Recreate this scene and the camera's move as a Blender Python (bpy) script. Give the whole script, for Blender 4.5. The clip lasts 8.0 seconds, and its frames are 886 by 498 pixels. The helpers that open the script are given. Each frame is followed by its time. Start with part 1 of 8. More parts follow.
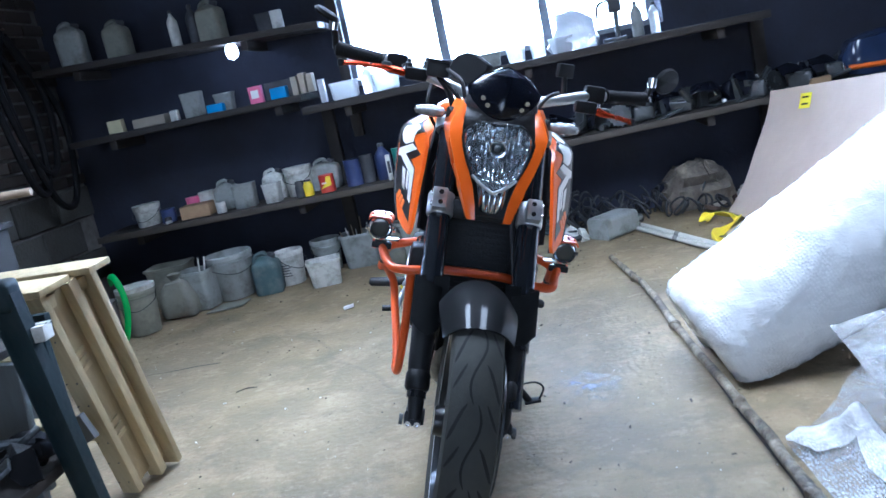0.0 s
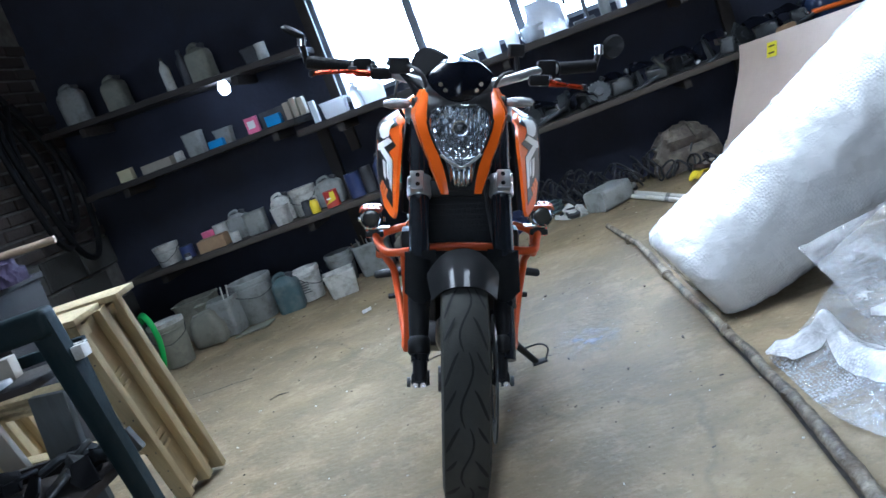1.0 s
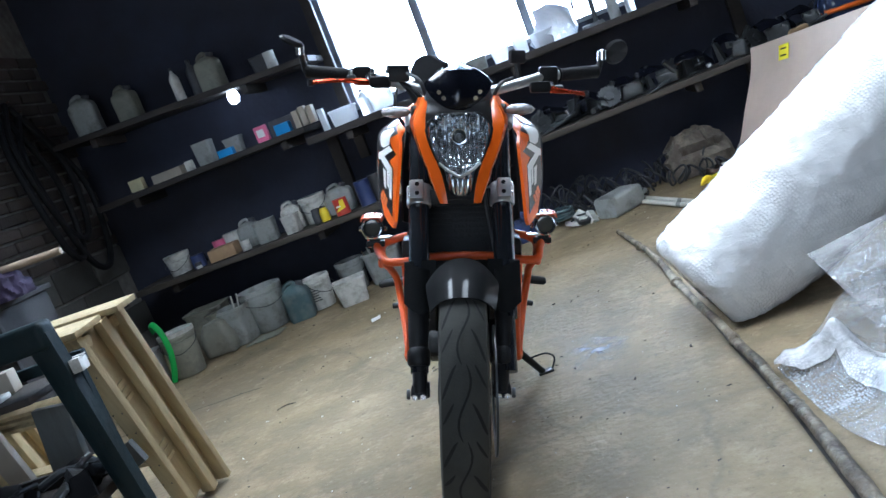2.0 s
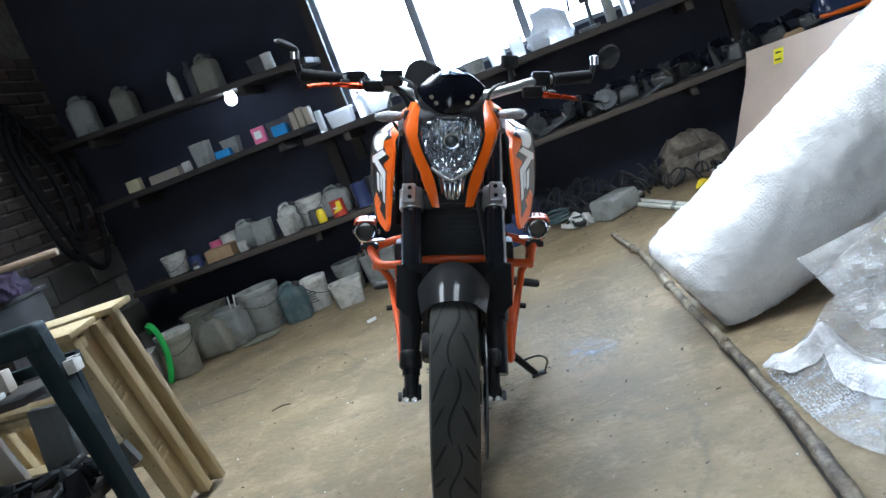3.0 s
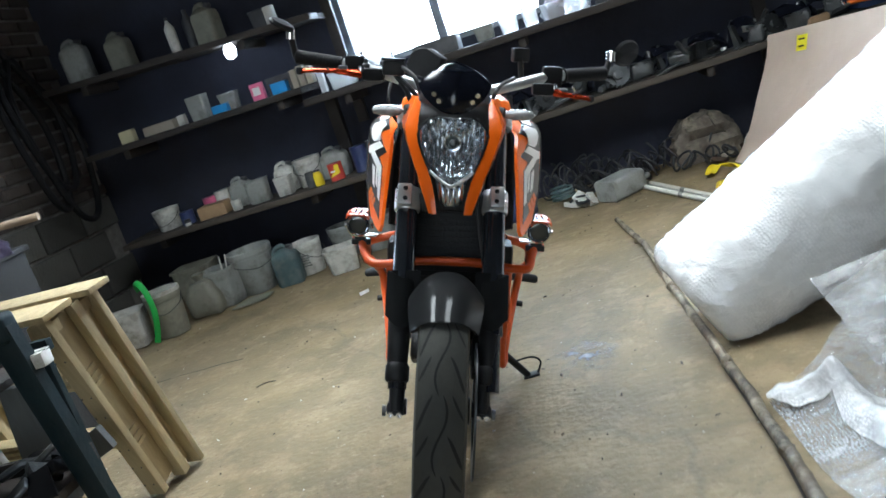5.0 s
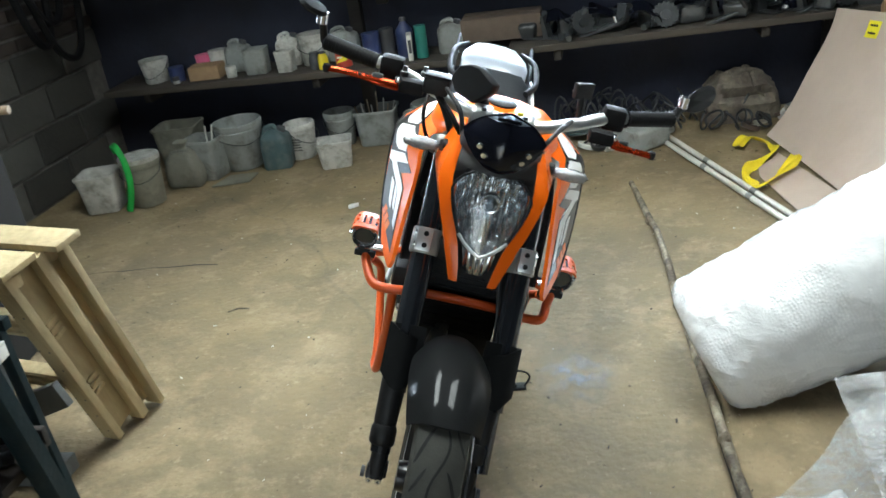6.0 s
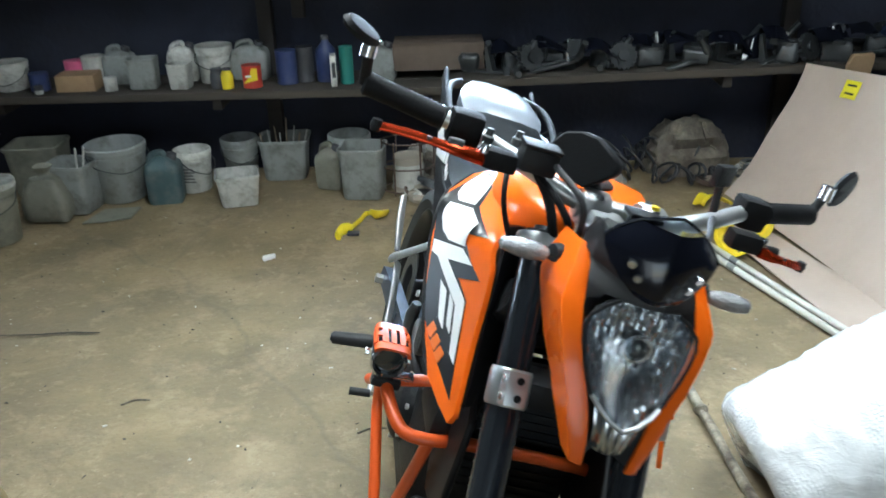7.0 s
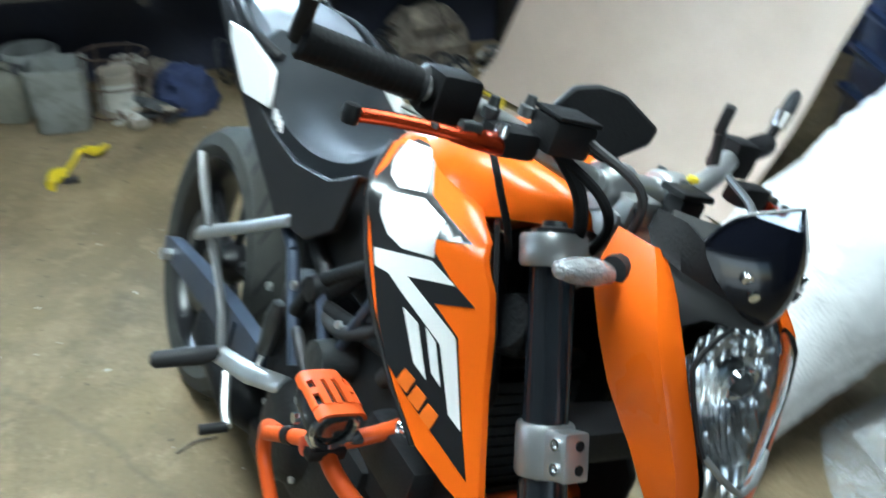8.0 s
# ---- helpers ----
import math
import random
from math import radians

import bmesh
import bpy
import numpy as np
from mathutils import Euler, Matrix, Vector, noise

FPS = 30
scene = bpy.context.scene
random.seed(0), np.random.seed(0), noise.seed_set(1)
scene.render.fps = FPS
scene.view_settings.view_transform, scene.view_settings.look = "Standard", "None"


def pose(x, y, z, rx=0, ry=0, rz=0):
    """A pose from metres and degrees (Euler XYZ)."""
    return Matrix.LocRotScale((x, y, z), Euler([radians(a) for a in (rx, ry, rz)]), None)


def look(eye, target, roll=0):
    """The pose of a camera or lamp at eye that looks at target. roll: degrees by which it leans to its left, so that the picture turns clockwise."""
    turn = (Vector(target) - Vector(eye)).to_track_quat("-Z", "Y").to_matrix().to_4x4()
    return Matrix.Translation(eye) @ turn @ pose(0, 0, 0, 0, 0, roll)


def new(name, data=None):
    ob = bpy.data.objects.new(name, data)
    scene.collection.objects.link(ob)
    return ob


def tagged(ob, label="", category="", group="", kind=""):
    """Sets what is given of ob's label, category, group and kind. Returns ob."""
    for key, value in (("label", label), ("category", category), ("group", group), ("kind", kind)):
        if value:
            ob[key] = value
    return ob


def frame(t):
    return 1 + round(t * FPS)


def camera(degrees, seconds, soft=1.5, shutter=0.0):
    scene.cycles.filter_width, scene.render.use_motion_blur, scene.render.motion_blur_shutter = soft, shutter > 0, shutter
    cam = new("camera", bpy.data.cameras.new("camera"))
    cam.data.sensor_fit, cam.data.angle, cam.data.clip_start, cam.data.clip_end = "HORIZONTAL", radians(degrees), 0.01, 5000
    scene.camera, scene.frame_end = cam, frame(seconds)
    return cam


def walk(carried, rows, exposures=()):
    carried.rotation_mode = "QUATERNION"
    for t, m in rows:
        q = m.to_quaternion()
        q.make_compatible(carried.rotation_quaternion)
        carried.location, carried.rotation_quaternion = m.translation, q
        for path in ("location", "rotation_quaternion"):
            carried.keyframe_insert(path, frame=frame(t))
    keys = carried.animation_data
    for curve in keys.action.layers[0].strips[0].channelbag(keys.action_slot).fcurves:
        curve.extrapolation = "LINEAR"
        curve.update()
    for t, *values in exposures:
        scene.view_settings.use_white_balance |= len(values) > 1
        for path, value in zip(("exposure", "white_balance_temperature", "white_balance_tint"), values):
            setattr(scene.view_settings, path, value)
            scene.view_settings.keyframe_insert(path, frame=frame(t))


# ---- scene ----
cam = camera(55.8, 8.0, shutter=0.4)
PATH = [
    (0, (0.363, 0.014, 0.9868), (0.0826, 1.9549, 0.5941), -11.92),
    (0.5, (0.3982, -0.159, 0.9199), (0.1174, 1.793, 0.5871), -14.71),
    (1, (0.4602, -0.177, 0.9173), (0.1308, 1.7638, 0.5638), -20.6),
    (1.5, (0.4646, -0.173, 0.8971), (0.0435, 1.752, 0.555), -19.19),
    (2, (0.4979, -0.144, 0.9073), (0.1342, 1.7953, 0.5806), -21.2),
    (3.5, (0.5281, -0.164, 0.9135), (0.1673, 1.7758, 0.5867), -20.9),
    (4, (0.5443, -0.166, 0.9211), (0.1898, 1.7754, 0.5963), -22.1),
    (4.5, (0.5421, -0.151, 0.9141), (0.177, 1.7853, 0.5715), -20.2),
    (4.7, (0.5422, -0.105, 0.9161), (0.1706, 1.8267, 0.5548), -19.5),
    (5.8, (0.5696, 0.272, 1.4276), (0.1339, 2.0588, 0.6418), -10.89),
    (6, (0.4953, 0.346, 1.4185), (0.0903, 2.1178, 0.5839), -8.21),
    (6.1, (0.459, 0.393, 1.433), (0.091, 2.169, 0.591), -6.8),
    (6.2, (0.399, 0.464, 1.403), (0.087, 2.274, 0.610), -5.3),
    (6.3, (0.349, 0.502, 1.414), (0.076, 2.356, 0.716), -3.9),
    (6.4, (0.2858, 0.562, 1.403), (0.0512, 2.4321, 0.7339), -3.28),
    (6.5, (0.2341, 0.62, 1.4124), (0.0324, 2.4792, 0.7033), -3.0),
    (7, (0.0421, 0.9, 1.3774), (0.0014, 2.7205, 0.5504), -1.65),
    (7.5, (-0.1115, 1.181, 1.3594), (0.0433, 2.9247, 0.3922), -0.0),
    (7.7, (-0.175, 1.258, 1.339), (0.186, 2.979, 0.385), 1.4),
    (8, (-0.2499, 1.372, 1.346), (0.4332, 2.9131, 0.2697), 2.38),
]
EXPOSURES = [(0.0, 0.96, 4650, 11), (0.5, 0.7, 4800, 9), (1.5, 0.61, 5000, 8), (3.5, 0.65, 5400, 7), (4.7, 0.65, 5500, 6), (5.8, 0.62, 5850, 1), (7.0, 0.57, 5500, 1), (8.0, 0.61, 5300, -4)]
walk(cam, [(t, look(eye, target, roll)) for t, eye, target, roll in PATH], EXPOSURES)

# ---- world and light ----
world = bpy.data.worlds.new("sky")
scene.world = world
world.use_nodes = True
wn = world.node_tree
sky = wn.nodes.new("ShaderNodeTexSky")
sky.sky_type, sky.sun_disc, sky.sun_elevation, sky.sun_rotation = "NISHITA", False, radians(35), radians(200)
wn.nodes["Background"].inputs["Strength"].default_value = 0.12
wn.links.new(sky.outputs[0], wn.nodes["Background"].inputs["Color"])


def area_lamp(name, size_x, size_y, watts, m, colour, spread=180):
    data = bpy.data.lights.new(name, "AREA")
    data.shape, data.size, data.size_y, data.energy, data.color = "RECTANGLE", size_x, size_y, watts, colour
    data.spread = radians(spread)
    ob = new(name, data)
    ob.matrix_world = m
    return ob


# daylight of the open garage door behind the camera and of the two windows; two unseen tube lamps added under the
# ceiling for light from above
area_lamp("door_daylight", 2.2, 1.9, 21, look((-0.2, -2.55, 1.15), (0.0, 2.5, 0.3)), (1.0, 0.98, 0.95))
area_lamp("window_daylight", 1.8, 0.95, 60, look((0.2, 5.42, 1.6), (0.2, 3.0, 0.9)), (0.74, 0.86, 1.0))
area_lamp("side_window_daylight", 0.5, 0.5, 4, look((-2.62, 3.42, 1.37), (-1.0, 3.3, 1.0)), (0.8, 0.9, 1.0))
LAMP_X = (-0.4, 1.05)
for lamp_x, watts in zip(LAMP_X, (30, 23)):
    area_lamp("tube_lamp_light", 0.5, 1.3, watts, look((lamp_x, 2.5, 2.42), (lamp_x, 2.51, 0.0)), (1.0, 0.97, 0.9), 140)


# ---- materials ----
def material(name, colour, rough=0.5, metal=0.0, vary=0.15, scale=6.0, bump=0.0, bump_scale=60.0, stain=None, stain_scale=2.0,
             stain_amount=0.5, coat=0.0, random_value=0.0, spec=0.5, island=False):
    m = bpy.data.materials.new(name)
    m.use_nodes = True
    nt = m.node_tree
    n, l = nt.nodes, nt.links
    b = n["Principled BSDF"]
    b.inputs["Metallic"].default_value = metal
    b.inputs["Coat Weight"].default_value = coat
    b.inputs["Coat Roughness"].default_value = 0.08
    b.inputs["Specular IOR Level"].default_value = spec
    co = n.new("ShaderNodeTexCoord")
    fine = n.new("ShaderNodeTexNoise")
    fine.inputs["Scale"].default_value, fine.inputs["Detail"].default_value = scale, 6
    l.new(co.outputs["Object"], fine.inputs["Vector"])
    ramp = n.new("ShaderNodeValToRGB")
    lo, hi = [max(0, c * (1 - vary)) for c in colour], [min(1, c * (1 + vary)) for c in colour]
    ramp.color_ramp.elements[0].color, ramp.color_ramp.elements[1].color = (*lo, 1), (*hi, 1)
    ramp.color_ramp.elements[0].position, ramp.color_ramp.elements[1].position = 0.3, 0.7
    l.new(fine.outputs["Fac"], ramp.inputs["Fac"])
    out = ramp.outputs["Color"]
    if stain:
        big = n.new("ShaderNodeTexNoise")
        big.inputs["Scale"].default_value, big.inputs["Detail"].default_value, big.inputs["Roughness"].default_value = stain_scale, 8, 0.65
        l.new(co.outputs["Object"], big.inputs["Vector"])
        r2 = n.new("ShaderNodeMapRange")
        r2.inputs["From Min"].default_value, r2.inputs["From Max"].default_value = 0.45, 0.68
        r2.inputs["To Max"].default_value = stain_amount
        l.new(big.outputs["Fac"], r2.inputs["Value"])
        mix = n.new("ShaderNodeMix")
        mix.data_type = "RGBA"
        l.new(r2.outputs["Result"], mix.inputs["Factor"])
        l.new(out, mix.inputs[6])
        mix.inputs[7].default_value = (*stain, 1)
        out = mix.outputs[2]
    if random_value:
        info = n.new("ShaderNodeNewGeometry" if island else "ShaderNodeObjectInfo")
        hsv = n.new("ShaderNodeHueSaturation")
        mr = n.new("ShaderNodeMapRange")
        mr.inputs["To Min"].default_value, mr.inputs["To Max"].default_value = 1 - random_value, 1 + random_value
        l.new(info.outputs["Random Per Island" if island else "Random"], mr.inputs["Value"])
        l.new(mr.outputs["Result"], hsv.inputs["Value"])
        l.new(out, hsv.inputs["Color"])
        out = hsv.outputs["Color"]
    l.new(out, b.inputs["Base Color"])
    rr = n.new("ShaderNodeMapRange")
    rr.inputs["To Min"].default_value, rr.inputs["To Max"].default_value = max(0.02, rough - 0.1), min(1, rough + 0.1)
    l.new(fine.outputs["Fac"], rr.inputs["Value"])
    l.new(rr.outputs["Result"], b.inputs["Roughness"])
    if bump:
        bn = n.new("ShaderNodeTexNoise")
        bn.inputs["Scale"].default_value, bn.inputs["Detail"].default_value = bump_scale, 4
        l.new(co.outputs["Object"], bn.inputs["Vector"])
        bp = n.new("ShaderNodeBump")
        bp.inputs["Strength"].default_value, bp.inputs["Distance"].default_value = bump, 0.01
        l.new(bn.outputs["Fac"], bp.inputs["Height"])
        l.new(bp.outputs["Normal"], b.inputs["Normal"])
    return m


def grain_material(name, colour, dark, axis_scale, rough=0.7, random_value=0.15):
    """Wood with grain drawn out along one axis."""
    m = material(name, colour, rough, vary=0.12, scale=9, stain=dark, stain_scale=5, stain_amount=0.45, bump=0.25, bump_scale=90, random_value=random_value)
    nt = m.node_tree
    mp = nt.nodes.new("ShaderNodeMapping")
    mp.inputs["Scale"].default_value = axis_scale
    co = next(n for n in nt.nodes if n.type == "TEX_COORD")
    nt.links.new(co.outputs["Object"], mp.inputs["Vector"])
    for t in [n for n in nt.nodes if n.type == "TEX_NOISE"]:
        nt.links.new(mp.outputs["Vector"], t.inputs["Vector"])
    return m


def glass_material(name, colour=(1, 1, 1), rough=0.02, alpha_mix=0.0):
    m = bpy.data.materials.new(name)
    m.use_nodes = True
    b = m.node_tree.nodes["Principled BSDF"]
    b.inputs["Base Color"].default_value = (*colour, 1)
    b.inputs["Transmission Weight"].default_value = 1.0
    b.inputs["Roughness"].default_value = rough
    b.inputs["IOR"].default_value = 1.45
    return m


def glow_material(name, colour, strength):
    m = bpy.data.materials.new(name)
    m.use_nodes = True
    b = m.node_tree.nodes["Principled BSDF"]
    b.inputs["Base Color"].default_value = (*colour, 1)
    b.inputs["Emission Color"].default_value = (*colour, 1)
    b.inputs["Emission Strength"].default_value = strength
    return m


CONCRETE = material("concrete", (0.209, 0.16, 0.084), 0.74, vary=0.3, scale=2.3, bump=0.4, bump_scale=45, stain=(0.165, 0.128, 0.086), stain_scale=1.1, stain_amount=0.6)


def concrete_layers(m):
    """Pale worn patches, fine speckle and hairline cracks over the base colour."""
    nt = m.node_tree
    n, l = nt.nodes, nt.links
    b = n["Principled BSDF"]
    co = next(q for q in n if q.type == "TEX_COORD")
    out = b.inputs["Base Color"].links[0].from_socket
    for scale, detail, lo, hi, amount, colour in ((1.3, 7, 0.5, 0.66, 0.4, (0.131, 0.098, 0.058)), (3.1, 9, 0.5, 0.62, 0.65, (0.313, 0.240, 0.140)), (6.5, 10, 0.55, 0.66, 0.4, (0.122, 0.090, 0.054)),
                                                  (9, 10, 0.54, 0.64, 0.4, (0.36, 0.29, 0.175)), (17, 10, 0.57, 0.65, 0.22, (0.1, 0.076, 0.046)), (26, 9, 0.6, 0.66, 0.3, (0.44, 0.365, 0.24)), (60, 6, 0.58, 0.68, 0.5, (0.096, 0.070, 0.045)), (120, 4, 0.61, 0.7, 0.4, (0.392, 0.312, 0.202))):
        t = n.new("ShaderNodeTexNoise")
        t.inputs["Scale"].default_value, t.inputs["Detail"].default_value, t.inputs["Roughness"].default_value = scale, detail, 0.7
        t.inputs["Distortion"].default_value = 0.15
        l.new(co.outputs["Object"], t.inputs["Vector"])
        r = n.new("ShaderNodeMapRange")
        r.inputs["From Min"].default_value, r.inputs["From Max"].default_value, r.inputs["To Max"].default_value = lo, hi, amount
        l.new(t.outputs["Fac"], r.inputs["Value"])
        x = n.new("ShaderNodeMix")
        x.data_type = "RGBA"
        l.new(r.outputs["Result"], x.inputs["Factor"])
        l.new(out, x.inputs[6])
        x.inputs[7].default_value = (*colour, 1)
        out = x.outputs[2]
    v = n.new("ShaderNodeTexVoronoi")
    v.feature = "DISTANCE_TO_EDGE"
    v.inputs["Scale"].default_value = 0.33
    w = n.new("ShaderNodeTexNoise")
    w.inputs["Scale"].default_value, w.inputs["Detail"].default_value = 2.5, 5
    add = n.new("ShaderNodeMixRGB")
    add.blend_type, add.inputs["Fac"].default_value = "ADD", 0.35
    l.new(co.outputs["Object"], w.inputs["Vector"])
    l.new(co.outputs["Object"], add.inputs["Color1"])
    l.new(w.outputs["Color"], add.inputs["Color2"])
    l.new(add.outputs["Color"], v.inputs["Vector"])
    r = n.new("ShaderNodeMapRange")
    r.inputs["From Min"].default_value, r.inputs["From Max"].default_value = 0.0, 0.006
    r.inputs["To Min"].default_value, r.inputs["To Max"].default_value = 0.3, 0.0
    l.new(v.outputs["Distance"], r.inputs["Value"])
    x = n.new("ShaderNodeMix")
    x.data_type = "RGBA"
    l.new(r.outputs["Result"], x.inputs["Factor"])
    l.new(out, x.inputs[6])
    x.inputs[7].default_value = (0.1, 0.08, 0.055, 1)
    l.new(x.outputs[2], b.inputs["Base Color"])


concrete_layers(CONCRETE)
# the blue in this wall colour stands in for the window's glare
SOOT_GLARE_WALL = material("sooty_glare_blue_plaster", (0.025, 0.028, 0.046), 0.9, vary=0.3, scale=3, bump=0.4, bump_scale=30, stain=(0.022, 0.02, 0.019), stain_scale=2)
PLASTER = material("dull_plaster", (0.16, 0.15, 0.13), 0.9, vary=0.2, scale=3, bump=0.4, bump_scale=30, stain=(0.08, 0.07, 0.06), stain_scale=1.5)
CEILING = material("dark_ceiling_board", (0.025, 0.022, 0.02), 0.9, vary=0.3, scale=2, bump=0.3)
BRICK = material("grimy_brick", (0.06, 0.048, 0.041), 0.9, vary=0.25, scale=14, bump=0.6, bump_scale=70, stain=(0.03, 0.027, 0.025), stain_scale=6, random_value=0.3)
BLOCK = material("grey_block", (0.075, 0.073, 0.064), 0.9, vary=0.2, scale=9, bump=0.6, bump_scale=60, stain=(0.035, 0.033, 0.03), stain_scale=4, random_value=0.45)
MORTAR = material("pale_mortar", (0.165, 0.153, 0.137), 0.95, vary=0.3, scale=18, bump=0.5, bump_scale=80, stain=(0.06, 0.055, 0.05), stain_scale=3, stain_amount=0.8)
SHELF_WOOD = grain_material("dark_shelf_wood", (0.03, 0.024, 0.02), (0.014, 0.012, 0.011), (0.6, 6, 6), 0.75)
DARK_PLANK = grain_material("near_black_plank", (0.014, 0.012, 0.011), (0.008, 0.007, 0.007), (6, 6, 0.8), 0.85)
SHELF_TAN = grain_material("dusty_shelf_wood", (0.055, 0.045, 0.035), (0.028, 0.029, 0.024), (0.6, 6, 6), 0.8)
MILKY = material("milky_plastic", (0.82, 0.83, 0.84), 0.45, vary=0.06, scale=10, stain=(0.6, 0.58, 0.54), stain_scale=9, stain_amount=0.4)
MILKY.node_tree.nodes["Principled BSDF"].inputs["Transmission Weight"].default_value = 0.65
FRAME_PAINT = material("old_window_paint", (0.32, 0.34, 0.38), 0.6, vary=0.15, scale=10, bump=0.2, stain=(0.12, 0.11, 0.1), stain_scale=8)
PINE = grain_material("pale_pine", (0.46, 0.375, 0.215), (0.3, 0.225, 0.12), (7, 7, 0.7), 0.7, 0.18)
GREEN_PAINT = material("dark_green_paint", (0.009, 0.019, 0.022), 0.6, vary=0.25, scale=8, bump=0.15, stain=(0.02, 0.025, 0.026), stain_scale=9, stain_amount=0.5, spec=0.2)
GREY_WOOD = grain_material("weathered_grey_board", (0.095, 0.1, 0.097), (0.05, 0.048, 0.046), (6, 6, 0.8), 0.8)
CARD = material("brown_cardboard", (0.52, 0.425, 0.35), 0.85, vary=0.06, scale=5, bump=0.12, bump_scale=25, stain=(0.43, 0.34, 0.27), stain_scale=2, stain_amount=0.5)
YELLOW = material("yellow_plastic", (0.8, 0.62, 0.02), 0.45, vary=0.1, scale=8)
YELLOW_STICKER = material("yellow_sticker", (0.85, 0.75, 0.02), 0.5, vary=0.04)
INK = material("black_ink", (0.02, 0.02, 0.02), 0.7, vary=0.1)
PVC = material("white_pvc_pipe", (0.62, 0.61, 0.55), 0.4, vary=0.08, scale=9, stain=(0.4, 0.36, 0.28), stain_scale=7, stain_amount=0.4)
POLE_WOOD = material("muddy_pole", (0.1, 0.078, 0.052), 0.7, vary=0.5, scale=14, bump=0.9, bump_scale=60, stain=(0.42, 0.37, 0.27), stain_scale=11, stain_amount=0.85)
WHITE_PLASTIC = material("dusty_white_plastic", (0.55, 0.545, 0.5), 0.55, vary=0.1, scale=12, stain=(0.2, 0.185, 0.15), stain_scale=13, stain_amount=0.85, bump=0.1, random_value=0.12)
GREY_PLASTIC = material("dusty_grey_plastic", (0.27, 0.28, 0.265), 0.6, vary=0.12, scale=12, stain=(0.11, 0.105, 0.09), stain_scale=12, stain_amount=0.85, bump=0.1, random_value=0.15)
OLIVE_PLASTIC = material("dusty_olive_plastic", (0.21, 0.205, 0.16), 0.65, vary=0.15, scale=12, stain=(0.08, 0.075, 0.06), stain_scale=11, stain_amount=0.6, random_value=0.15)
TEAL_PLASTIC = material("dark_teal_plastic", (0.05, 0.085, 0.09), 0.55, vary=0.2, scale=10, stain=(0.16, 0.16, 0.15), stain_scale=14, stain_amount=0.5)
DARK_PLASTIC = material("dark_dusty_plastic", (0.045, 0.045, 0.05), 0.6, vary=0.3, scale=9, stain=(0.1, 0.1, 0.095), stain_scale=9, stain_amount=0.5)
NAVY = material("navy_plastic", (0.03, 0.045, 0.13), 0.45, vary=0.2, scale=9, stain=(0.1, 0.1, 0.12), stain_scale=9, stain_amount=0.4)
BLUE = material("bright_blue_plastic", (0.02, 0.23, 0.55), 0.5, vary=0.1, scale=8)
PINK = material("pink_print", (0.75, 0.16, 0.3), 0.5, vary=0.15, scale=9)
RED = material("red_tin", (0.5, 0.045, 0.03), 0.4, vary=0.12, scale=9, stain=(0.3, 0.06, 0.04), stain_scale=11)
GREEN_CLOTH = material("green_strap", (0.03, 0.33, 0.05), 0.6, vary=0.2, scale=10)
PALE_BOX = material("yellowed_carton", (0.5, 0.46, 0.28), 0.8, vary=0.1, scale=8, stain=(0.3, 0.26, 0.18), stain_scale=8)
TAN_BOX = material("tan_carton", (0.36, 0.24, 0.13), 0.8, vary=0.12, scale=8, stain=(0.2, 0.13, 0.08), stain_scale=6)
BEIGE_BOX = material("beige_carton", (0.34, 0.3, 0.24), 0.8, vary=0.12, scale=8, stain=(0.2, 0.17, 0.14), stain_scale=8)
RUST = material("rusty_steel", (0.11, 0.075, 0.055), 0.75, 0.3, vary=0.4, scale=18, bump=0.4, stain=(0.05, 0.045, 0.045), stain_scale=12, random_value=0.3)
GREASY = material("greasy_steel", (0.085, 0.09, 0.092), 0.34, 0.6, vary=0.35, scale=16, bump=0.3, stain=(0.03, 0.03, 0.03), stain_scale=10, random_value=0.3)
CABLE = material("black_hose", (0.022, 0.022, 0.024), 0.5, vary=0.3, scale=20, stain=(0.06, 0.057, 0.05), stain_scale=14, stain_amount=0.4)
SACK = material("dirty_sack", (0.1, 0.083, 0.065), 0.9, vary=0.3, scale=12, bump=0.5, bump_scale=70, stain=(0.36, 0.31, 0.23), stain_scale=9, stain_amount=0.5)
NAVY_CLOTH = material("navy_cloth", (0.022, 0.032, 0.085), 0.85, vary=0.3, scale=14, bump=0.3, bump_scale=160)
PALE_RAG = material("pale_rag", (0.34, 0.32, 0.28), 0.9, vary=0.2, scale=12, bump=0.4, bump_scale=120, stain=(0.14, 0.12, 0.1), stain_scale=11, stain_amount=0.7)
WOOD_STICK = grain_material("old_stick", (0.3, 0.23, 0.16), (0.16, 0.12, 0.08), (0.8, 6, 6), 0.75)
DARK_METAL = material("dark_navy_panel", (0.028, 0.042, 0.095), 0.2, vary=0.2, scale=6, coat=0.4)
GLASS = glass_material("window_glass")
DAY = glow_material("bright_overcast", (0.93, 0.96, 1.0), 9.0)
BULB = glow_material("lit_bulb", (0.97, 0.98, 1.0), 14.0)
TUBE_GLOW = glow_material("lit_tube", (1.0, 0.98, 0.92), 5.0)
LETTER_GREY = material("dark_print", (0.1, 0.1, 0.1), 0.6, vary=0.1)

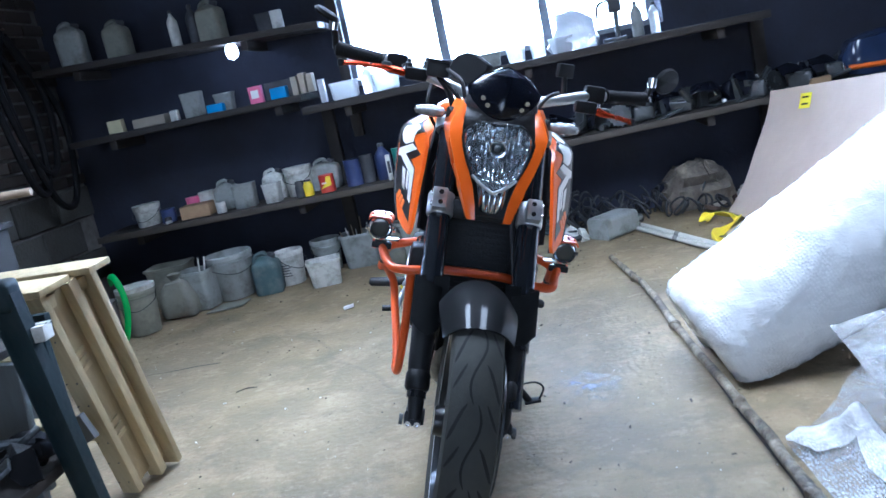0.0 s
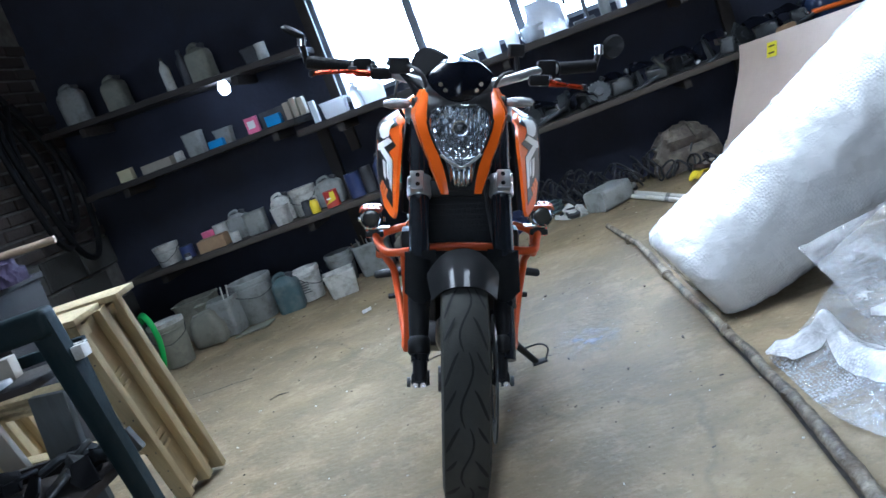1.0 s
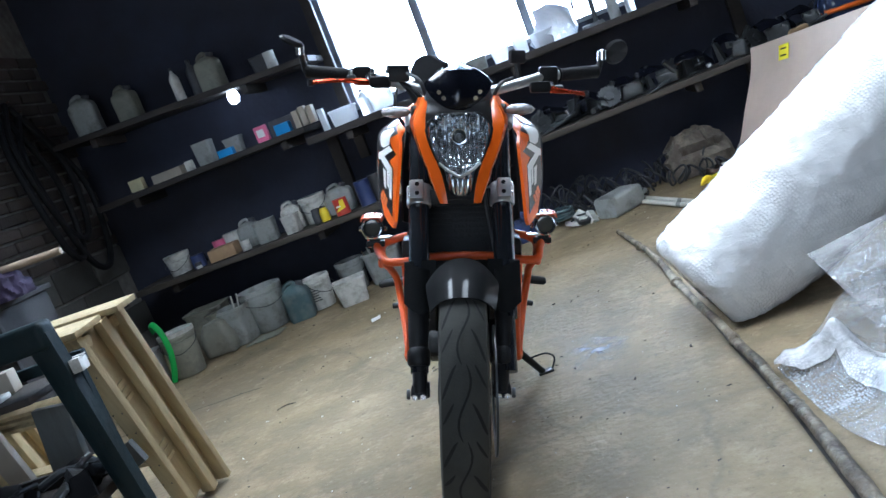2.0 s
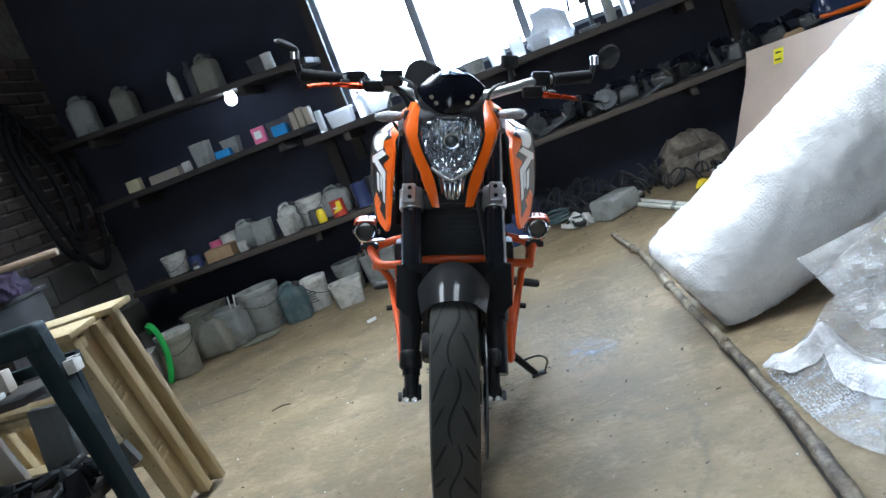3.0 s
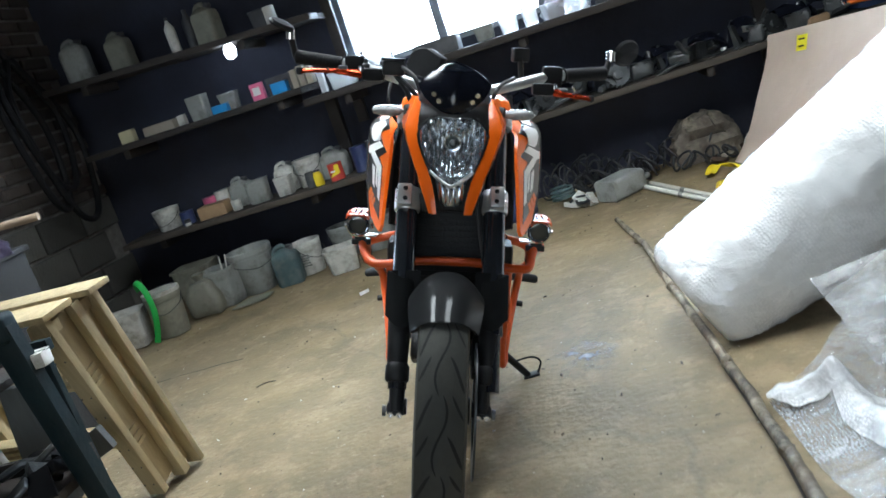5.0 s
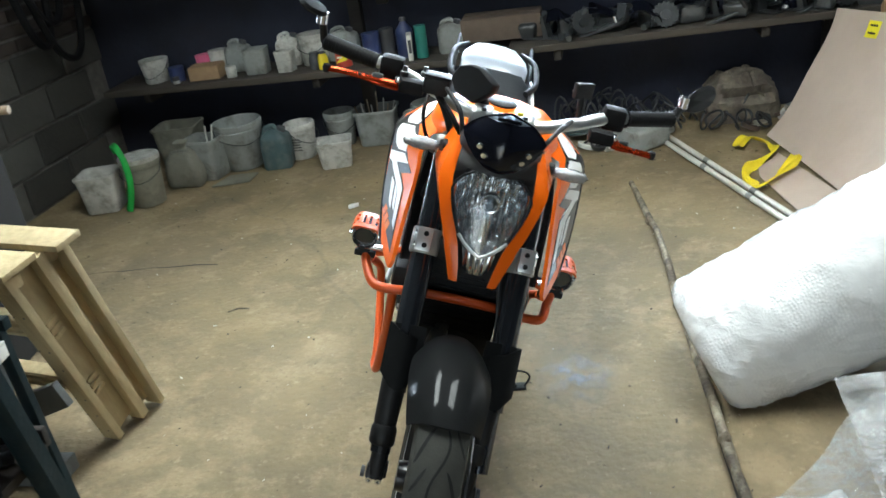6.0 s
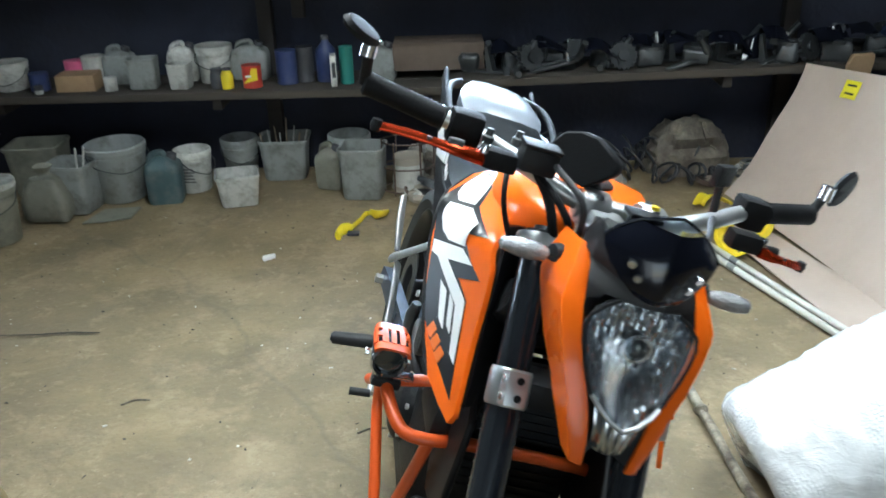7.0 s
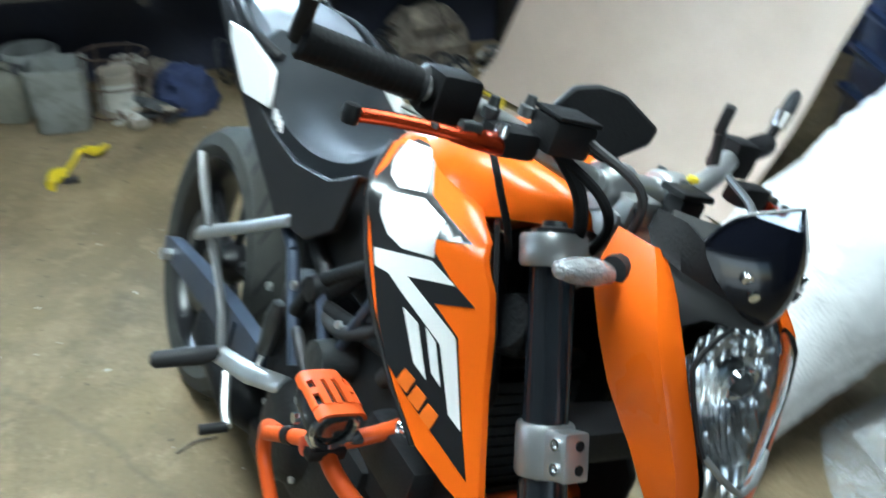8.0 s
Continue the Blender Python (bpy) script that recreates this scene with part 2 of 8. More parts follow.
# motorcycle
DEAD_BLACK = material("matt_black_rubber", (0.007, 0.007, 0.008), 0.62, vary=0.2, scale=14, bump=0.1, bump_scale=300, spec=0.2)
ORANGE = material("orange_gloss", (0.8, 0.132, 0.003), 0.3, vary=0.04, scale=5, coat=0.3, spec=0.2, stain=(0.75, 0.115, 0.005), stain_scale=5, stain_amount=0.3)
ORANGE_TUBE = material("orange_powder_coat", (0.64, 0.09, 0.009), 0.4, vary=0.08, scale=14, coat=0.12, bump=0.05)
LEVER = material("orange_anodised", (0.42, 0.04, 0.006), 0.25, 0.75, vary=0.1, scale=10)
BLACK_GLOSS = material("black_gloss", (0.006, 0.007, 0.012), 0.16, vary=0.2, scale=6, coat=0.25, spec=0.3)
BLACK_PLASTIC = material("black_textured_plastic", (0.009, 0.009, 0.010), 0.5, vary=0.25, scale=12, bump=0.12, bump_scale=300, stain=(0.02, 0.0195, 0.019), stain_scale=7, stain_amount=0.35, spec=0.28)
FENDER = material("glossy_dark_grey", (0.01, 0.0105, 0.011), 0.55, vary=0.12, scale=30, coat=0.2, spec=0.04)
GREY_PANEL = material("grey_mask_plastic", (0.035, 0.035, 0.035), 0.6, vary=0.1, scale=20, bump=0.06, bump_scale=600, spec=0.3)
WHITE_DECAL = material("white_decal", (0.78, 0.78, 0.77), 0.3, vary=0.03, coat=0.4)
BLACK_DECAL = material("black_decal", (0.012, 0.012, 0.013), 0.3, vary=0.1, coat=0.4)
ORANGE_DECAL = material("orange_decal", (0.8, 0.16, 0.01), 0.32, vary=0.05, coat=0.4)
TYRE = material("dusty_tyre_rubber", (0.045, 0.046, 0.041), 0.85, vary=0.2, scale=12, bump=0.12, bump_scale=200, stain=(0.06, 0.056, 0.047), stain_scale=6, stain_amount=0.6, spec=0.25)
GROOVE = material("tread_groove_black", (0.008, 0.008, 0.008), 0.9, vary=0.1)
RIM = material("black_rim", (0.012, 0.012, 0.013), 0.35, 0.3, vary=0.2, coat=0.3)
FORK = material("dark_fork_tube", (0.014, 0.016, 0.02), 0.18, 0.0, spec=0.8, vary=0.15, scale=8)
SILVER = material("cast_silver", (0.52, 0.53, 0.53), 0.38, 0.85, vary=0.08, scale=30, bump=0.06, bump_scale=300)
CHROME = material("bright_metal", (0.75, 0.76, 0.78), 0.15, 0.95, vary=0.05)
ENGINE = material("black_engine", (0.011, 0.0115, 0.0125), 0.5, 0.2, vary=0.25, scale=14, bump=0.2, bump_scale=140, stain=(0.03, 0.028, 0.025), stain_scale=9, stain_amount=0.5, spec=0.25)
SEAT = material("grey_black_vinyl", (0.015, 0.017, 0.02), 0.5, vary=0.12, scale=20, bump=0.12, bump_scale=350, spec=0.22)
# pillion seat: light reflected on its grey vinyl is put into the pale colour
SHEEN_SEAT = material("sheen_pale_vinyl", (0.22, 0.24, 0.28), 0.35, vary=0.05, coat=0.4)
BLUE_GREY = material("blue_grey_alloy", (0.06, 0.075, 0.11), 0.4, 0.4, vary=0.2, scale=14)
RIBBED_LENS = material("clear_ribbed_lens", (0.3, 0.305, 0.31), 0.18, 0.35, vary=0.25, scale=60, bump=0.5, bump_scale=260, coat=0.6)
# pale blue tint of the smoked peak stands in for the reflected window
WINDOW_SMOKE = glass_material("window_blue_smoked_plastic", (0.68, 0.78, 0.9), 0.06)
CLEAR = glass_material("clear_lens", (0.96, 0.98, 1.0), 0.03)
REFLECTOR = material("lamp_reflector", (0.5, 0.52, 0.54), 0.2, 0.95, vary=0.05, scale=20)
LENS_DARK = material("dark_lamp_glass", (0.03, 0.035, 0.035), 0.06, vary=0.2, coat=1.0)
AMBER = material("red_orange_plastic", (0.55, 0.05, 0.015), 0.35, vary=0.1)


# ---- mesh helpers ----
def smooth(bm, angle=40):
    limit = radians(angle)
    for f in bm.faces:
        f.smooth = True
    for e in bm.edges:
        if len(e.link_faces) == 2 and e.calc_face_angle(0) > limit:
            e.smooth = False


def part(name, bm, mat, parent=None, label="", shade=True):
    bmesh.ops.remove_doubles(bm, verts=bm.verts, dist=0.00005)
    bmesh.ops.recalc_face_normals(bm, faces=bm.faces)
    if shade:
        smooth(bm)
    me = bpy.data.meshes.new(name)
    bm.to_mesh(me)
    bm.free()
    for one in (mat if isinstance(mat, (list, tuple)) else [mat]):
        me.materials.append(one)
    ob = new(name, me)
    ob.parent = parent
    if label:
        ob["label"] = label
    return ob


def thing(name, label, category, m=None, group="", kind=""):
    ob = new(name)
    ob.empty_display_size = 0.1
    if m is not None:
        ob.matrix_world = m
    return tagged(ob, label, category, group, kind)


def box(sx, sy, sz, centre=(0, 0, 0), bevel=0.0, m=None, bm=None, segments=2):
    own = bmesh.new()
    bmesh.ops.create_cube(own, size=1, matrix=Matrix.Diagonal((sx, sy, sz, 1)))
    if bevel:
        bmesh.ops.bevel(own, geom=own.edges[:], offset=bevel, segments=segments, affect="EDGES", profile=0.6)
    bmesh.ops.transform(own, matrix=(m or Matrix()) @ Matrix.Translation(centre), verts=own.verts)
    return join(bm, own)


def join(bm, own):
    if bm is None:
        return own
    me = bpy.data.meshes.new("tmp")
    own.to_mesh(me)
    own.free()
    bm.from_mesh(me)
    bpy.data.meshes.remove(me)
    return bm


def spline(pts, steps=6):
    """Points of a smooth line through pts."""
    p = [Vector(q) for q in pts]
    p = [p[0] * 2 - p[1]] + p + [p[-1] * 2 - p[-2]]
    out = []
    for i in range(1, len(p) - 2):
        a, b, c, d = p[i - 1:i + 3]
        for k in range(steps):
            t = k / steps
            out.append(0.5 * ((2 * b) + (c - a) * t + (2 * a - 5 * b + 4 * c - d) * t * t + (3 * b - a - 3 * c + d) * t ** 3))
    return out + [p[-2]]


def tube(pts, r, sides=10, bm=None, caps=True, flat=1.0):
    """A tube along pts; r is a radius or one for each point; flat squeezes it sideways."""
    own = bmesh.new()
    pts = [Vector(p) for p in pts]
    radii = r if isinstance(r, (list, tuple)) else [r] * len(pts)
    rings, up = [], None
    for i, p in enumerate(pts):
        d = (pts[min(i + 1, len(pts) - 1)] - pts[max(i - 1, 0)]).normalized()
        if up is None:
            up = d.orthogonal().normalized()
        up = (up - d * up.dot(d)).normalized()
        side = d.cross(up)
        rings.append([own.verts.new(p + radii[i] * (math.cos(a) * up + flat * math.sin(a) * side)) for a in (2 * math.pi * k / sides for k in range(sides))])
    for a, b in zip(rings, rings[1:]):
        for k in range(sides):
            own.faces.new((a[k], a[(k + 1) % sides], b[(k + 1) % sides], b[k]))
    if caps:
        own.faces.new(rings[0][::-1])
        own.faces.new(rings[-1])
    return join(bm, own)


def rod(a, b, r, sides=12, bm=None):
    return tube([a, b], r, sides, bm)


def lathe(profile, sides=28, m=None, bm=None, close=False):
    """Turns (radius, height) pairs about z."""
    own = bmesh.new()
    rings = []
    for r, z in profile:
        if r < 1e-5:
            rings.append([own.verts.new((0, 0, z))])
        else:
            rings.append([own.verts.new((r * math.cos(2 * math.pi * k / sides), r * math.sin(2 * math.pi * k / sides), z)) for k in range(sides)])
    if close:
        rings.append(rings[0])
    for a, b in zip(rings, rings[1:]):
        for k in range(sides):
            q = [a[k % len(a)], a[(k + 1) % len(a)], b[(k + 1) % len(b)], b[k % len(b)]]
            q = list(dict.fromkeys(q))
            if len(q) > 2:
                own.faces.new(q)
    if m is not None:
        bmesh.ops.transform(own, matrix=m, verts=own.verts)
    return join(bm, own)


def loft(rows, thickness=0.0, closed=False, caps=False, bm=None):
    """A skin over rows of points, with thickness if given."""
    own = bmesh.new()
    vs = [[own.verts.new(p) for p in row] for row in rows]
    n = len(vs[0])
    for a, b in zip(vs, vs[1:]):
        for k in range(n if closed else n - 1):
            own.faces.new((a[k], a[(k + 1) % n], b[(k + 1) % n], b[k]))
    if caps:
        own.faces.new(vs[0][::-1])
        own.faces.new(vs[-1])
    if thickness:
        bmesh.ops.recalc_face_normals(own, faces=own.faces)
        bmesh.ops.solidify(own, geom=own.faces[:], thickness=thickness)
    return join(bm, own)


def prism(poly, depth, m=None, bevel=0.0, bm=None):
    """A flat outline in x and y, thick along z."""
    own = bmesh.new()
    vs = [own.verts.new((x, y, 0)) for x, y in poly]
    f = own.faces.new(vs)
    ext = bmesh.ops.extrude_face_region(own, geom=[f])
    bmesh.ops.translate(own, vec=(0, 0, depth), verts=[v for v in ext["geom"] if isinstance(v, bmesh.types.BMVert)])
    if bevel:
        bmesh.ops.bevel(own, geom=own.edges[:], offset=bevel, segments=1, affect="EDGES")
    if m is not None:
        bmesh.ops.transform(own, matrix=m, verts=own.verts)
    return join(bm, own)


def wobble(bm, amount, scale, seed=0.0):
    for v in bm.verts:
        p = v.co * scale + Vector((seed, seed * 1.7, -seed))
        v.co += Vector(noise.noise_vector(p)) * amount
    return bm


def rounded_ring(hx, hy, r, z, n=5):
    out = []
    for cx, cy, a0 in ((hx - r, hy - r, 0), (-hx + r, hy - r, 90), (-hx + r, -hy + r, 180), (hx - r, -hy + r, 270)):
        for k in range(n + 1):
            a = radians(a0 + 90 * k / n)
            out.append((cx + r * math.cos(a), cy + r * math.sin(a), z))
    return out


FACE_Y = pose(0, 0, 0, 90)       # lays an outline drawn in x and y upright, in x and z
SIDE_X = Matrix(((0, 0, 1, 0), (1, 0, 0, 0), (0, 1, 0, 0), (0, 0, 0, 1)))   # outline x, y -> y, z; thickness along x

# ---- the room ----
def slab(name, sx, sy, sz, centre, mat, label="", bevel=0.0):
    ob = part(name, box(sx, sy, sz, centre, bevel), mat, shade=False)
    return tagged(ob, label, "", "", "structure")


def floor_sheet():
    bm = bmesh.new()
    bmesh.ops.create_grid(bm, x_segments=90, y_segments=110, size=1, matrix=Matrix.Translation((0.35, 1.2, 0)) @ Matrix.Diagonal((2.95, 3.95, 1, 1)))
    for v in bm.verts:
        v.co.z = 0.004 * noise.noise(v.co * 1.3) - 0.004
    own = part("floor", bm, CONCRETE)
    return tagged(own, "worn dusty brown-grey concrete garage floor", "floor", "", "structure")


floor_sheet()
XL, XR, YB, YF, H = -2.5, 3.2, 5.0, -2.6, 2.55
tagged(slab("ground", 40, 40, 0.3, (0, 0, -0.175), PLASTER, "plain ground under and round the garage"), category="ground")


def wall_with_hole(name, axis, at, thick, a0, a1, h0, h1, holes, mat, label):
    """A wall of rectangular pieces round its openings: axis 'y' runs along x, axis 'x' along y."""
    bm = bmesh.new()
    cuts = sorted({a0, a1, *[h[0] for h in holes], *[h[1] for h in holes]})
    for u0, u1 in zip(cuts, cuts[1:]):
        spans, z = [], h0
        for h in sorted(holes, key=lambda q: q[2]):
            if h[0] <= u0 and u1 <= h[1]:
                spans.append((z, h[2]))
                z = h[3]
        spans.append((z, h1))
        for z0, z1 in spans:
            if z1 - z0 > 0.001:
                c, s = (u0 + u1) / 2, u1 - u0
                if axis == "y":
                    box(s, thick, z1 - z0, (c, at, (z0 + z1) / 2), bm=bm)
                else:
                    box(thick, s, z1 - z0, (at, c, (z0 + z1) / 2), bm=bm)
    return tagged(part(name, bm, mat, shade=False), label, "wall", "", "structure")


WX0, WX1, WZ0, WZ1 = -0.74, 1.14, 1.04, 2.1
wall_with_hole("wall_back", "y", YB + 0.2, 0.4, XL - 0.3, XR + 0.3, -0.02, H, [(WX0, WX1, WZ0, WZ1)], SOOT_GLARE_WALL, "soot-darkened back wall, blued for window glare, with a wide window opening")
wall_with_hole("wall_left", "x", XL - 0.16, 0.3, YF, YB, -0.02, H, [(3.14, 3.7, 1.12, 1.64)], MORTAR, "grimy masonry side wall with pale joints")
wall_with_hole("wall_right", "x", XR + 0.15, 0.3, YF, YB, -0.02, H, [], SOOT_GLARE_WALL, "dark side wall of the garage")
wall_with_hole("wall_front", "y", YF - 0.15, 0.3, XL - 0.3, XR + 0.3, -0.02, H, [(-0.7, 1.7, -0.02, 2.15)], PLASTER, "garage front wall with an open doorway")
tagged(slab("ceiling", XR - XL + 0.6, YB - YF + 0.9, 0.1, ((XL + XR) / 2, (YB + YF) / 2, H + 0.05), CEILING, "dark board ceiling"), category="ceiling")
tagged(slab("backdrop", 9, 0.02, 6, (0.2, 9.0, 2.0), DAY, "bright overcast daylight outside the window"), category="backdrop")
tagged(slab("backdrop_side", 0.02, 5, 4, (-6.0, 3.6, 2.0), DAY, "bright overcast daylight outside the side window"), category="backdrop")


def window(name, x0, x1, z0, z1, y, posts, m=None):
    w = thing(name, "old painted timber window with dusty panes, daylight behind", "window", m, kind="structure")
    f = bmesh.new()
    for a, b, s, c in ((x0, x1, 0.07, z0), (x0, x1, 0.07, z1)):
        box(b - a, 0.08, s, ((a + b) / 2, y, c), 0.006, bm=f)
    for a in (x0 + 0.015, x1 - 0.015):
        box(0.07, 0.078, z1 - z0, (a, y, (z0 + z1) / 2), 0.006, bm=f)
    part("window_frame", f, FRAME_PAINT, w)
    for a in posts:
        part("mullion", box(0.055, 0.076, z1 - z0 - 0.07, (a, y, (z0 + z1) / 2), 0.008), FRAME_PAINT, w)
    edges = [x0 + 0.05, *posts, x1 - 0.05]
    for a, b in zip(edges, edges[1:]):
        pane = part("pane", box(b - a - 0.055, 0.005, z1 - z0 - 0.07, ((a + b) / 2, y + 0.01, (z0 + z1) / 2)), GLASS, w, shade=False)
        pane.visible_shadow = False
    return w


window("window_1", WX0, WX1, WZ0, WZ1, YB + 0.28, (-0.13, 0.5))
window("window_2", -0.28, 0.28, 1.12, 1.64, 0.0, (0.0,), pose(XL - 0.2, 3.42, 0, 0, 0, 90))


# unseen fixture, added as a source for the light from above
def added_tube_lamp(lamp_x):
    t = thing("ceiling_lamp", "unseen fluorescent tube lamp added under the ceiling for overhead light", "lamp", pose(lamp_x, 2.5, H - 0.06), group="ceiling lamps")
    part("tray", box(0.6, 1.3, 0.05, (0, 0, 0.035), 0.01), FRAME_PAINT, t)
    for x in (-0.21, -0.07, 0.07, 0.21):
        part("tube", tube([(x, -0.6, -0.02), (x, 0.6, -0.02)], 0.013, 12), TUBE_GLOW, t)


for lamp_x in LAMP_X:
    added_tube_lamp(lamp_x)

# ---- the motorcycle: x to its left side, y towards its rear, z up; it leans on its side stand ----
BIKE = Matrix.Translation((-0.024, 1.783, 0.0)) @ pose(0, 0, 0, 0, 0, 5.9) @ pose(0, 0, 0, 0, 19.5, 0)
bike = thing("motorcycle", "orange, white and black motorcycle leaning on its side stand", "motorcycle", BIKE)
AX_F, AX_R = Vector((0, -0.135, 0.292)), Vector((0, 1.207, 0.305))
TO_X = pose(0, 0, 0, 0, 90)      # turns z into x


def both(f):
    for s in (-1, 1):
        f(s)


def wheel(name, axle, radius, half, spokes, disc_side, stripe):
    at = Matrix.Translation(axle) @ TO_X
    ty = [(radius - 0.078, -half * 0.78), (radius - 0.05, -half), (radius - 0.022, -half * 0.9), (radius - 0.006, -half * 0.52), (radius, 0),
          (radius - 0.006, half * 0.52), (radius - 0.022, half * 0.9), (radius - 0.05, half), (radius - 0.078, half * 0.78), (radius - 0.084, 0)]
    prof = []
    for a, b in zip(ty, ty[1:] + ty[:1]):
        prof += [a, ((a[0] + b[0]) / 2, (a[1] + b[1]) / 2)]
    w = part(name, lathe([(radius - 0.082, -half * 0.5), (radius - 0.072, -half * 0.62), (radius - 0.07, -half * 0.8), (radius - 0.078, -half * 0.84),
                          (radius - 0.094, -half * 0.6), (radius - 0.098, 0), (radius - 0.094, half * 0.6), (radius - 0.078, half * 0.84),
                          (radius - 0.07, half * 0.8), (radius - 0.072, half * 0.62), (radius - 0.082, half * 0.5)], 56, at, close=True), RIM, bike, "black cast wheel rim")
    part("tyre", lathe(ty, 72, at, close=True), TYRE, w, "dusty black road tyre with curved tread grooves")
    # tread grooves: a wavy line and slanted slashes laid on the crown
    g = bmesh.new()

    def on_tyre(a, x):
        u = abs(x) / half
        drop = 0.006 * (u / 0.52) ** 2 if u < 0.52 else 0.006 + 0.016 * (u - 0.52) / 0.38
        r = radius - drop + 0.0012
        return Vector((x, axle.y + r * math.cos(a), axle.z + r * math.sin(a))), r

    def strip(line, width):
        rows = []
        for i, (a, x) in enumerate(line):
            a2, x2 = line[min(i + 1, len(line) - 1)]
            a1, x1 = line[max(i - 1, 0)]
            d = Vector(((a2 - a1) * radius, x2 - x1)).normalized()
            k = width * min(1.0, 0.35 + min(i, len(line) - 1 - i) / 2)
            rows.append([on_tyre(a - d.y * k / radius, x + d.x * k)[0], on_tyre(a + d.y * k / radius, x - d.x * k)[0]])
        loft(rows, bm=g)

    count = 12
    for i in range(count):
        a0 = 2 * math.pi * i / count
        step = 2 * math.pi / count
        strip([(a0 + step * k / 10, 0.013 * math.sin(2 * math.pi * (0.06 + 0.088 * k))) for k in range(11)], 0.0024)
        for s in (-1, 1):
            b0 = a0 + (0 if s < 0 else step / 2)
            strip([(b0 + step * 0.45 * k / 7, s * half * (0.3 + 0.55 * (k / 7) ** 0.8)) for k in range(8)], 0.0032)
            strip([(b0 + step * (0.5 + 0.3 * k / 5), s * half * (0.42 + 0.42 * k / 5)) for k in range(6)], 0.0028)
    part("tread_groove", g, GROOVE, w)
    sp = bmesh.new()
    for i in range(spokes):
        a = 2 * math.pi * i / spokes + 0.3
        for d in (-0.13, 0.13):
            inner = Vector((0, axle.y + 0.045 * math.cos(a), axle.z + 0.045 * math.sin(a)))
            outer = Vector((0, axle.y + (radius - 0.085) * math.cos(a + d), axle.z + (radius - 0.085) * math.sin(a + d)))
            tube([inner, (inner + outer) / 2, outer], [0.013, 0.011, 0.014], 8, sp, flat=0.7)
    part("spokes", sp, RIM, w)
    part("hub", lathe([(0, -0.06), (0.03, -0.06), (0.035, -0.03), (0.05, -0.01), (0.05, 0.01), (0.035, 0.03), (0.03, 0.06), (0, 0.06)], 24, at), RIM, w)
    rd = 0.15 if name == "front_wheel" else 0.115
    part("brake_disc", lathe([(rd - 0.045, -0.002), (rd, -0.002), (rd, 0.002), (rd - 0.045, 0.002)], 48, Matrix.Translation(axle + Vector((disc_side * 0.07, 0, 0))) @ TO_X, close=True), GREASY, w)
    if stripe:
        for s in (-1, 1):
            part("rim_stripe", lathe([(radius - 0.079, 0), (radius - 0.0735, 0.0005), (radius - 0.079, 0.001)], 56,
                                     Matrix.Translation(axle + Vector((s * (half * 0.845), 0, 0))) @ TO_X, close=True), WHITE_DECAL, w, "thin white rim tape")
    return w


wheel("front_wheel", AX_F, 0.292, 0.052, 5, 1, True)
wheel("rear_wheel", AX_R, 0.307, 0.075, 5, -1, False)


def fork_at(z):
    return 0.10 + (z - 0.717) * 0.56


FX = 0.103


def fork_leg(s):
    leg = part("fork_leg", tube([(s * FX, fork_at(0.44), 0.44), (s * FX, fork_at(0.68), 0.68), (s * FX, fork_at(0.7), 0.7), (s * FX, fork_at(0.905), 0.905)],
                                [0.026, 0.026, 0.0245, 0.0245], 20), FORK, bike, "satin dark upside-down fork tube")
    part("stanchion", rod((s * FX, fork_at(0.33) - 0.004, 0.33), (s * FX, fork_at(0.46), 0.46), 0.021, 16), FORK, leg)
    slim = 0.008 if s > 0 else 0.0
    guard = tube([(s * (FX + 0.002) - slim, fork_at(z) - 0.006, z) for z in (0.375, 0.385, 0.42, 0.5, 0.53, 0.545)], [r - slim * 0.4 for r in (0.021, 0.0235, 0.025, 0.027, 0.027, 0.024)], 20)
    part("fork_guard", guard, BLACK_PLASTIC, leg)
    part("fork_collar", tube([(s * (FX + 0.001) - slim * 1.5, fork_at(z) - 0.008, z) for z in (0.345, 0.35, 0.375, 0.382)], [r - slim * 0.5 for r in (0.023, 0.027, 0.027, 0.023)], 18), BLACK_PLASTIC, leg)
    foot = tube([(s * 0.102 - slim * 2, fork_at(z) - 0.008, z) for z in (0.35, 0.325, 0.305, 0.29)], [0.018, 0.0175, 0.0165, 0.014], 14)
    box(0.038, 0.046, 0.03, (0, 0, 0), 0.008, Matrix.Translation((s * 0.104 - slim * 2, AX_F.y + 0.004, 0.288)) @ pose(0, 0, 0, -28), foot)
    lathe([(0, -0.02), (0.018, -0.02), (0.02, 0.0), (0.018, 0.02), (0, 0.02)], 18, Matrix.Translation((s * 0.1 - slim * 2, AX_F.y + 0.01, 0.292)) @ TO_X, foot)
    part("fork_foot", foot, BLACK_PLASTIC, leg)
    for dx in (-0.0095, 0.0095):
        part("pinch_bolt", lathe([(0, 0.002), (0.003, 0.002), (0.003, 0.006), (0.0068, 0.006), (0.0068, 0), (0, 0)], 12, Matrix.Translation((s * 0.104 - slim * 2 + dx, AX_F.y - 0.02, 0.285)) @ pose(0, 0, 0, 84)), CHROME, leg)
    part("axle_bolt", lathe([(0, -0.004), (0.012, -0.004), (0.012, 0.004), (0.007, 0.004), (0.007, -0.001), (0, -0.001)], 12, Matrix.Translation((s * 0.129 - slim * 2, AX_F.y, 0.285)) @ TO_X), GREASY, leg)
    part("fork_cap", lathe([(0, 0.01), (0.012, 0.01), (0.014, 0.004), (0.024, 0.002), (0.025, -0.006), (0, -0.006)], 16, Matrix.Translation((s * FX, fork_at(0.912), 0.912)) @ pose(0, 0, 0, -29)), GREASY, leg)


both(fork_leg)


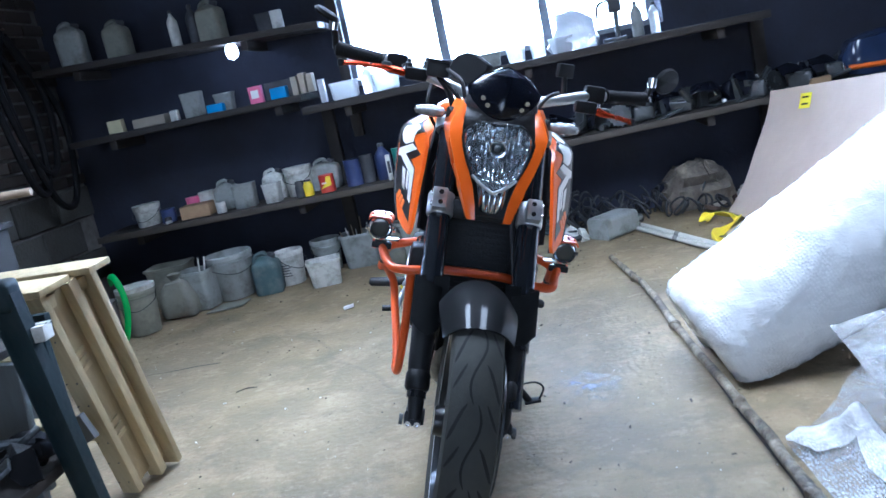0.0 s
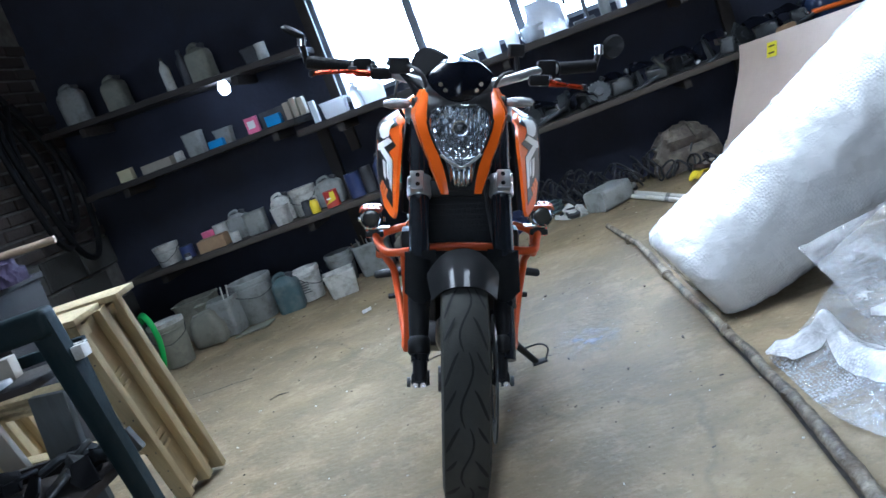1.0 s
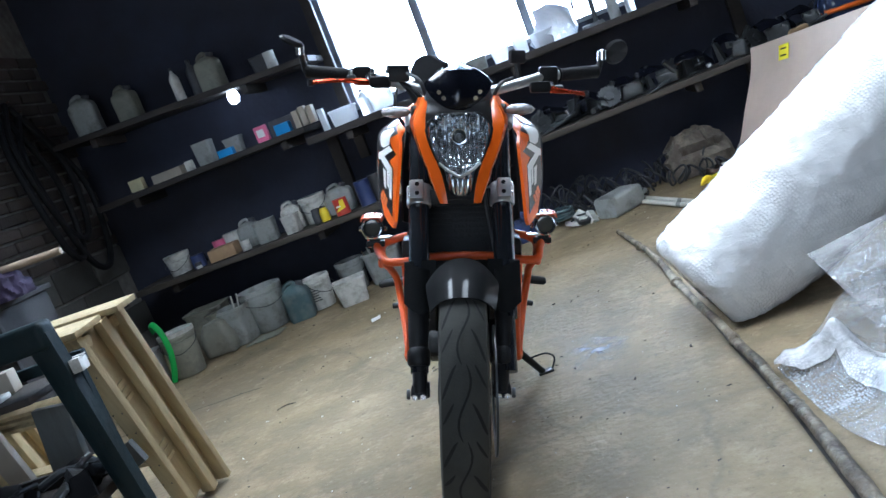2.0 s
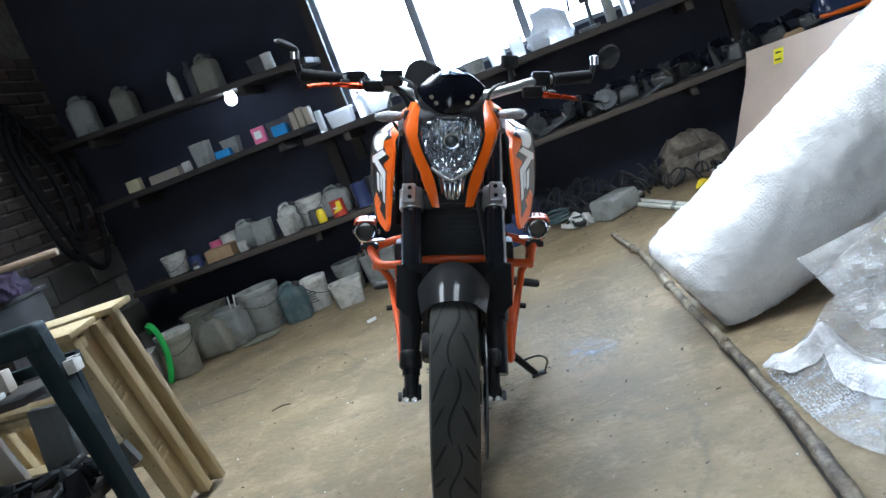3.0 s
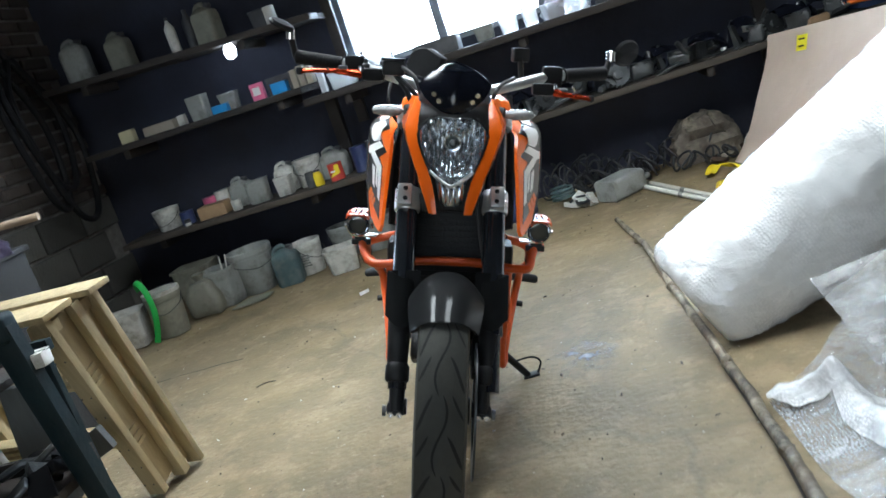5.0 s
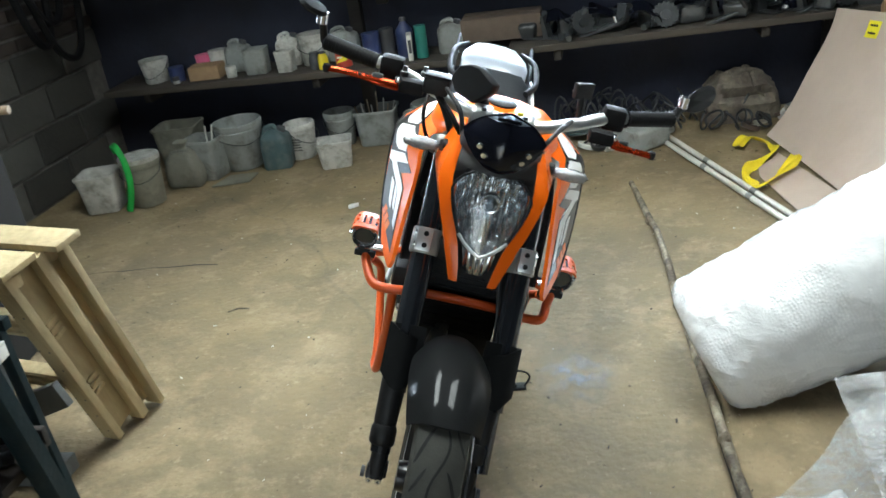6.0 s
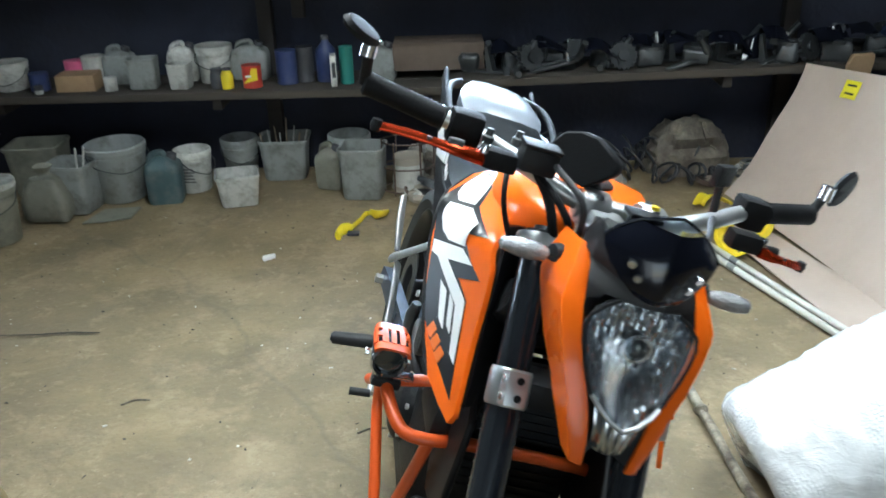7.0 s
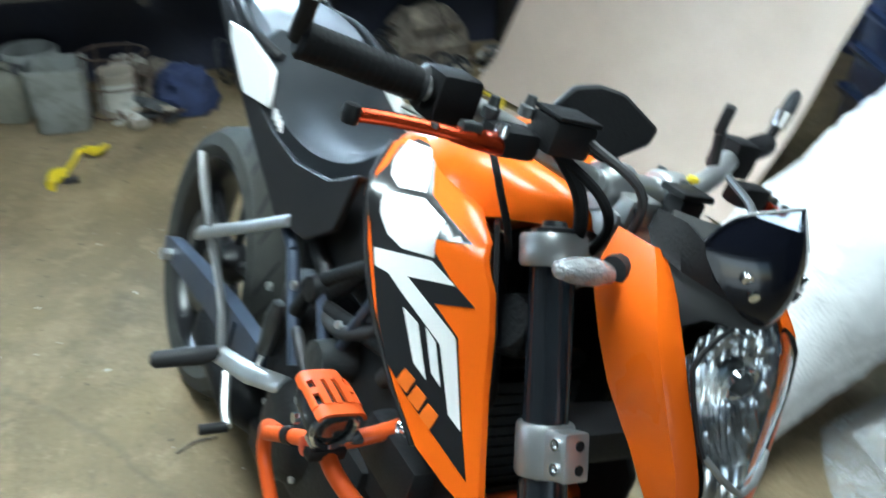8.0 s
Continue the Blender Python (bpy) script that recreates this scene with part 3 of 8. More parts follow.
def clamp_ring(s):
    m = Matrix.Translation((s * FX, fork_at(0.715), 0.715)) @ pose(0, 0, 0, -29)
    c = part("fork_clamp", lathe([(0.0235, -0.027), (0.029, -0.027), (0.031, -0.023), (0.031, 0.023), (0.029, 0.027), (0.0235, 0.027)], 28, m, close=True), SILVER, bike, "cast silver fork clamp with two bolts")
    part("clamp_block", box(0.034, 0.034, 0.05, (s * 0.004, -0.036, 0), 0.005, m), SILVER, c)
    for dz in (-0.012, 0.012):
        part("bolt_hole", lathe([(0, -0.002), (0.0055, -0.002), (0.0055, 0.002), (0, 0.002)], 12, m @ Matrix.Translation((s * 0.002, -0.0525, dz)) @ pose(0, 0, 0, 90)), DEAD_BLACK, c)
        part("bolt", lathe([(0, -0.004), (0.0065, -0.004), (0.0065, 0.003), (0.0035, 0.003), (0.0035, 0), (0, 0)], 12, m @ Matrix.Translation((s * 0.021, -0.04, dz)) @ pose(0, 0, 0, 0, 90 * s)), CHROME, c)
    top = Matrix.Translation((s * FX, fork_at(0.894), 0.894)) @ pose(0, 0, 0, -29)
    part("upper_clamp_ring", lathe([(0.025, -0.017), (0.034, -0.017), (0.036, -0.013), (0.036, 0.013), (0.034, 0.017), (0.025, 0.017)], 24, top, close=True), SILVER, bike, "cast silver upper fork clamp")


both(clamp_ring)
part("lower_yoke", box(0.19, 0.06, 0.045, (0, 0.12, 0.712), 0.012, None), BLACK_PLASTIC, bike)
yoke = box(0.16, 0.055, 0.024, (0, fork_at(0.9) + 0.01, 0.9), 0.008)
box(0.08, 0.05, 0.07, (0, fork_at(0.9) + 0.012, 0.93), 0.014, bm=yoke)
part("upper_yoke", yoke, SILVER, bike, "cast silver upper triple clamp")
part("steering_stem_nut", lathe([(0, 0.02), (0.012, 0.02), (0.016, 0.012), (0.016, 0), (0, 0)], 8, Matrix.Translation((0, fork_at(0.9) + 0.05, 0.908))), CHROME, bike)


def front_fender():
    rows, r0 = [], 0.3015
    for k in range(25):
        t = k / 24
        a = radians(121 - 103 * t)
        half = 0.07 + 0.012 * math.sin(math.pi * min(1, t * 1.5))
        row = []
        for j in range(17):
            u = -1 + j / 8
            rr = r0 + 0.004 * math.sin(math.pi * t) - 0.056 * abs(u) ** 2.4
            back = radians(3.5) * abs(u) ** 2 * max(0.0, 1 - 3 * t)
            row.append((half * u, AX_F.y + rr * math.cos(a - back), AX_F.z + rr * math.sin(a - back)))
        rows.append(row)
    f = part("front_fender", loft(rows, 0.004), FENDER, bike, "satin dark grey front mudguard")
    def wing(s):
        rows = []
        for k in range(9):
            t = k / 8
            a = radians(150 - 165 * t)
            x, dy = FX - 0.0 + 0.031 * -math.cos(a), -0.012 - 0.027 * math.sin(a)
            top, low = 0.572 - 0.03 * t, 0.535 - 0.075 * math.sin(math.pi * min(1.0, 0.25 + 0.6 * t))
            rows.append([(s * x, fork_at(z) + dy, z) for z in (top, top * 0.7 + low * 0.3, top * 0.35 + low * 0.65, low)])
        rows.insert(0, [(s * 0.062, q[1] - 0.004, q[2] + 0.004) for q in rows[0]])
        w = loft(rows, 0.003)
        part("fender_stay", w, FENDER, f)

    both(wing)


front_fender()


def caliper():
    c = part("brake_caliper", box(0.05, 0.1, 0.062, (0, 0, 0), 0.014, Matrix.Translation((0.085, AX_F.y + 0.125, 0.37)) @ pose(0, 0, 0, 50)), BLACK_PLASTIC, bike)
    part("brake_hose", tube(spline([(0.09, 0.0, 0.4), (0.085, 0.03, 0.55), (0.06, 0.09, 0.72), (0.05, 0.13, 0.9)]), 0.0045, 8), CABLE, c)


caliper()


# head lamp, its orange blades, dark screen and mask
def lamp_row(z, half, yc, bulge, n=13):
    return [(half * u, yc + bulge * abs(u) ** 2.2, z) for u in (-1 + 2 * k / (n - 1) for k in range(n))]


LAMP = [(0.921, 0.04, -0.001, 0.012), (0.912, 0.057, -0.01, 0.018), (0.898, 0.071, -0.018, 0.024), (0.882, 0.0765, -0.023, 0.027), (0.862, 0.072, -0.03, 0.025), (0.842, 0.065, -0.035, 0.022),
        (0.82, 0.055, -0.04, 0.018), (0.802, 0.045, -0.044, 0.012), (0.788, 0.02, -0.048, 0.004), (0.78, 0.003, -0.05, 0.0)]


def lamp_at(z):
    i = max([j for j in range(len(LAMP) - 1) if LAMP[j][0] >= z - 1e-6] or [0])
    f = (LAMP[i][0] - z) / (LAMP[i][0] - LAMP[i + 1][0])
    return [LAMP[i][k] + (LAMP[i + 1][k] - LAMP[i][k]) * f for k in (1, 2, 3)]


def head_lamp():
    lamp = part("head_lamp", loft([lamp_row(z, h, y, b) for z, h, y, b in LAMP], 0.003), CLEAR, bike, "clear six-sided head lamp lens with bright fluted reflector")
    lamp.visible_shadow = False
    # mirror bowl of upright, slightly uneven facets
    rows = []
    for k in range(53):
        z = 0.917 - 0.131 * k / 52
        h, y, bulge = lamp_at(z)
        row = []
        for c in range(129):
            u = -1 + c / 64
            x = u * h * 0.965
            near = math.exp(-((x / 0.03) ** 2 + ((z - 0.866) / 0.024) ** 2))
            deep = 0.036 * (1 - u * u) * math.sin(math.pi * min(1.0, max(0.05, (0.93 - z) / 0.16)))
            cell, fx = divmod(x / 0.0098 + 40, 1)
            level, fz = divmod((0.93 - z) / 0.021 + 0.5 * (cell % 2), 1)
            tilt = noise.cell(Vector((cell + 0.5, level + 0.5, 0.5)))
            facet = 0.0036 * math.sin(math.pi * fx) + 0.0065 * (tilt - 0.5) * (fz - 0.5) + 0.0015 * math.sin(math.pi * fz)
            row.append((x, y + bulge * abs(u) ** 2.2 + 0.012 + deep + facet * (1 - 0.85 * near), z))
        rows.append(row)
    part("reflector", loft(rows), REFLECTOR, lamp, "mirror bowl of upright facets")
    part("bulb_shield", lathe([(0.0, -0.014), (0.008, -0.012), (0.012, -0.004), (0.0125, 0.01), (0.017, 0.012), (0.018, 0.02), (0, 0.02)], 28, Matrix.Translation((0, 0.004, 0.866)) @ pose(0, 0, 0, -84)), GREASY, lamp, "round dark bulb shield")
    part("bulb_ring", lathe([(0.0155, -0.002), (0.019, -0.003), (0.0195, 0.004), (0.0155, 0.004)], 28, Matrix.Translation((0, 0.002, 0.866)) @ pose(0, 0, 0, -84), close=True), CHROME, lamp)
    trim = [(-0.047, -0.03, 0.806), (-0.036, -0.04, 0.797), (-0.018, -0.05, 0.785), (0, -0.054, 0.7765), (0.018, -0.05, 0.785), (0.036, -0.04, 0.797), (0.047, -0.03, 0.806)]
    part("lamp_trim", tube(trim, 0.0036, 8), SILVER, lamp, "silver V-shaped trim")
    low = [(0.796, 0.037, -0.036), (0.783, 0.034, -0.044), (0.768, 0.03, -0.049), (0.752, 0.027, -0.05), (0.738, 0.024, -0.048), (0.732, 0.019, -0.044)]
    part("position_lamp", loft([[(h * u, y + 0.012 * abs(u) ** 2.5 + 0.0026 * abs(math.sin(9 * u)), z) for u in (-1 + c / 20 for c in range(41))] for z, h, y in low], 0.006), REFLECTOR, lamp, "small fluted position lamp")
    for side in (0, -1):
        part("lamp_rim", tube([(x * 1.02, y + 0.001, z) for x, y, z in [lamp_row(z, h, y, b)[side] for z, h, y, b in LAMP[:8]]], 0.0028, 6), BLACK_PLASTIC, lamp)


head_lamp()


def blade(s):
    rows = [(0.958, (0.073, 0.092), (0.088, 0.094), (0.1, 0.135)), (0.925, (0.078, 0.052), (0.1, 0.058), (0.116, 0.125)), (0.9, (0.08, 0.028), (0.108, 0.034), (0.121, 0.112)), (0.888, (0.079, 0.018), (0.107, 0.026), (0.119, 0.105)),
            (0.86, (0.073, 0.002), (0.099, 0.01), (0.11, 0.092)), (0.82, (0.058, -0.018), (0.085, -0.01), (0.095, 0.07)), (0.785, (0.044, -0.032), (0.07, -0.025), (0.078, 0.044)), (0.775, (0.041, -0.036), (0.068, -0.029), (0.076, 0.03)),
            (0.745, (0.034, -0.046), (0.057, -0.039), (0.063, 0.008)), (0.715, (0.03, -0.05), (0.047, -0.046), (0.05, -0.015))]
    fine = []
    for z, i, r, o in rows:
        fine.append([(s * i[0], i[1], z), (s * (i[0] * 0.5 + r[0] * 0.5), (i[1] + r[1]) / 2 - 0.002, z), (s * r[0], r[1], z), (s * (r[0] * 0.45 + o[0] * 0.55), r[1] * 0.45 + o[1] * 0.55, z), (s * o[0], o[1], z)])
    part("lamp_blade", loft(fine, 0.004), ORANGE, bike, "glossy orange head lamp side panel")


both(blade)


def screen():
    # rows from the lower tip to the peaked top: height, half width, place of the ridge, how far the sides fall back
    sh = [(0.926, 0.012, 0.009, 0.004), (0.932, 0.03, 0.006, 0.01), (0.945, 0.05, 0.003, 0.022), (0.96, 0.066, 0.003, 0.033), (0.975, 0.077, 0.005, 0.042), (0.987, 0.081, 0.008, 0.044), (1.0, 0.07, 0.013, 0.04), (1.012, 0.056, 0.018, 0.033), (1.02, 0.044, 0.022, 0.026)]
    us = [-1 + k / 10 for k in range(21)]

    def sheet_row(z, h, y, d):
        return [(h * u, y + d * abs(u) ** 1.5, z) for u in us]

    w = part("fly_screen", loft([sheet_row(*r) for r in sh], 0.004), BLACK_GLOSS, bike, "glossy black fly screen with four screws and a smoked peak")
    part("screen_peak", loft([sheet_row(*r) for r in ((1.0195, 0.0445, 0.0215, 0.026), (1.027, 0.034, 0.025, 0.02), (1.034, 0.02, 0.028, 0.012), (1.039, 0.006, 0.03, 0.003))], 0.003), WINDOW_SMOKE, w, "smoked clear top edge, blued for the reflected window")
    part("screen_edge", tube([(h * s2, y + d, z) for s2 in (-1,) for z, h, y, d in sh[5:]] + [(0, 0.03, 1.039)] + [(h, y + d, z) for z, h, y, d in sh[5:][::-1]], 0.002, 6), BLACK_GLOSS, w)
    for x, z, y in ((-0.044, 0.970, 0.022), (-0.033, 0.956, 0.0145), (0.05, 0.969, 0.0255), (0.039, 0.955, 0.0185)):
        part("screw", lathe([(0, -0.003), (0.0048, -0.0024), (0.0055, 0.004), (0, 0.004)], 12, Matrix.Translation((x, y, z)) @ pose(0, 0, 0, 112, 0, 0) @ pose(0, 0, 0, 0, -18 if x < 0 else 18)), CHROME, w)
    # black panels that carry the screen's sides back to the bar
    for s in (-1, 1):
        cheek = loft([[(s * 0.078, 0.05, 0.984), (s * 0.072, 0.085, 0.99), (s * 0.064, 0.13, 0.984)], [(s * 0.066, 0.038, 0.958), (s * 0.078, 0.075, 0.966), (s * 0.078, 0.12, 0.966)], [(s * 0.04, 0.022, 0.94), (s * 0.079, 0.062, 0.95), (s * 0.085, 0.1, 0.955)]], 0.004)
        part("screen_cheek", cheek, BLACK_PLASTIC, w)
    mask = loft([[(h * u, y0 + d * abs(u) ** 2, z) for u in (-1, -0.7, -0.35, 0, 0.35, 0.7, 1)] for z, h, y0, d in
                 ((0.99, 0.06, 0.085, 0.03), (0.972, 0.074, 0.06, 0.036), (0.955, 0.08, 0.03, 0.062), (0.94, 0.081, 0.02, 0.056), (0.926, 0.081, 0.012, 0.045), (0.918, 0.081, 0.014, 0.036), (0.905, 0.08, 0.05, -0.012),
                  (0.88, 0.079, 0.08, -0.06), (0.855, 0.074, 0.08, -0.074), (0.82, 0.06, 0.07, -0.08), (0.785, 0.045, 0.05, -0.075), (0.75, 0.036, 0.005, -0.04), (0.722, 0.03, -0.015, -0.028))], 0.006)
    part("lamp_mask", mask, GREY_PANEL, bike, "matt dark grey lamp housing")


screen()


def indicator(s):
    m = Matrix.Translation((s * 0.152, 0.102, 0.923)) @ pose(0, 0, 0, 0, 90) @ pose(0, 0, 0, 0, 0, 0)
    body = lathe([(0, -0.04), (0.01, -0.035), (0.016, -0.015), (0.017, 0.006), (0.013, 0.026), (0, 0.036)], 18, m)
    for v in body.verts:
        v.co.z = 0.923 + (v.co.z - 0.923) * 0.78
    i = part("indicator", body, RIBBED_LENS, bike, "clear-lensed indicator lamp on a short black stalk")
    part("stalk", tube([(s * 0.085, 0.115, 0.923), (s * 0.115, 0.106, 0.923)], [0.02, 0.015], 12), BLACK_PLASTIC, i)


both(indicator)


# handle bar and what is fixed to it
def handle_bar():
    pts = spline([(-0.402, 0.288, 1.033), (-0.26, 0.266, 1.017), (-0.16, 0.247, 0.995), (-0.06, 0.222, 0.968), (0.06, 0.222, 0.966), (0.15, 0.25, 0.985), (0.24, 0.3, 1.005), (0.38, 0.362, 1.015)], 5)
    bar = part("handle_bar", tube(pts, 0.0135, 14), SILVER, bike, "silver tapered handle bar")
    for x in (-0.044, 0.044):
        part("bar_clamp", lathe([(0, -0.021), (0.025, -0.021), (0.028, -0.016), (0.028, 0.016), (0.025, 0.021), (0, 0.021)], 20, Matrix.Translation((x, 0.218, 0.966)) @ TO_X), SILVER, bar, "cast silver handle bar clamp")
        for dy in (-0.018, 0.018):
            part("clamp_bolt", lathe([(0, 0.006), (0.005, 0.006), (0.006, 0), (0, 0)], 8, Matrix.Translation((x, 0.218 + dy, 0.987))), GREASY, bar)
    riser = box(0.1, 0.05, 0.034, (-0.01, 0.2, 0.936), 0.008)
    box(0.05, 0.056, 0.03, (-0.03, 0.196, 0.958), 0.007, bm=riser)
    part("riser_block", riser, SILVER, bar, "cast silver riser block")
    for x in (-0.045, -0.015, 0.025):
        part("riser_bolt", lathe([(0, 0.005), (0.0055, 0.005), (0.0065, 0), (0, 0)], 8, Matrix.Translation((x, 0.172, 0.962)) @ pose(0, 0, 0, 60)), GREASY, bar)
    part("bar_pad", rod((-0.07, 0.218, 0.966), (0.07, 0.218, 0.966), 0.019, 18), SILVER, bar)
    part("switch_block", box(0.036, 0.03, 0.05, (0.012, 0.163, 0.962), 0.005), BLACK_PLASTIC, bar, "small square black box behind the screen")
    part("block_lid", box(0.05, 0.036, 0.008, (0.01, 0.163, 0.992), 0.003), BLACK_PLASTIC, bar)
    part("key_tag", lathe([(0, 0.006), (0.006, 0.005), (0.007, 0), (0, -0.004)], 12, Matrix.Translation((0.03, 0.18, 1.0))), YELLOW, bar, "tiny yellow cap")
    return bar


bar = handle_bar()


def grip(a, b):
    a, b = Vector(a), Vector(b)
    d = (b - a).normalized()
    g = part("grip", tube([a, a + d * 0.004, a + d * 0.01, a + d * 0.12, a + d * 0.124], [0.014, 0.018, 0.017, 0.0165, 0.021], 16), DEAD_BLACK, bar, "ribbed black rubber grip")
    ribs = bmesh.new()
    for k in range(14):
        c = a + d * (0.012 + 0.0075 * k)
        tube([c, c + d * 0.003], 0.0174, 14, ribs)
    part("grip_ribs", ribs, DEAD_BLACK, g)
    part("switch_box", box(0.05, 0.045, 0.05, (0, 0, 0), 0.01, Matrix.Translation(a + d * 0.155)), DEAD_BLACK, bar)
    return g


grip((-0.402, 0.288, 1.033), (-0.26, 0.266, 1.017))
grip((0.38, 0.362, 1.015), (0.24, 0.3, 1.005))


def lever(pts, r, pivot):
    l = part("lever", tube(spline(pts, 4), r, 10, flat=0.55), LEVER, bar, "orange anodised folding hand lever")
    part("lever_tip", lathe([(0, -0.009), (0.007, -0.008), (0.009, 0.0), (0.007, 0.008), (0, 0.009)], 12, Matrix.Translation(pts[0])), BLACK_PLASTIC, l)
    part("lever_perch", box(0.055, 0.036, 0.03, pivot, 0.01), DEAD_BLACK, bar)
    p0, p1, p2 = Vector(pts[-1]), Vector(pts[-2]), Vector(pts[-3])
    part("lever_root", tube([p0, (p0 + p1) / 2, p1, (p1 + p2) / 2], [0.0125, 0.0115, 0.0098, 0.008], 10, flat=0.6), LEVER, l)
    part("pivot_bolt", lathe([(0, 0.008), (0.006, 0.008), (0.0075, 0.002), (0.0075, -0.004), (0, -0.004)], 10, Matrix.Translation(p0 + Vector((0, 0, 0.012)))), CHROME, l)
    part("adjuster", lathe([(0, -0.012), (0.006, -0.01), (0.007, 0.0), (0.006, 0.01), (0, 0.012)], 10, Matrix.Translation(p1 + Vector((0, 0.006, 0.008))) @ TO_X), GREASY, l)
    part("fold_pin", lathe([(0, 0.006), (0.0045, 0.005), (0.0045, -0.005), (0, -0.006)], 8, Matrix.Translation(p2)), GREASY, l)


lever([(-0.377, 0.203, 1.001), (-0.345, 0.196, 1.004), (-0.306, 0.188, 1.005), (-0.27, 0.181, 1.004), (-0.228, 0.196, 0.999)], 0.0072, (-0.2, 0.216, 0.998))
lever([(0.332, 0.252, 0.956), (0.31, 0.24, 0.959), (0.285, 0.231, 0.963), (0.26, 0.226, 0.966), (0.238, 0.228, 0.97)], 0.0075, (0.212, 0.236, 0.976))
for dx, dz in ((-0.03, 0.006), (0.012, 0.014), (0.03, -0.004)):
    part("bar_fitting", lathe([(0, 0.012), (0.005, 0.011), (0.006, 0.002), (0.009, 0.0), (0.009, -0.01), (0, -0.01)], 10, Matrix.Translation((-0.19 + dx, 0.232, 1.016 + dz))), DEAD_BLACK if dx > 0.02 else GREASY, bar)
reservoir = part("brake_reservoir", box(0.054, 0.042, 0.036, (-0.15, 0.205, 1.016), 0.007), BLACK_PLASTIC, bar)
part("reservoir_lid", box(0.055, 0.043, 0.005, (-0.15, 0.205, 1.036), 0.002), BLACK_PLASTIC, reservoir)


def dash():
    u = Vector((0.8, -0.59, 0.05)).normalized()
    n = u.cross(Vector((0.05, 0.1, 1.0))).normalized()
    face = Matrix((u, n.cross(u), n)).transposed().to_4x4()
    d = part("dash", prism([(-0.057, -0.007), (-0.038, -0.033), (0.015, -0.044), (0.053, -0.012), (0.056, 0.006), (0.012, 0.03), (-0.014, 0.031), (-0.039, 0.022)], 0.026,
                           Matrix.Translation((-0.066, 0.248, 1.032)) @ face, 0.003), DEAD_BLACK, bike, "black instrument panel")
    part("dash_bracket", rod((-0.03, 0.215, 0.965), (-0.055, 0.245, 1.005), 0.012, 10), BLACK_PLASTIC, d)
    part("accessory_box", box(0.05, 0.014, 0.034, (0, 0, 0), 0.004, pose(0.155, 0.272, 1.055, 0, 0, 37)), BLACK_PLASTIC, bike)
    part("accessory_stem", rod((0.16, 0.26, 0.99), (0.155, 0.272, 1.045), 0.007, 8), BLACK_PLASTIC, bike)


dash()


def bar_end_mirror(base, joint, tip, facing):
    base, joint, tip = Vector(base), Vector(joint), Vector(tip)
    m = part("mirror", tube([base, base + (joint - base) * 0.5, joint], [0.009, 0.008, 0.009], 10), BLACK_PLASTIC, bike, "black folded bar-end mirror")
    part("joint", lathe([(0, -0.014), (0.012, -0.012), (0.012, 0.012), (0, 0.014)], 14, Matrix.Translation(joint)), CHROME, m)
    c = (joint + tip) / 2
    d = (tip - joint)
    head = lathe([(0, -0.006), (d.length * 0.42, -0.006), (d.length * 0.5, 0.0), (d.length * 0.42, 0.007), (0, 0.009)], 28)
    n = (BIKE.to_3x3().inverted() @ Vector(facing)).normalized()
    u = (d - n * d.dot(n)).normalized()
    turn = Matrix((u, n.cross(u), n)).transposed().to_4x4()
    bmesh.ops.transform(head, matrix=Matrix.Translation(c) @ turn @ Matrix.Diagonal((1, 0.66, 1, 1)), verts=head.verts)
    part("mirror_head", head, DEAD_BLACK, m)


bar_end_mirror((-0.402, 0.288, 1.033), (-0.41, 0.262, 1.086), (-0.445, 0.222, 1.13), (0.75, -0.1, 0.65))
bar_end_mirror((0.38, 0.362, 1.015), (0.392, 0.365, 1.058), (0.476, 0.418, 1.076), (0.66, -0.68, -0.3))


# wiring behind the lamp
for pts in (((-0.13, 0.19, 1.02), (-0.09, 0.13, 0.99), (-0.07, 0.16, 0.9), (-0.05, 0.24, 0.8)), ((0.14, 0.22, 1.0), (0.1, 0.14, 0.98), (0.07, 0.17, 0.9), (0.05, 0.24, 0.8))):
    part("cable", tube(spline(pts, 6), 0.005, 8), CABLE, bike)


for pts, w in ((((-0.16, 0.31, 0.99), (-0.165, 0.275, 0.965), (-0.165, 0.24, 0.935), (-0.15, 0.225, 0.9), (-0.12, 0.24, 0.86)), 0.0042), (((-0.145, 0.21, 1.0), (-0.12, 0.185, 0.97), (-0.1, 0.18, 0.93), (-0.08, 0.2, 0.88)), 0.0075),
               (((-0.14, 0.2, 0.995), (-0.11, 0.165, 0.975), (-0.085, 0.16, 0.945), (-0.06, 0.19, 0.9)), 0.0055)):
    part("cable", tube(spline(pts, 6), w, 8), DEAD_BLACK, bike)


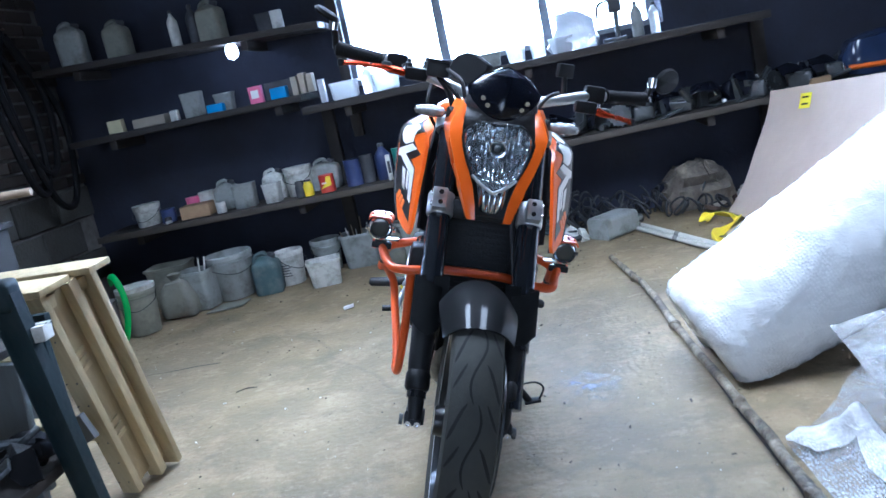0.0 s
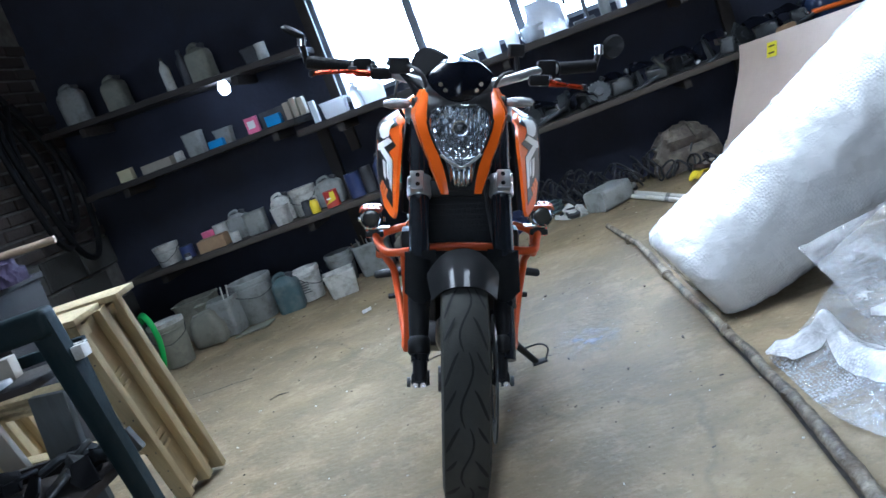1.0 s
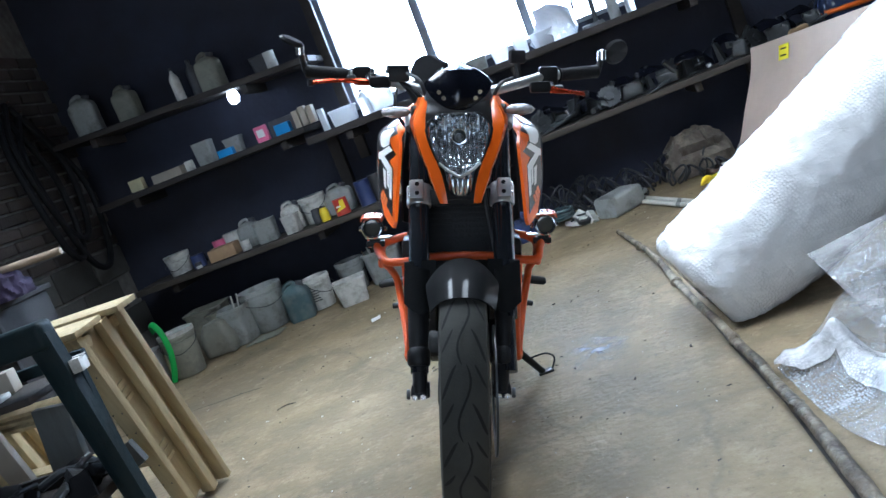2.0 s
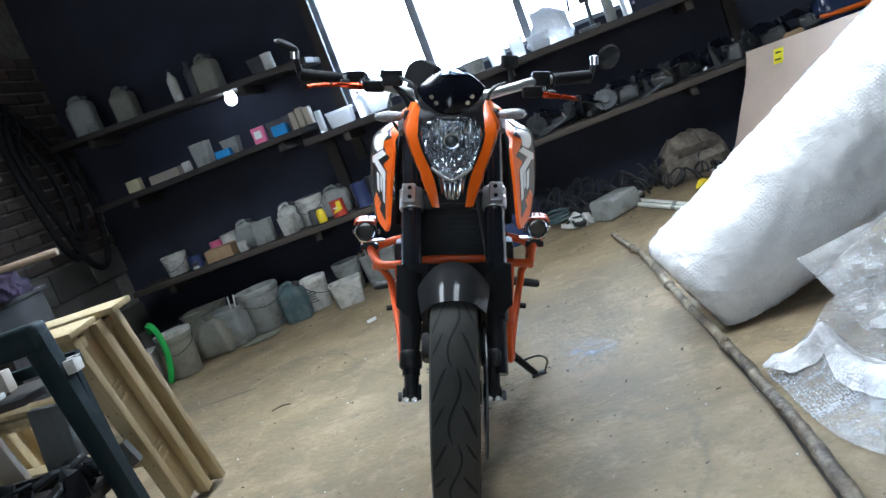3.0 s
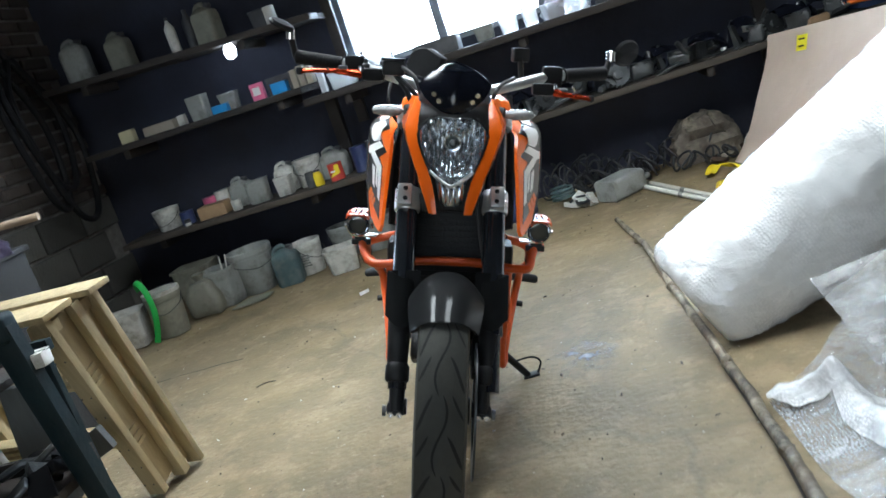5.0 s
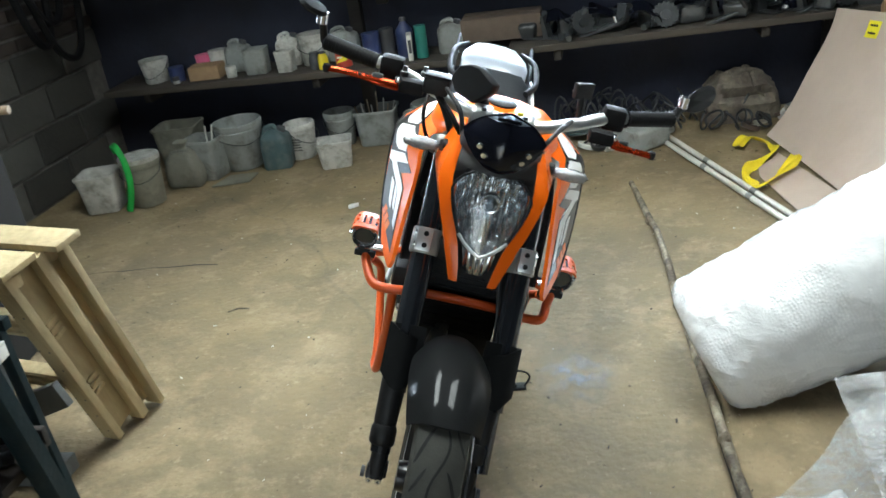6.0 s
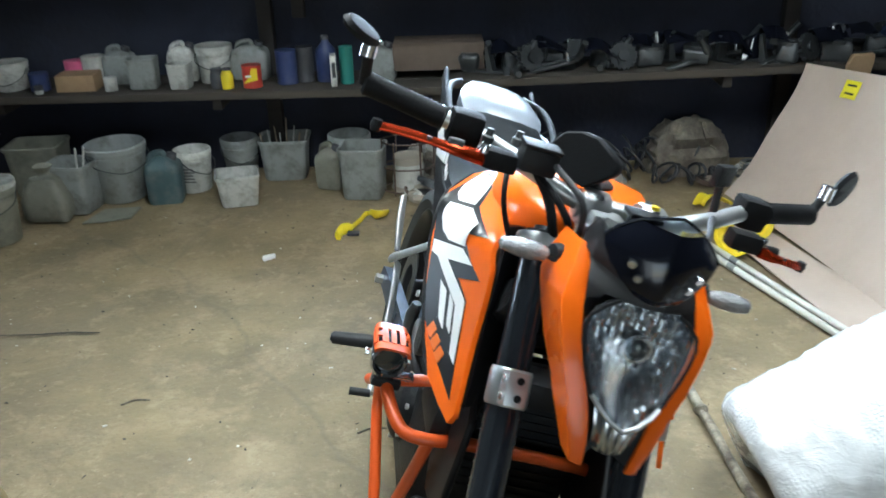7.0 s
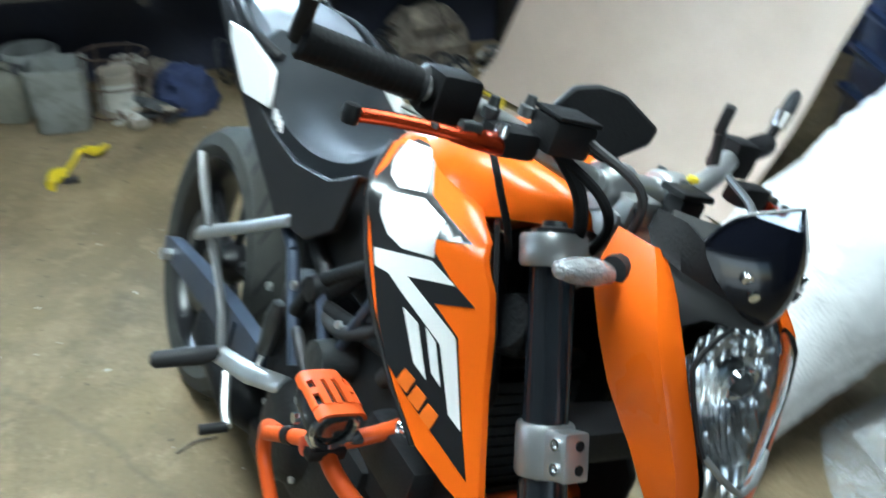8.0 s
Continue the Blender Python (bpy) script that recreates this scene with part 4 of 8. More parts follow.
# tank, shrouds and their graphics
def tank():
    rows = []
    for y, w, top, low in ((0.203, 0.06, 0.932, 0.919), (0.212, 0.066, 0.942, 0.914), (0.24, 0.098, 0.95, 0.905), (0.28, 0.12, 0.957, 0.89), (0.33, 0.138, 0.963, 0.865), (0.40, 0.15, 0.97, 0.82), (0.47, 0.14, 0.955, 0.79), (0.54, 0.115, 0.915, 0.78), (0.60, 0.095, 0.86, 0.76), (0.63, 0.08, 0.82, 0.75)):
        rows.append([(-w, y, low), (-w * 1.03, y, low + (top - low) * 0.45), (-w * 0.93, y, low + (top - low) * 0.75), (-w * 0.66, y, low + (top - low) * 0.94), (-w * 0.3, y, top), (w * 0.3, y, top),
                     (w * 0.66, y, low + (top - low) * 0.94), (w * 0.93, y, low + (top - low) * 0.75), (w * 1.03, y, low + (top - low) * 0.45), (w, y, low)])
    t = part("tank", loft(rows, closed=True, caps=True), ORANGE, bike, "glossy orange fuel tank")
    part("fuel_cap", lathe([(0, 0.006), (0.03, 0.006), (0.036, 0.002), (0.036, -0.01), (0, -0.01)], 24, Matrix.Translation((0, 0.37, 0.966)) @ pose(0, 0, 0, 0)), BLACK_PLASTIC, t)


tank()


def shroud_x(y, z):
    """How far the side panel stands out at a place on it: it flares towards the knee and rolls in over the tank."""
    t = z - 0.85
    roll = 0.0 if t <= 0 else t * t / 0.06 if t < 0.03 else t - 0.015
    return 0.335 + 0.42 * y - 0.32 * z - 1.6 * roll - 0.25 * max(0.0, y - 0.41)


def plate(poly, lift, thick, s, mat, name, parent, label=""):
    """A panel or decal that follows the side panel's bulge; the outline is drawn in y and z."""
    bm = bmesh.new()
    f = bm.faces.new([bm.verts.new((0, y, z)) for y, z in poly])
    bmesh.ops.triangulate(bm, faces=[f])
    for _ in range(6):
        long = [e for e in bm.edges if e.calc_length() > 0.013]
        if long:
            bmesh.ops.subdivide_edges(bm, edges=long, cuts=1)
            bmesh.ops.triangulate(bm, faces=bm.faces[:])
    for v in bm.verts:
        v.co.x = s * (shroud_x(v.co.y, v.co.z) + lift)
    bmesh.ops.recalc_face_normals(bm, faces=bm.faces)
    if (bm.faces[:][0].normal.x > 0) != (s > 0):
        bmesh.ops.reverse_faces(bm, faces=bm.faces)
    ext = bmesh.ops.extrude_face_region(bm, geom=bm.faces[:])
    bmesh.ops.translate(bm, vec=(-s * thick, 0, 0), verts=[v for v in ext["geom"] if isinstance(v, bmesh.types.BMVert)])
    return part(name, bm, mat, parent, label)


OUTLINE = [(0.453, 0.912), (0.453, 0.9), (0.415, 0.879), (0.387, 0.858), (0.354, 0.809), (0.306, 0.756), (0.267, 0.722), (0.231, 0.694), (0.179, 0.659), (0.132, 0.645), (0.095, 0.638), (0.094, 0.652),
           (0.125, 0.7), (0.153, 0.744), (0.185, 0.8), (0.208, 0.834), (0.25, 0.872), (0.299, 0.889), (0.361, 0.911), (0.403, 0.92), (0.434, 0.918)]


def shroud(s):
    base = plate(OUTLINE, 0.0, 0.008, s, ORANGE, "tank_shroud", bike, "orange side panel with bold black and white graphics")
    black = [(0.44, 0.9), (0.411, 0.883), (0.381, 0.86), (0.345, 0.807), (0.294, 0.748), (0.256, 0.714), (0.218, 0.697), (0.173, 0.682), (0.116, 0.663), (0.148, 0.701), (0.208, 0.778), (0.25, 0.794), (0.211, 0.813),
             (0.249, 0.824), (0.3, 0.848), (0.256, 0.865), (0.342, 0.882), (0.412, 0.914), (0.442, 0.912)]
    plate(black, 0.0016, 0.001, s, BLACK_DECAL, "black_graphic", base)
    for poly in ([(0.444, 0.908), (0.412, 0.912), (0.379, 0.897), (0.348, 0.881), (0.37, 0.874), (0.392, 0.879), (0.42, 0.892)],
                 [(0.374, 0.867), (0.34, 0.877), (0.298, 0.87), (0.34, 0.857), (0.334, 0.847), (0.325, 0.841), (0.304, 0.848), (0.278, 0.835), (0.314, 0.825), (0.338, 0.83), (0.358, 0.844)],
                 [(0.342, 0.81), (0.278, 0.831), (0.241, 0.822), (0.291, 0.803), (0.213, 0.779), (0.207, 0.776), (0.149, 0.702), (0.168, 0.708), (0.218, 0.763), (0.29, 0.787), (0.31, 0.795), (0.329, 0.794)],
                 [(0.274, 0.773), (0.251, 0.768), (0.209, 0.724), (0.23, 0.731)], [(0.241, 0.769), (0.223, 0.762), (0.192, 0.727), (0.208, 0.733)]):
        plate(poly, 0.0034, 0.001, s, WHITE_DECAL, "white_graphic", base)
    for k in range(3):
        y, z = 0.228 - 0.021 * k, 0.714 - 0.008 * k
        plate([(y + 0.007, z - 0.009), (y - 0.011, z - 0.014), (y - 0.01, z + 0.003), (y + 0.006, z + 0.007)], 0.0032, 0.001, s, ORANGE_DECAL, "orange_graphic", base)
    # thin dark lip along the rear edge
    edge = [(s * (shroud_x(y, z) + 0.001), y + 0.003, z - 0.002) for y, z in OUTLINE[1:9]]
    part("panel_lip", tube(spline(edge, 3), 0.0035, 8), BLACK_PLASTIC, base)
    # inner black scoop beside the fork
    inner = loft([[(s * 0.15, 0.125, 0.65), (s * 0.15, 0.19, 0.8), (s * 0.14, 0.26, 0.89)], [(s * 0.1, 0.2, 0.62), (s * 0.1, 0.26, 0.78), (s * 0.1, 0.31, 0.88)]], 0.006)
    part("scoop", inner, BLACK_PLASTIC, base)


both(shroud)



def side_cover(s):
    """Dark bodywork and fittings in the gap between fork and tank."""
    c = part("frame_cover", prism([(0.22, 0.46), (0.3, 0.42), (0.48, 0.42), (0.5, 0.74), (0.4, 0.86), (0.28, 0.86), (0.2, 0.7)], s * 0.01, Matrix.Translation((s * 0.088, 0, 0)) @ SIDE_X, 0.003), BLACK_PLASTIC, bike)
    part("horn", lathe([(0, 0.02), (0.03, 0.018), (0.036, 0.004), (0.034, -0.012), (0, -0.012)], 20, Matrix.Translation((s * 0.11, 0.2, 0.8)) @ pose(0, 0, 0, 0, 70 * s)), ENGINE, c)
    part("coolant_hose", tube(spline([(s * 0.1, 0.22, 0.66), (s * 0.125, 0.27, 0.7), (s * 0.115, 0.34, 0.66), (s * 0.1, 0.4, 0.58)], 5), 0.014, 10), CABLE, c)
    for y, z in ((0.25, 0.76), (0.26, 0.68), (0.23, 0.6), (0.3, 0.5)):
        part("cover_bolt", lathe([(0, 0.004), (0.006, 0.004), (0.007, 0), (0, 0)], 10, Matrix.Translation((s * 0.1, y, z)) @ pose(0, 0, 0, 0, 90 * s)), SILVER, c)


both(side_cover)

# seat, tail and pillion cowl
seat_rows = []
for y, w, z, d in ((0.60, 0.085, 0.86, 0.06), (0.66, 0.1, 0.81, 0.06), (0.74, 0.115, 0.785, 0.06), (0.84, 0.125, 0.785, 0.06), (0.93, 0.125, 0.805, 0.06), (1.0, 0.118, 0.835, 0.07), (1.06, 0.11, 0.868, 0.07), (1.09, 0.1, 0.875, 0.07)):
    seat_rows.append([(-w, y, z - d), (-w * 1.02, y, z - 0.025), (-w * 0.85, y, z - 0.006), (-w * 0.4, y, z), (w * 0.4, y, z), (w * 0.85, y, z - 0.006), (w * 1.02, y, z - 0.025), (w, y, z - d)])
seat_rows = list(zip(*[spline(list(col), 4) for col in zip(*seat_rows)]))
part("seat", loft(seat_rows, closed=True, caps=True), SEAT, bike, "dark grey vinyl rider seat")
cowl_rows = []
for y, w, z, d in ((1.07, 0.09, 0.868, 0.04), (1.09, 0.102, 0.888, 0.05), (1.13, 0.106, 0.898, 0.05), (1.2, 0.1, 0.905, 0.055), (1.28, 0.08, 0.905, 0.045), (1.34, 0.05, 0.89, 0.03)):
    cowl_rows.append([(-w, y, z - d), (-w, y, z - 0.02), (-w * 0.8, y, z - 0.005), (-w * 0.35, y, z), (w * 0.35, y, z), (w * 0.8, y, z - 0.005), (w, y, z - 0.02), (w, y, z - d)])
part("pillion_seat", loft(cowl_rows, closed=True, caps=True), SHEEN_SEAT, bike, "shiny pillion seat, coloured pale for the light it reflects")


def tail_panel(s):
    poly = [(0.58, 0.80), (0.66, 0.755), (0.78, 0.73), (0.9, 0.735), (0.98, 0.755), (1.08, 0.8), (1.2, 0.85), (1.38, 0.9), (1.36, 0.87), (1.2, 0.79), (1.05, 0.72), (0.95, 0.68), (0.8, 0.62), (0.68, 0.64), (0.6, 0.7)]
    p = part("tail_panel", prism(poly, s * 0.012, Matrix.Translation((s * 0.118, 0, 0)) @ SIDE_X, 0.003), BLACK_PLASTIC, bike)
    part("white_tail_cover", prism([(0.934, 0.762), (1.06, 0.742), (1.185, 0.805), (1.21, 0.835), (1.1, 0.845), (0.955, 0.826)], s * 0.01, Matrix.Translation((s * 0.124, 0, 0)) @ SIDE_X, 0.003), WHITE_DECAL, p, "white tail cover")
    for k in range(3):
        part("tail_mark", box(0.002, 0.012, 0.02, (0, 0, 0), 0, Matrix.Translation((s * 0.131, 0.87 + 0.016 * k, 0.755 + 0.004 * k)) @ pose(0, 0, 0, -20)), WHITE_DECAL, p)
    part("grab_rail", tube(spline([(s * 0.105, 1.0, 0.838), (s * 0.134, 1.06, 0.856), (s * 0.13, 1.2, 0.884), (s * 0.09, 1.31, 0.884)], 5), 0.009, 10), BLACK_PLASTIC, bike, "black grab rail")


both(tail_panel)
part("tail_lamp", box(0.08, 0.05, 0.03, (0, 1.37, 0.852), 0.01), AMBER, bike, "red tail lamp")


# frame, engine, radiator and running gear
def frame_tubes():
    for s in (-1, 1):
        for pts in (((s * 0.03, 0.24, 0.9), (s * 0.11, 0.4, 0.78), (s * 0.12, 0.62, 0.6), (s * 0.12, 0.7, 0.42)), ((s * 0.03, 0.22, 0.74), (s * 0.1, 0.4, 0.62), (s * 0.12, 0.6, 0.58)),
                    ((s * 0.11, 0.4, 0.78), (s * 0.1, 0.4, 0.62)), ((s * 0.11, 0.5, 0.7), (s * 0.11, 0.6, 0.58)), ((s * 0.1, 0.62, 0.6), (s * 0.1, 0.85, 0.7), (s * 0.08, 1.2, 0.82))):
            part("frame_tube", tube([Vector(p) for p in pts], 0.013, 10), ENGINE, bike)


frame_tubes()


def engine():
    e = part("engine", box(0.24, 0.34, 0.2, (0, 0.52, 0.36), 0.04), ENGINE, bike, "dusty black single-cylinder engine")
    cyl = bmesh.new()
    for k in range(9):
        box(0.15, 0.15, 0.006, (0, 0.36 - 0.006 * k, 0.46 + 0.017 * k), 0.002, bm=cyl)
    box(0.13, 0.13, 0.17, (0, 0.34, 0.52), 0.02, bm=cyl)
    part("cylinder", cyl, ENGINE, e)
    for s in (-1, 1):
        cover = lathe([(0, 0.03), (0.06, 0.03), (0.075, 0.02), (0.085, 0), (0, 0)], 28, Matrix.Translation((s * 0.115, 0.56, 0.36)) @ pose(0, 0, 0, 0, 90 * s))
        part("clutch_cover" if s < 0 else "alternator_cover", cover, ENGINE, e)
        for k in range(7):
            a = 2 * math.pi * k / 7
            part("cover_bolt", lathe([(0, 0.006), (0.006, 0.006), (0.006, 0), (0, 0)], 8, Matrix.Translation((s * 0.13, 0.56 + 0.078 * math.cos(a), 0.36 + 0.078 * math.sin(a))) @ pose(0, 0, 0, 0, 90 * s)), SILVER, e)
    part("belly_pan", prism([(0.3, 0.24), (0.36, 0.2), (0.72, 0.2), (0.74, 0.25), (0.5, 0.27), (0.34, 0.3)], 0.2, Matrix.Translation((-0.1, 0, 0)) @ SIDE_X, 0.008), BLACK_PLASTIC, e)
    r = part("radiator", box(0.2, 0.03, 0.25, (0, 0, 0), 0.006, Matrix.Translation((0, 0.24, 0.56)) @ pose(0, 0, 0, -10)), ENGINE, bike)
    for k in range(16):
        part("radiator_fin", box(0.17, 0.004, 0.004, (0, -0.017, -0.11 + 0.0145 * k), m=Matrix.Translation((0, 0.24, 0.56)) @ pose(0, 0, 0, -10)), ENGINE, r, shade=False)
    for s in (-1, 1):
        part("radiator_cover", prism([(0.12, 0.44), (0.22, 0.42), (0.3, 0.5), (0.3, 0.62), (0.2, 0.68), (0.13, 0.62)], s * 0.012, Matrix.Translation((s * 0.115, 0, 0)) @ SIDE_X, 0.003), BLACK_PLASTIC, bike)
        part("engine_guard_block", box(0.05, 0.13, 0.07, (s * 0.135, 0.27, 0.555), 0.018), BLACK_PLASTIC, bike)
    part("exhaust_pipe", tube(spline([(0.0, 0.27, 0.5), (-0.03, 0.2, 0.42), (-0.05, 0.24, 0.28), (-0.03, 0.4, 0.2), (0, 0.6, 0.19), (-0.05, 0.78, 0.22)], 6), 0.02, 14), GREASY, bike)
    part("silencer", tube([(-0.06, 0.74, 0.22), (-0.09, 0.8, 0.24), (-0.1, 0.98, 0.28), (-0.1, 1.02, 0.29)], [0.03, 0.05, 0.05, 0.03], 18, flat=0.8), ENGINE, bike)
    part("air_box", box(0.18, 0.42, 0.17, (0, 0.62, 0.69), 0.03), BLACK_PLASTIC, bike)
    part("starter", lathe([(0, -0.06), (0.03, -0.055), (0.034, 0), (0.03, 0.05), (0, 0.055)], 20, Matrix.Translation((-0.1, 0.5, 0.54)) @ TO_X), GREASY, bike)
    part("breather_hose", tube(spline([(-0.09, 0.42, 0.66), (-0.125, 0.48, 0.6), (-0.12, 0.56, 0.58), (-0.1, 0.64, 0.62)], 5), 0.011, 10), CABLE, bike)
    part("rear_engine_case", box(0.2, 0.16, 0.22, (0, 0.7, 0.44), 0.04), ENGINE, bike)
    part("shock", tube([(0, 0.8, 0.36), (0, 0.9, 0.68)], 0.03, 14), ENGINE, bike)


engine()


def side_fittings():
    """Hoses, pump and struts that show between the side panel and the rear wheel."""
    part("rear_brake_pump", tube([(-0.14, 0.68, 0.43), (-0.142, 0.675, 0.5), (-0.142, 0.672, 0.53)], [0.012, 0.016, 0.01], 12), GREASY, bike)
    part("pump_rod", rod((-0.145, 0.69, 0.36), (-0.14, 0.68, 0.43), 0.005, 8), SILVER, bike)
    for a, b, w in (((-0.125, 0.44, 0.7), (-0.125, 0.52, 0.5), 0.008), ((-0.125, 0.5, 0.5), (-0.125, 0.6, 0.62), 0.009), ((-0.125, 0.6, 0.46), (-0.12, 0.72, 0.6), 0.011), ((-0.12, 0.72, 0.6), (-0.11, 0.9, 0.66), 0.01)):
        part("frame_strut", rod(a, b, w, 10), BLUE_GREY, bike)
    part("oil_hose", tube(spline([(-0.12, 0.46, 0.46), (-0.15, 0.5, 0.5), (-0.145, 0.58, 0.53), (-0.12, 0.63, 0.5)], 6), 0.009, 10), CABLE, bike)
    part("filter_cover", lathe([(0, 0.016), (0.028, 0.014), (0.034, 0.004), (0.034, -0.01), (0, -0.01)], 24, Matrix.Translation((-0.13, 0.6, 0.6)) @ pose(0, 0, 0, 0, -90) @ Matrix.Scale(0.7, 4)), ENGINE, bike)
    for y, z in ((0.5, 0.6), (0.56, 0.5), (0.66, 0.57), (0.74, 0.52)):
        part("bracket_bolt", lathe([(0, 0.006), (0.008, 0.006), (0.009, 0), (0, 0)], 6, Matrix.Translation((-0.13, y, z)) @ pose(0, 0, 0, 0, -90)), SILVER, bike)


side_fittings()


def swing_arm(s):
    a = part("swing_arm", loft([[(s * x, y, z) for x, z in ((0.095 + dx, z0 - h), (0.125 + dx, z0 - h), (0.125 + dx, z0 + h), (0.095 + dx, z0 + h))] for y, z0, h, dx in
                                ((0.74, 0.37, 0.034, 0.0), (0.9, 0.36, 0.032, 0.005), (1.1, 0.335, 0.028, 0.01), (1.25, 0.31, 0.024, 0.012), (1.28, 0.307, 0.016, 0.012))], closed=True, caps=True), BLUE_GREY, bike, "cast alloy swing arm")
    for k in range(5):
        part("arm_rib", box(0.006, 0.008, 0.05, (s * 0.13, 0.84 + 0.07 * k, 0.358 - 0.007 * k), 0.002, None), BLUE_GREY, a)
    part("axle_nut", lathe([(0, 0.02), (0.014, 0.02), (0.014, 0), (0, 0)], 6, Matrix.Translation((s * 0.137, 1.225, 0.307)) @ pose(0, 0, 0, 0, 90 * s)), SILVER, a)


both(swing_arm)


def foot_rests(s):
    plate_ = part("foot_rest_bracket", tube([(s * 0.13, 0.6, 0.42), (s * 0.15, 0.68, 0.385), (s * 0.165, 0.79, 0.35)], [0.017, 0.019, 0.017], 12, flat=0.6), SILVER, bike, "cast silver foot rest bracket")
    part("foot_peg", tube([(s * 0.17, 0.78, 0.36), (s * 0.2, 0.785, 0.35), (s * 0.275, 0.79, 0.338), (s * 0.282, 0.79, 0.338)], [0.013, 0.017, 0.015, 0.008], 10, flat=0.7), BLACK_PLASTIC, plate_, "ribbed black foot peg")
    part("heel_guard", tube([(s * 0.162, 0.79, 0.352), (s * 0.162, 0.83, 0.412), (s * 0.158, 0.9, 0.445), (s * 0.152, 0.985, 0.468)], [0.015, 0.013, 0.012, 0.013], 10, flat=0.55), SILVER, plate_)
    part("pedal", tube(spline([(s * 0.165, 0.74, 0.345), (s * 0.172, 0.71, 0.33), (s * 0.178, 0.68, 0.312), (s * 0.18, 0.65, 0.302)], 4), [0.008] * 13, 8), SILVER, plate_)
    part("pedal_tip", rod((s * 0.18, 0.65, 0.302), (s * 0.225, 0.655, 0.295), 0.009, 10), BLACK_PLASTIC, plate_)
    arm = part("pillion_bracket", tube([(s * 0.13, 0.74, 0.645), (s * 0.15, 0.87, 0.56), (s * 0.162, 1.02, 0.468)], [0.013, 0.013, 0.017], 10, flat=0.6), SILVER, bike, "cast silver pillion foot rest bracket")
    part("pillion_peg", tube([(s * 0.165, 0.98, 0.505), (s * 0.172, 1.03, 0.56), (s * 0.175, 1.075, 0.61)], [0.01, 0.014, 0.012], 10, flat=0.6), SILVER, arm, "folded pillion foot peg")


both(foot_rests)


def side_stand():
    st = part("side_stand", tube([(0.1, 0.52, 0.25), (0.17, 0.545, 0.17), (0.25, 0.575, 0.092)], [0.014, 0.012, 0.011], 10), BLACK_PLASTIC, bike, "black side stand")
    part("stand_foot", box(0.05, 0.034, 0.012, (0, 0, 0), 0.004, Matrix.Translation((0.262, 0.578, 0.09)) @ pose(0, 0, 0, 0, -19.5)), BLACK_PLASTIC, st)
    part("stand_loop", tube(spline([(0.2, 0.555, 0.14), (0.255, 0.565, 0.155), (0.285, 0.57, 0.14), (0.28, 0.576, 0.1)], 4), 0.003, 8), BLACK_PLASTIC, st)


side_stand()


